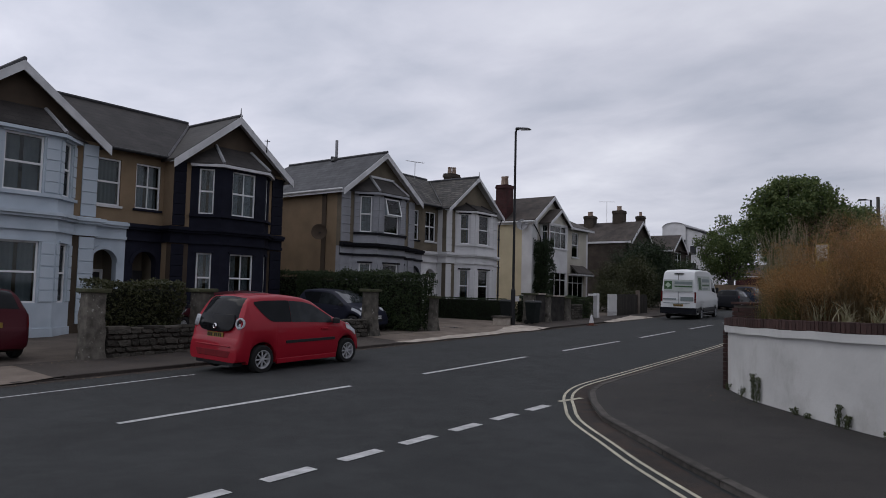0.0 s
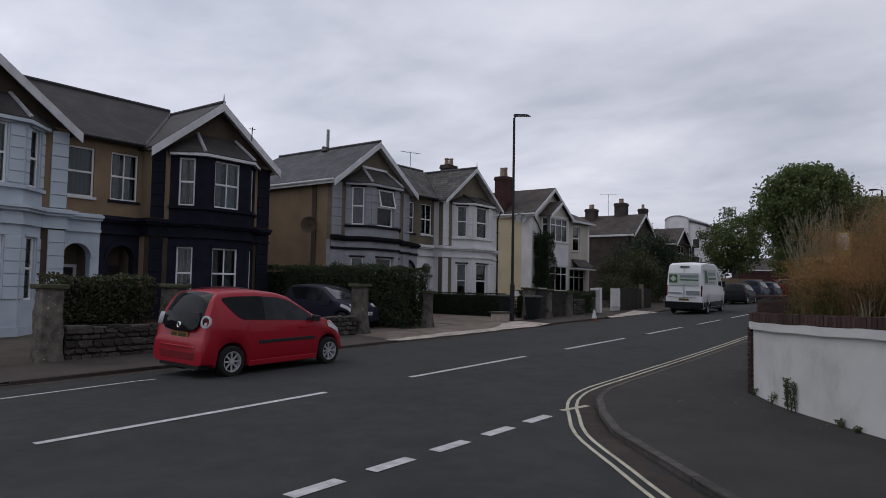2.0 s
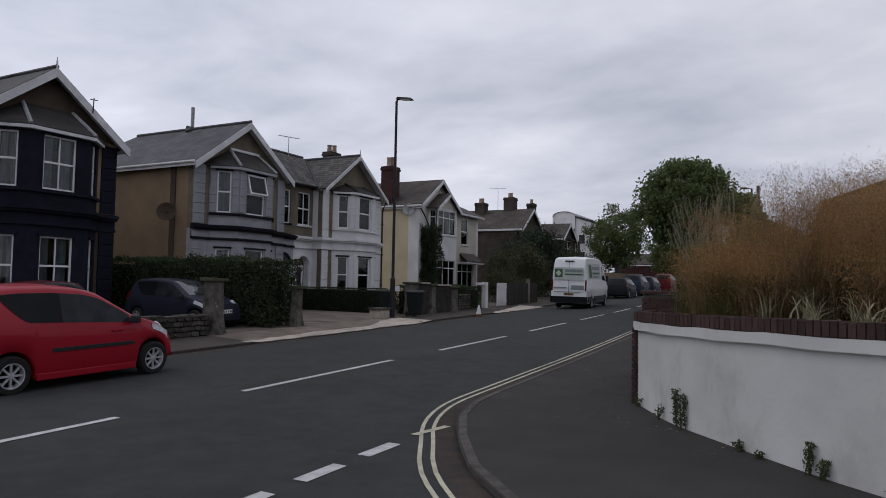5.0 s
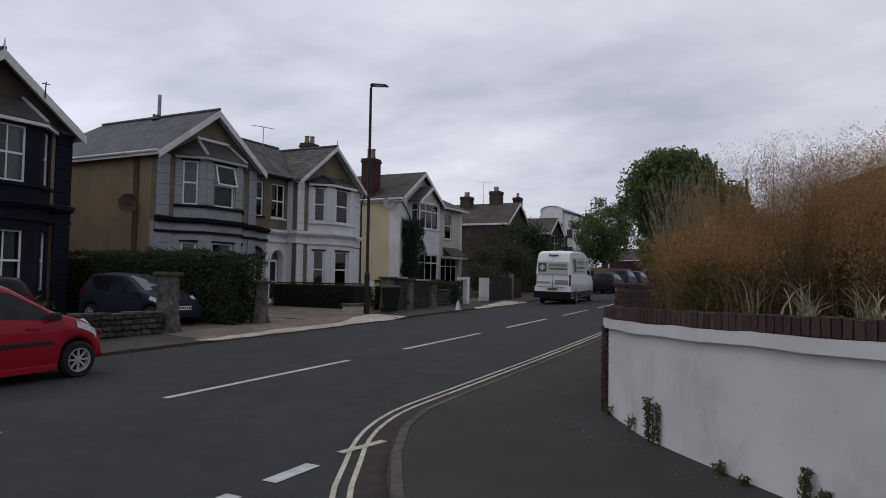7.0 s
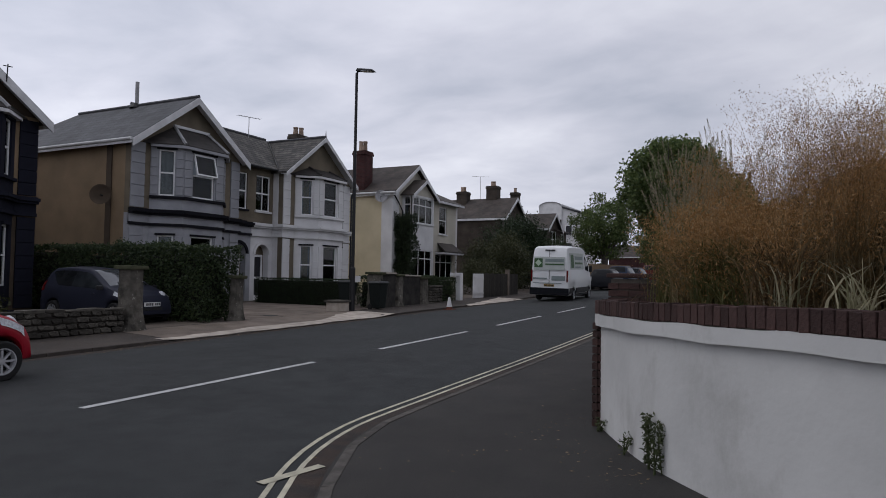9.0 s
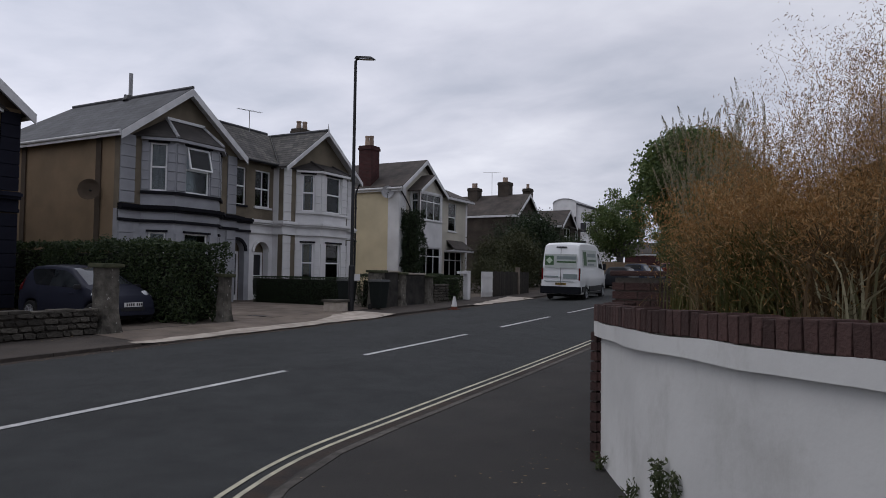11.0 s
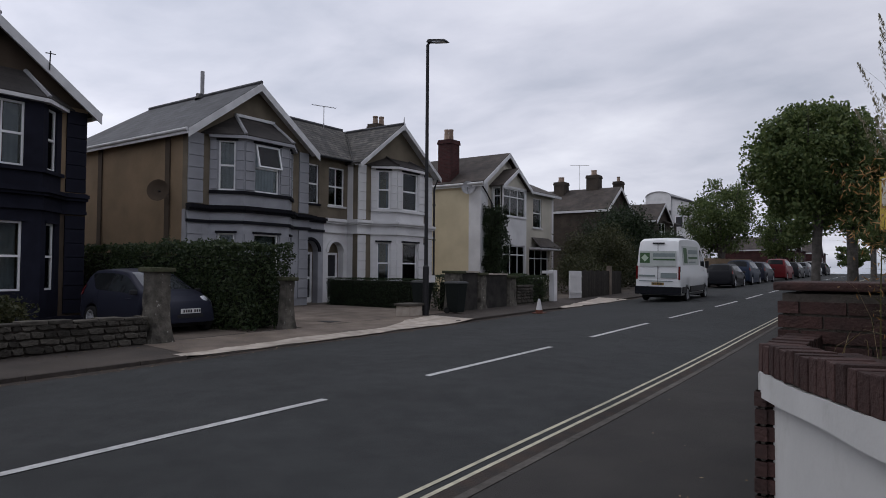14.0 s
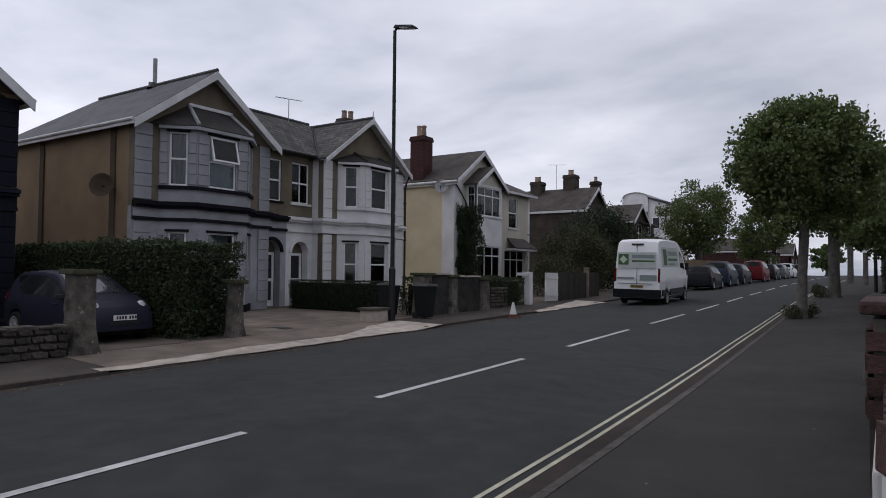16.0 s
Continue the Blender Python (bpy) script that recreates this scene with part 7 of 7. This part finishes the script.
def stained_white():
    """White masonry paint with drips, scuffs and dirt of their own shape."""
    m = mat("scuffed_white_wall_paint", (0.53, 0.527, 0.515), (0.45, 0.447, 0.438), 1.4, .82, .12, 18, big=.07)
    n, l = m.node_tree.nodes, m.node_tree.links
    b = n["Principled BSDF"]
    src = b.inputs["Base Color"].links[0].from_socket
    tc = n.new("ShaderNodeTexCoord")
    t = n.new("ShaderNodeTexNoise")
    t.inputs["Scale"].default_value, t.inputs["Detail"].default_value, t.inputs["Roughness"].default_value = 2.0, 10.0, .7
    mp = n.new("ShaderNodeMapping")
    mp.inputs["Scale"].default_value = (1, 1, .55)
    l.new(tc.outputs["Object"], mp.inputs[0])
    l.new(mp.outputs[0], t.inputs["Vector"])
    r = n.new("ShaderNodeMapRange")
    r.inputs[1].default_value, r.inputs[2].default_value, r.inputs[3].default_value, r.inputs[4].default_value = .52, .8, 0, .6
    l.new(t.outputs["Fac"], r.inputs[0])
    mx = n.new("ShaderNodeMix")
    mx.data_type = "RGBA"
    mx.inputs["B"].default_value = (0.24, 0.225, 0.20, 1)
    l.new(r.outputs[0], mx.inputs["Factor"])
    l.new(src, mx.inputs["A"])
    l.new(mx.outputs["Result"], b.inputs["Base Color"])
    return m


wall_white = stained_white()
corner = thing("corner_wall", "curved white rendered garden wall topped with dark brick", "garden wall")
mb = MB()
shell(mb, -.22, 0, -.35, .925, 0)
part("rendered_wall", mb, wall_white, corner, smooth=35)
mb = MB()
shell(mb, -.24, .05, .915, 1.02, .012, 2.0)
part("white_coping", mb, wall_white, corner, "white painted projecting coping", smooth=35)
mb = MB()
shell(mb, -.2, .028, 1.0, 1.10, 0)
part("brick_bed", mb, mortar, corner)
# soldier bricks along the top, one by one
bme = []
for k in range(6):
    r = random.Random(90 + k)
    b_ = MB()
    b_.box(-.033, .033, -.11, .052, 0, .125 + r.uniform(-.006, .006))
    me = b_.mesh("brick", brick_red, bevel=.006)
    for v in me.vertices:
        v.co += Vector([noise.noise((v.co.x * 22 + k, v.co.y * 22, v.co.z * 22 + i * 9)) for i in range(3)]) * .004
    bme.append(me)
acc, kk, dist = 0.0, 0, 0.0
for k in range(len(WP) - 1):
    seg = (WP[k + 1] - WP[k]).length
    while acc <= dist + seg:
        f = (acc - dist) / seg
        p, nn = WP[k].lerp(WP[k + 1], f), WN[k].lerp(WN[k + 1], f).normalized()
        q = new("brick", bme[kk % 6])
        q.parent = corner
        ang = math.atan2(nn.y, nn.x) - math.pi / 2
        rr = random.Random(kk)
        q.matrix_basis = pose(p.x, p.y, 1.024 + RISE * (p - WP[0]).length + rr.uniform(-.003, .004), rr.uniform(-1, 1), rr.uniform(-1, 1), math.degrees(ang) + rr.uniform(-1.5, 1.5))
        kk += 1
        acc += .0745
    dist += seg
# inner row of bricks, flat
mb = MB()
shell(mb, -.34, -.115, 1.0, 1.115, .01, 7)
part("inner_brick_row", mb, brick_red, corner)

# brick end and road-side wall
road_wall = thing("roadside_brick_wall", "dark weathered brick garden wall along the footway", "garden wall")
x0_, y0_ = -2.43, 10.66


def brick_block(parent, x0, x1, y0, y1, z0, z1, seed, bl=.215, bh=.065, j=.01):
    """Bricks round the four sides of a block."""
    boxpart("mortar_core", (x0 + .02, x1 - .02, y0 + .02, y1 - .02, z0, z1 - .01), mortar, parent)
    r = random.Random(seed)
    z, row = z0, 0
    sides = (((x0, y0), (1, 0), x1 - x0, (0, 1)), ((x0, y1), (0, -1), y1 - y0, (1, 0)))
    while z + bh <= z1 + .02:
        for (ox, oy), d, ln, inn in sides:
            u = -(bl / 2 if row % 2 else 0)
            while u < ln - .02:
                a, b = max(0, u), min(ln, u + bl)
                if b - a > .03:
                    e = r.uniform(-.004, .006)
                    p0 = Vector((ox + d[0] * a - inn[0] * e, oy + d[1] * a - inn[1] * e))
                    p1 = Vector((ox + d[0] * (b - j) + inn[0] * .1, oy + d[1] * (b - j) + inn[1] * .1))
                    mb = MB()
                    mb.box(min(p0.x, p1.x), max(p0.x, p1.x), min(p0.y, p1.y), max(p0.y, p1.y), z + .002, z + bh - .002)
                    part("brick", mb, brick_red, parent, fix=False)
                u += bl
        z += bh + j
        row += 1


brick_block(road_wall, -2.388, -2.33, 10.66, 12.2, -.1, .92, 3)
boxpart("wall_core", (-2.42, -2.1, 12.2, 19.5, -.2, 1.02), brick_far, road_wall)
boxpart("wall_core", (-2.338, -2.12, 10.95, 12.2, -.1, 1.0), mortar, road_wall)
boxpart("coping", (-2.44, -2.06, 12.2, 19.5, 1.02, 1.1), stone, road_wall, bevel=.015)
boxpart("coping", (-2.385, -2.1, 10.72, 11.35, .925, 1.018), wall_white, road_wall, bevel=.01)
for k in range(9):
    b_ = new("brick", bme[k % 6])
    b_.parent = road_wall
    b_.matrix_basis = pose(-2.31, 10.72 + k * .076, 1.022, 0, 0, 90)
pier = thing("brick_pier", "dark brick pier with stone cap above the wall", "pier")
brick_block(pier, -2.41, -1.62, 11.4, 12.1, 1.02, 1.36, 8)
boxpart("cap", (-2.43, -1.6, 11.38, 12.12, 1.365, 1.41), brick_red, pier, bevel=.012)
pier2 = thing("brick_pier", "dark brick gate pier with pale cap beyond the bed", "pier")
brick_block(pier2, -2.5, -2.0, 19.6, 20.1, .05, 1.15, 9)
boxpart("cap", (-2.56, -1.94, 19.54, 20.16, 1.16, 1.23), stone_d, pier2, bevel=.02)
# sign board seen beyond the bed
sg_ = thing("sign_board", "tall white board with yellow border on a post", "sign")
boxpart("post", (-2.2, -2.12, 21.055, 21.13, .1, 3.0), blackmetal, sg_)
sign_y = mat("sign_yellow", (0.5, 0.36, 0.07), (0.45, 0.32, 0.06), 5, .5)
boxpart("board", (-2.34, -2.0, 21.0, 21.05, 2.2, 3.1), sign_y, sg_)
boxpart("face", (-2.31, -2.03, 20.99, 20.999, 2.6, 3.07), cream2, sg_)
pl = thing("utility_pole", "slim wooden pole with small white notice", "pole")
mb = MB()
mb.tube([(-3.55, 62, .8), (-3.55, 62, 7)], [.14, .1], 10)
part("pole", mb, bark, pl)
boxpart("notice", (-3.75, -3.4, 61.83, 61.86, 3.0, 3.5), whitep, pl)
for yy_, xx_, top_, side_ in ((50, -2.86, 7.95, -1), (88, -14.6, left_z(-14.6, 88) + 7.7, 1)):
    lp2 = thing("far_street_lamp", "slim dark lamp post far up the road", "street lamp")
    zz_ = left_z(-14.6, yy_) if yy_ == 88 else right_z(-2.86, 50) - .1
    mb = MB()
    mb.tube([(xx_, yy_, zz_), (xx_, yy_, top_), (xx_ + side_ * .3, yy_, top_ + .04)], [.09, .06, .045], 8)
    part("pole", mb, blackmetal, lp2)
    mb = MB()
    mb.box(min(xx_ + side_ * .25, xx_ + side_ * .7), max(xx_ + side_ * .25, xx_ + side_ * .7), yy_ - .12, yy_ + .12, top_, top_ + .1)
    part("lantern", mb, blackmetal, lp2, bevel=.02)
pl = thing("utility_pole", "tall dark wooden pole behind a hedge", "pole")
mb = MB()
mb.tube([(-2.5, 50.6, .4), (-2.5, 50.6, 8.2)], [.13, .1], 10)
part("pole", mb, bark, pl)

# bungalow behind the planted corner
bw = thing("bungalow", "low rendered house with a brown tiled hipped roof", "house")
bx0, bx1, by0, by1, be, br = .55, 9.5, 25.3, 34.0, 4.05, 6.0
brown_tile = course_mat("brown_roof_tile", (0.10, 0.062, 0.036), (0.075, 0.048, 0.03), (0.045, 0.032, 0.024), 0.3, 0.12, 0.012, 0.85, "y")
boxpart("front_wall", (bx0, bx1, by0, by0 + .25, .1, be), tan, bw)
boxpart("back_wall", (bx0, bx1, by1 - .25, by1, .1, be), tan, bw)
boxpart("side_wall", (bx0, bx0 + .25, by0 + .252, by1 - .252, .1, be), tan, bw)
boxpart("side_wall", (bx1 - .25, bx1, by0 + .252, by1 - .252, .1, be), tan, bw)
c0, c1, c2, c3 = (bx0 - .3, by0 - .3, be), (bx1 + .3, by0 - .3, be), (bx1 + .3, by1 + .3, be), (bx0 - .3, by1 + .3, be)
r0_, r1_ = (bx0 + 3.9, (by0 + by1) / 2, br), (bx1 - 3.9, (by0 + by1) / 2, br)
for q in ((c0, c1, r1_, r0_), (c2, c3, r0_, r1_), (c3, c0, r0_), (c1, c2, r1_)):
    mb = MB()
    roof_slab(mb, q, .1)
    part("roof_slope", mb, brown_tile, bw)
mb = MB()
mb.tube([c0, r0_, r1_, c1], .07, 8)
part("ridge_tiles", mb, slate_brown, bw)

# soil in the bed
mb = MB()
inner = [p - n * .2 for p, n in zip(WP, WN)]
for k, p in enumerate(inner):
    for s in span(0, 1, 9):
        q = p.lerp(Vector((p.x * .4 + 3.2 * k / len(inner) * 4, 14.5)), s)
        mb.v.append((q.x, q.y, 1.06 + .05 * noise.noise((q.x * 2, q.y * 2, 0))))
    if k:
        for j in range(8):
            q = (k - 1) * 9 + j
            mb.f.append((q, q + 1, q + 10, q + 9))
tagged(part("garden_bed", mb, earth, smooth=60), "dark soil of a raised corner garden bed", "ground", kind="structure")


# ---- grasses in the bed ----
def ribbons(mb, roots, tips, width, r, bend=.35, seg=4):
    """Thin arching blades from roots to tips."""
    for a, b in zip(roots, tips):
        a, b = Vector(a), Vector(b)
        d = b - a
        side = Vector((r.normal(), r.normal(), 0))
        side = side.normalized() if side.length > 0 else Vector((1, 0, 0))
        ctrl = a + Vector((d.x * (1 - bend) * .3, d.y * (1 - bend) * .3, d.z * (.75 + bend * .4)))
        i = len(mb.v)
        w = width * r.uniform(.6, 1.3)
        for k in range(seg + 1):
            t = k / seg
            p = a * (1 - t) ** 2 + ctrl * 2 * t * (1 - t) + b * t * t
            ww = side * w * .5 * (1 - .85 * t)
            mb.v += [tuple(p - ww), tuple(p + ww)]
            if k:
                q = i + 2 * k
                mb.f.append((q - 2, q - 1, q + 1, q))


def clump(name, label, x, y, z, nblade, bh, nstem, sh, spread, lean, blade_m, stem_m, spike_m, seed, spikes=0, spike_len=.02, spike_zone=.45, plume=False, bw=.008, wisp=.05):
    r = np.random.default_rng(seed)
    t = thing(name, label, "ornamental grass", "grasses in the corner bed")
    if nblade:
        mb = MB()
        a = r.uniform(0, 6.283, nblade)
        f = r.uniform(.3, 1, nblade)
        roots = [(x + r.normal(0, .12) * spread * 1.5, y + r.normal(0, .12) * spread * 1.5, z) for _ in range(nblade)]
        tips = [(x + spread * 1.1 * f[k] * math.cos(a[k]) + lean[0] * .4, y + spread * 1.1 * f[k] * math.sin(a[k]) + lean[1] * .4, z + bh * r.uniform(.25, 1.0)) for k in range(nblade)]
        ribbons(mb, roots, tips, bw, r, .8)
        part("blade_tuft", mb, blade_m, t, fix=False)
    tipl = []
    if nstem:
        mb = MB()
        roots, tips = [], []
        for k in range(nstem):
            aa, ff = r.uniform(0, 6.283), r.uniform(0, 1) ** .6
            roots.append((x + r.normal(0, .1) * spread, y + r.normal(0, .1) * spread, z))
            tips.append((x + spread * ff * math.cos(aa) + lean[0], y + spread * ff * math.sin(aa) + lean[1], z + sh * r.uniform(.62, 1.05)))
        ribbons(mb, roots, tips, .005, r, .25, 5)
        part("stems", mb, stem_m, t, fix=False)
        tipl = list(zip(roots, tips))
    if spikes and tipl:
        per = spikes // len(tipl)
        pts = []
        for a, b in tipl:
            a, b = np.array(a), np.array(b)
            u = 1 - spike_zone * r.uniform(0, 1, per) ** 1.3
            base_ = a + (b - a) * u[:, None]
            base_[:, 2] = a[2] + (b[2] - a[2]) * (u * 1.45 - .45 * u * u)
            amp = wisp * (.35 + (1 - u) / spike_zone) if not plume else wisp * np.minimum(1, (1 - u) / spike_zone * 2.5 + .25)
            pts.append(base_ + r.normal(0, 1, (per, 3)) * amp[:, None] * np.array([1, 1, .8]))
        p = np.vstack(pts)
        part("spikelets", leaf_mesh("spikelets", p, spike_len, spike_m, r, .2, droop=3.0 if plume else .9), None, t)
    return t


G = 1.07
stipas = [(-.95, 10.3, 1.35), (-.35, 9.75, 1.5), (.35, 9.2, 1.55), (-.2, 10.7, 1.8), (.55, 10.2, 1.85), (1.2, 9.6, 1.75), (1.1, 8.6, 1.6), (1.9, 9.0, 1.8), (2.0, 7.7, 1.6), (.3, 11.4, 1.9), (1.5, 10.7, 1.9), (2.9, 8.2, 1.8)]
for k, (gx, gy, gh_) in enumerate(stipas):
    clump("golden_oat_grass", "big golden brown oat grass clump with hazy seed heads", gx, gy, G, 520, .75, 150, gh_ * .93, .62, (-.08, -.1), straw if k % 2 else blade_g, straw, golden, 60 + k, 20000, .021, .66, wisp=.08)
for k, (gx, gy, gh_) in enumerate([(-.85, 10.0, 1.95), (-.55, 9.6, 1.85), (-.3, 10.2, 1.95), (.6, 9.5, 1.95), (1.4, 9.1, 2.0), (.1, 11.0, 2.05), (1.2, 10.2, 2.1), (2.2, 8.6, 2.0)]):
    clump("hazy_oat_grass", "tall airy grass with rosy straw seed haze", gx, gy, G, 0, 0, 60, gh_ * .86, .7, (.05, -.05), straw, straw, rosy, 90 + k, 3000, .018, .32, wisp=.08)
for k, (gx, gy, gh_) in enumerate([(-1.5, 10.4, 1.1), (-1.72, 11.0, 1.5), (-1.58, 11.2, 1.6), (-1.42, 10.8, 1.4), (-1.25, 11.45, 1.75)]):
    clump("feather_grass", "tall upright grass with grey-green feathery plumes", gx, gy, G, 320, 1.0, 40, gh_, .36, (0, 0), blade_g, stem_g, plume_m, 110 + k, 7200, .015, .3, True, bw=.009, wisp=.0065)
for k, (gx, gy) in enumerate([(-1.1, 10.1), (-1.2, 9.75), (-.8, 9.3), (-1.4, 10.2), (-1.0, 9.55), (.15, 9.0), (.9, 8.4), (-1.58, 10.88), (-1.35, 11.2)]):
    clump("dry_leafy_grass", "dry tangled brown leafy grass behind the coping", gx, gy, G, 620, .6, 60, .85, .48, (-.05, -.05), (straw, blade_g, dry_leaf)[k % 3], straw, golden, 130 + k, 4200, .028, .8, wisp=.1, bw=.014)
clump("dead_blades", "long dead straw blades arching over the brick pier", -1.9, 10.98, G, 10, .42, 0, 0, .6, (-.3, .1), straw, straw, straw, 145, bw=.008)
for k, (gx, gy) in enumerate([(-.78, 9.15), (-.42, 8.8), (-.05, 8.42), (.3, 8.1), (.85, 7.65)]):
    clump("variegated_iris", "spiky clump of cream striped leaves at the wall top", gx, gy, G, 50, .44, 0, 0, .32, (0, 0), blade_v, straw, straw, 150 + k, bw=.018)


for k, (gx, gy, gr, gh_) in enumerate([(-.3, 11.9, .8, 1.2), (.6, 11.2, .8, 1.3), (1.5, 10.2, .9, 1.4), (2.3, 9.2, .9, 1.4), (.1, 10.2, .5, .7), (.8, 9.3, .5, .7), (1.5, 8.4, .5, .7)]):
    bush("bed_shrub", gx, gy, G - .03, gr, gr, gh_, 5500, .075, leaf_bush, "dark brownish shrub among the tall grasses", 170 + k, "shrub")


# weeds at the foot of the white wall
def weed(x, y, h, n, seed, label, material=weed_m):
    r = np.random.default_rng(seed)
    z = right_z(x, y)
    t = thing("wall_weed", label, "weed", "weeds at the wall foot")
    mb, pts = MB(), []
    for k in range(3):
        tx, ty = x + r.normal(0, .035), y + r.normal(0, .035)
        mb.tube([(x + r.normal(0, .015), y + r.normal(0, .015), z - .02), ((x + tx) / 2, (y + ty) / 2, z + h * .5), (tx, ty, z + h * r.uniform(.8, 1.05))], [.006, .005, .002], 5)
        u = r.uniform(.1, 1, n // 3)
        pts.append(np.stack([x + (tx - x) * u + r.normal(0, .018, n // 3), y + (ty - y) * u + r.normal(0, .018, n // 3), z + h * u], 1))
    part("stems", mb, weed_m, t)
    part("leaves", leaf_mesh("leaves", np.vstack(pts), .04, material, r, .35), None, t)


def at_wall(x, y, d=.05):
    """The spot at the wall's foot nearest to a place in the plan."""
    k = min(range(len(WP)), key=lambda i: (WP[i].x - x) ** 2 + (WP[i].y - y) ** 2)
    p = WP[k] + WN[k] * d
    return p.x, p.y


for x_, y_, h, n, sd_ in ((-2.28, 10.5, .12, 60, 1), (-1.84, 9.75, .16, 60, 2), (-1.65, 9.32, .4, 260, 3), (-1.57, 9.23, .36, 220, 4), (-0.96, 8.55, .08, 70, 5), (-0.86, 8.45, .06, 50, 9), (-0.51, 8.02, .26, 170, 6), (-0.44, 7.95, .15, 120, 7), (-0.06, 7.57, .08, 60, 8), (0.39, 7.17, .1, 80, 10)):
    weed(*at_wall(x_, y_), h, n, 200 + sd_, "green weed growing at the foot of a white wall")


# ---- every thing's empty stands at its base ----
bpy.context.view_layer.update()
for ob in list(scene.objects):
    if ob.type == "EMPTY" and ob.parent is None and ob.matrix_basis == Matrix() and ob.children:
        pts = [c_.matrix_world @ Vector(b) for c_ in ob.children_recursive if c_.type == "MESH" for b in c_.bound_box]
        if pts:
            lo = [min(p[i] for p in pts) for i in range(3)]
            hi = [max(p[i] for p in pts) for i in range(3)]
            o = Vector(((lo[0] + hi[0]) / 2, (lo[1] + hi[1]) / 2, lo[2]))
            ob.location = o
            for c_ in ob.children:
                c_.matrix_parent_inverse = Matrix.Translation(-o)
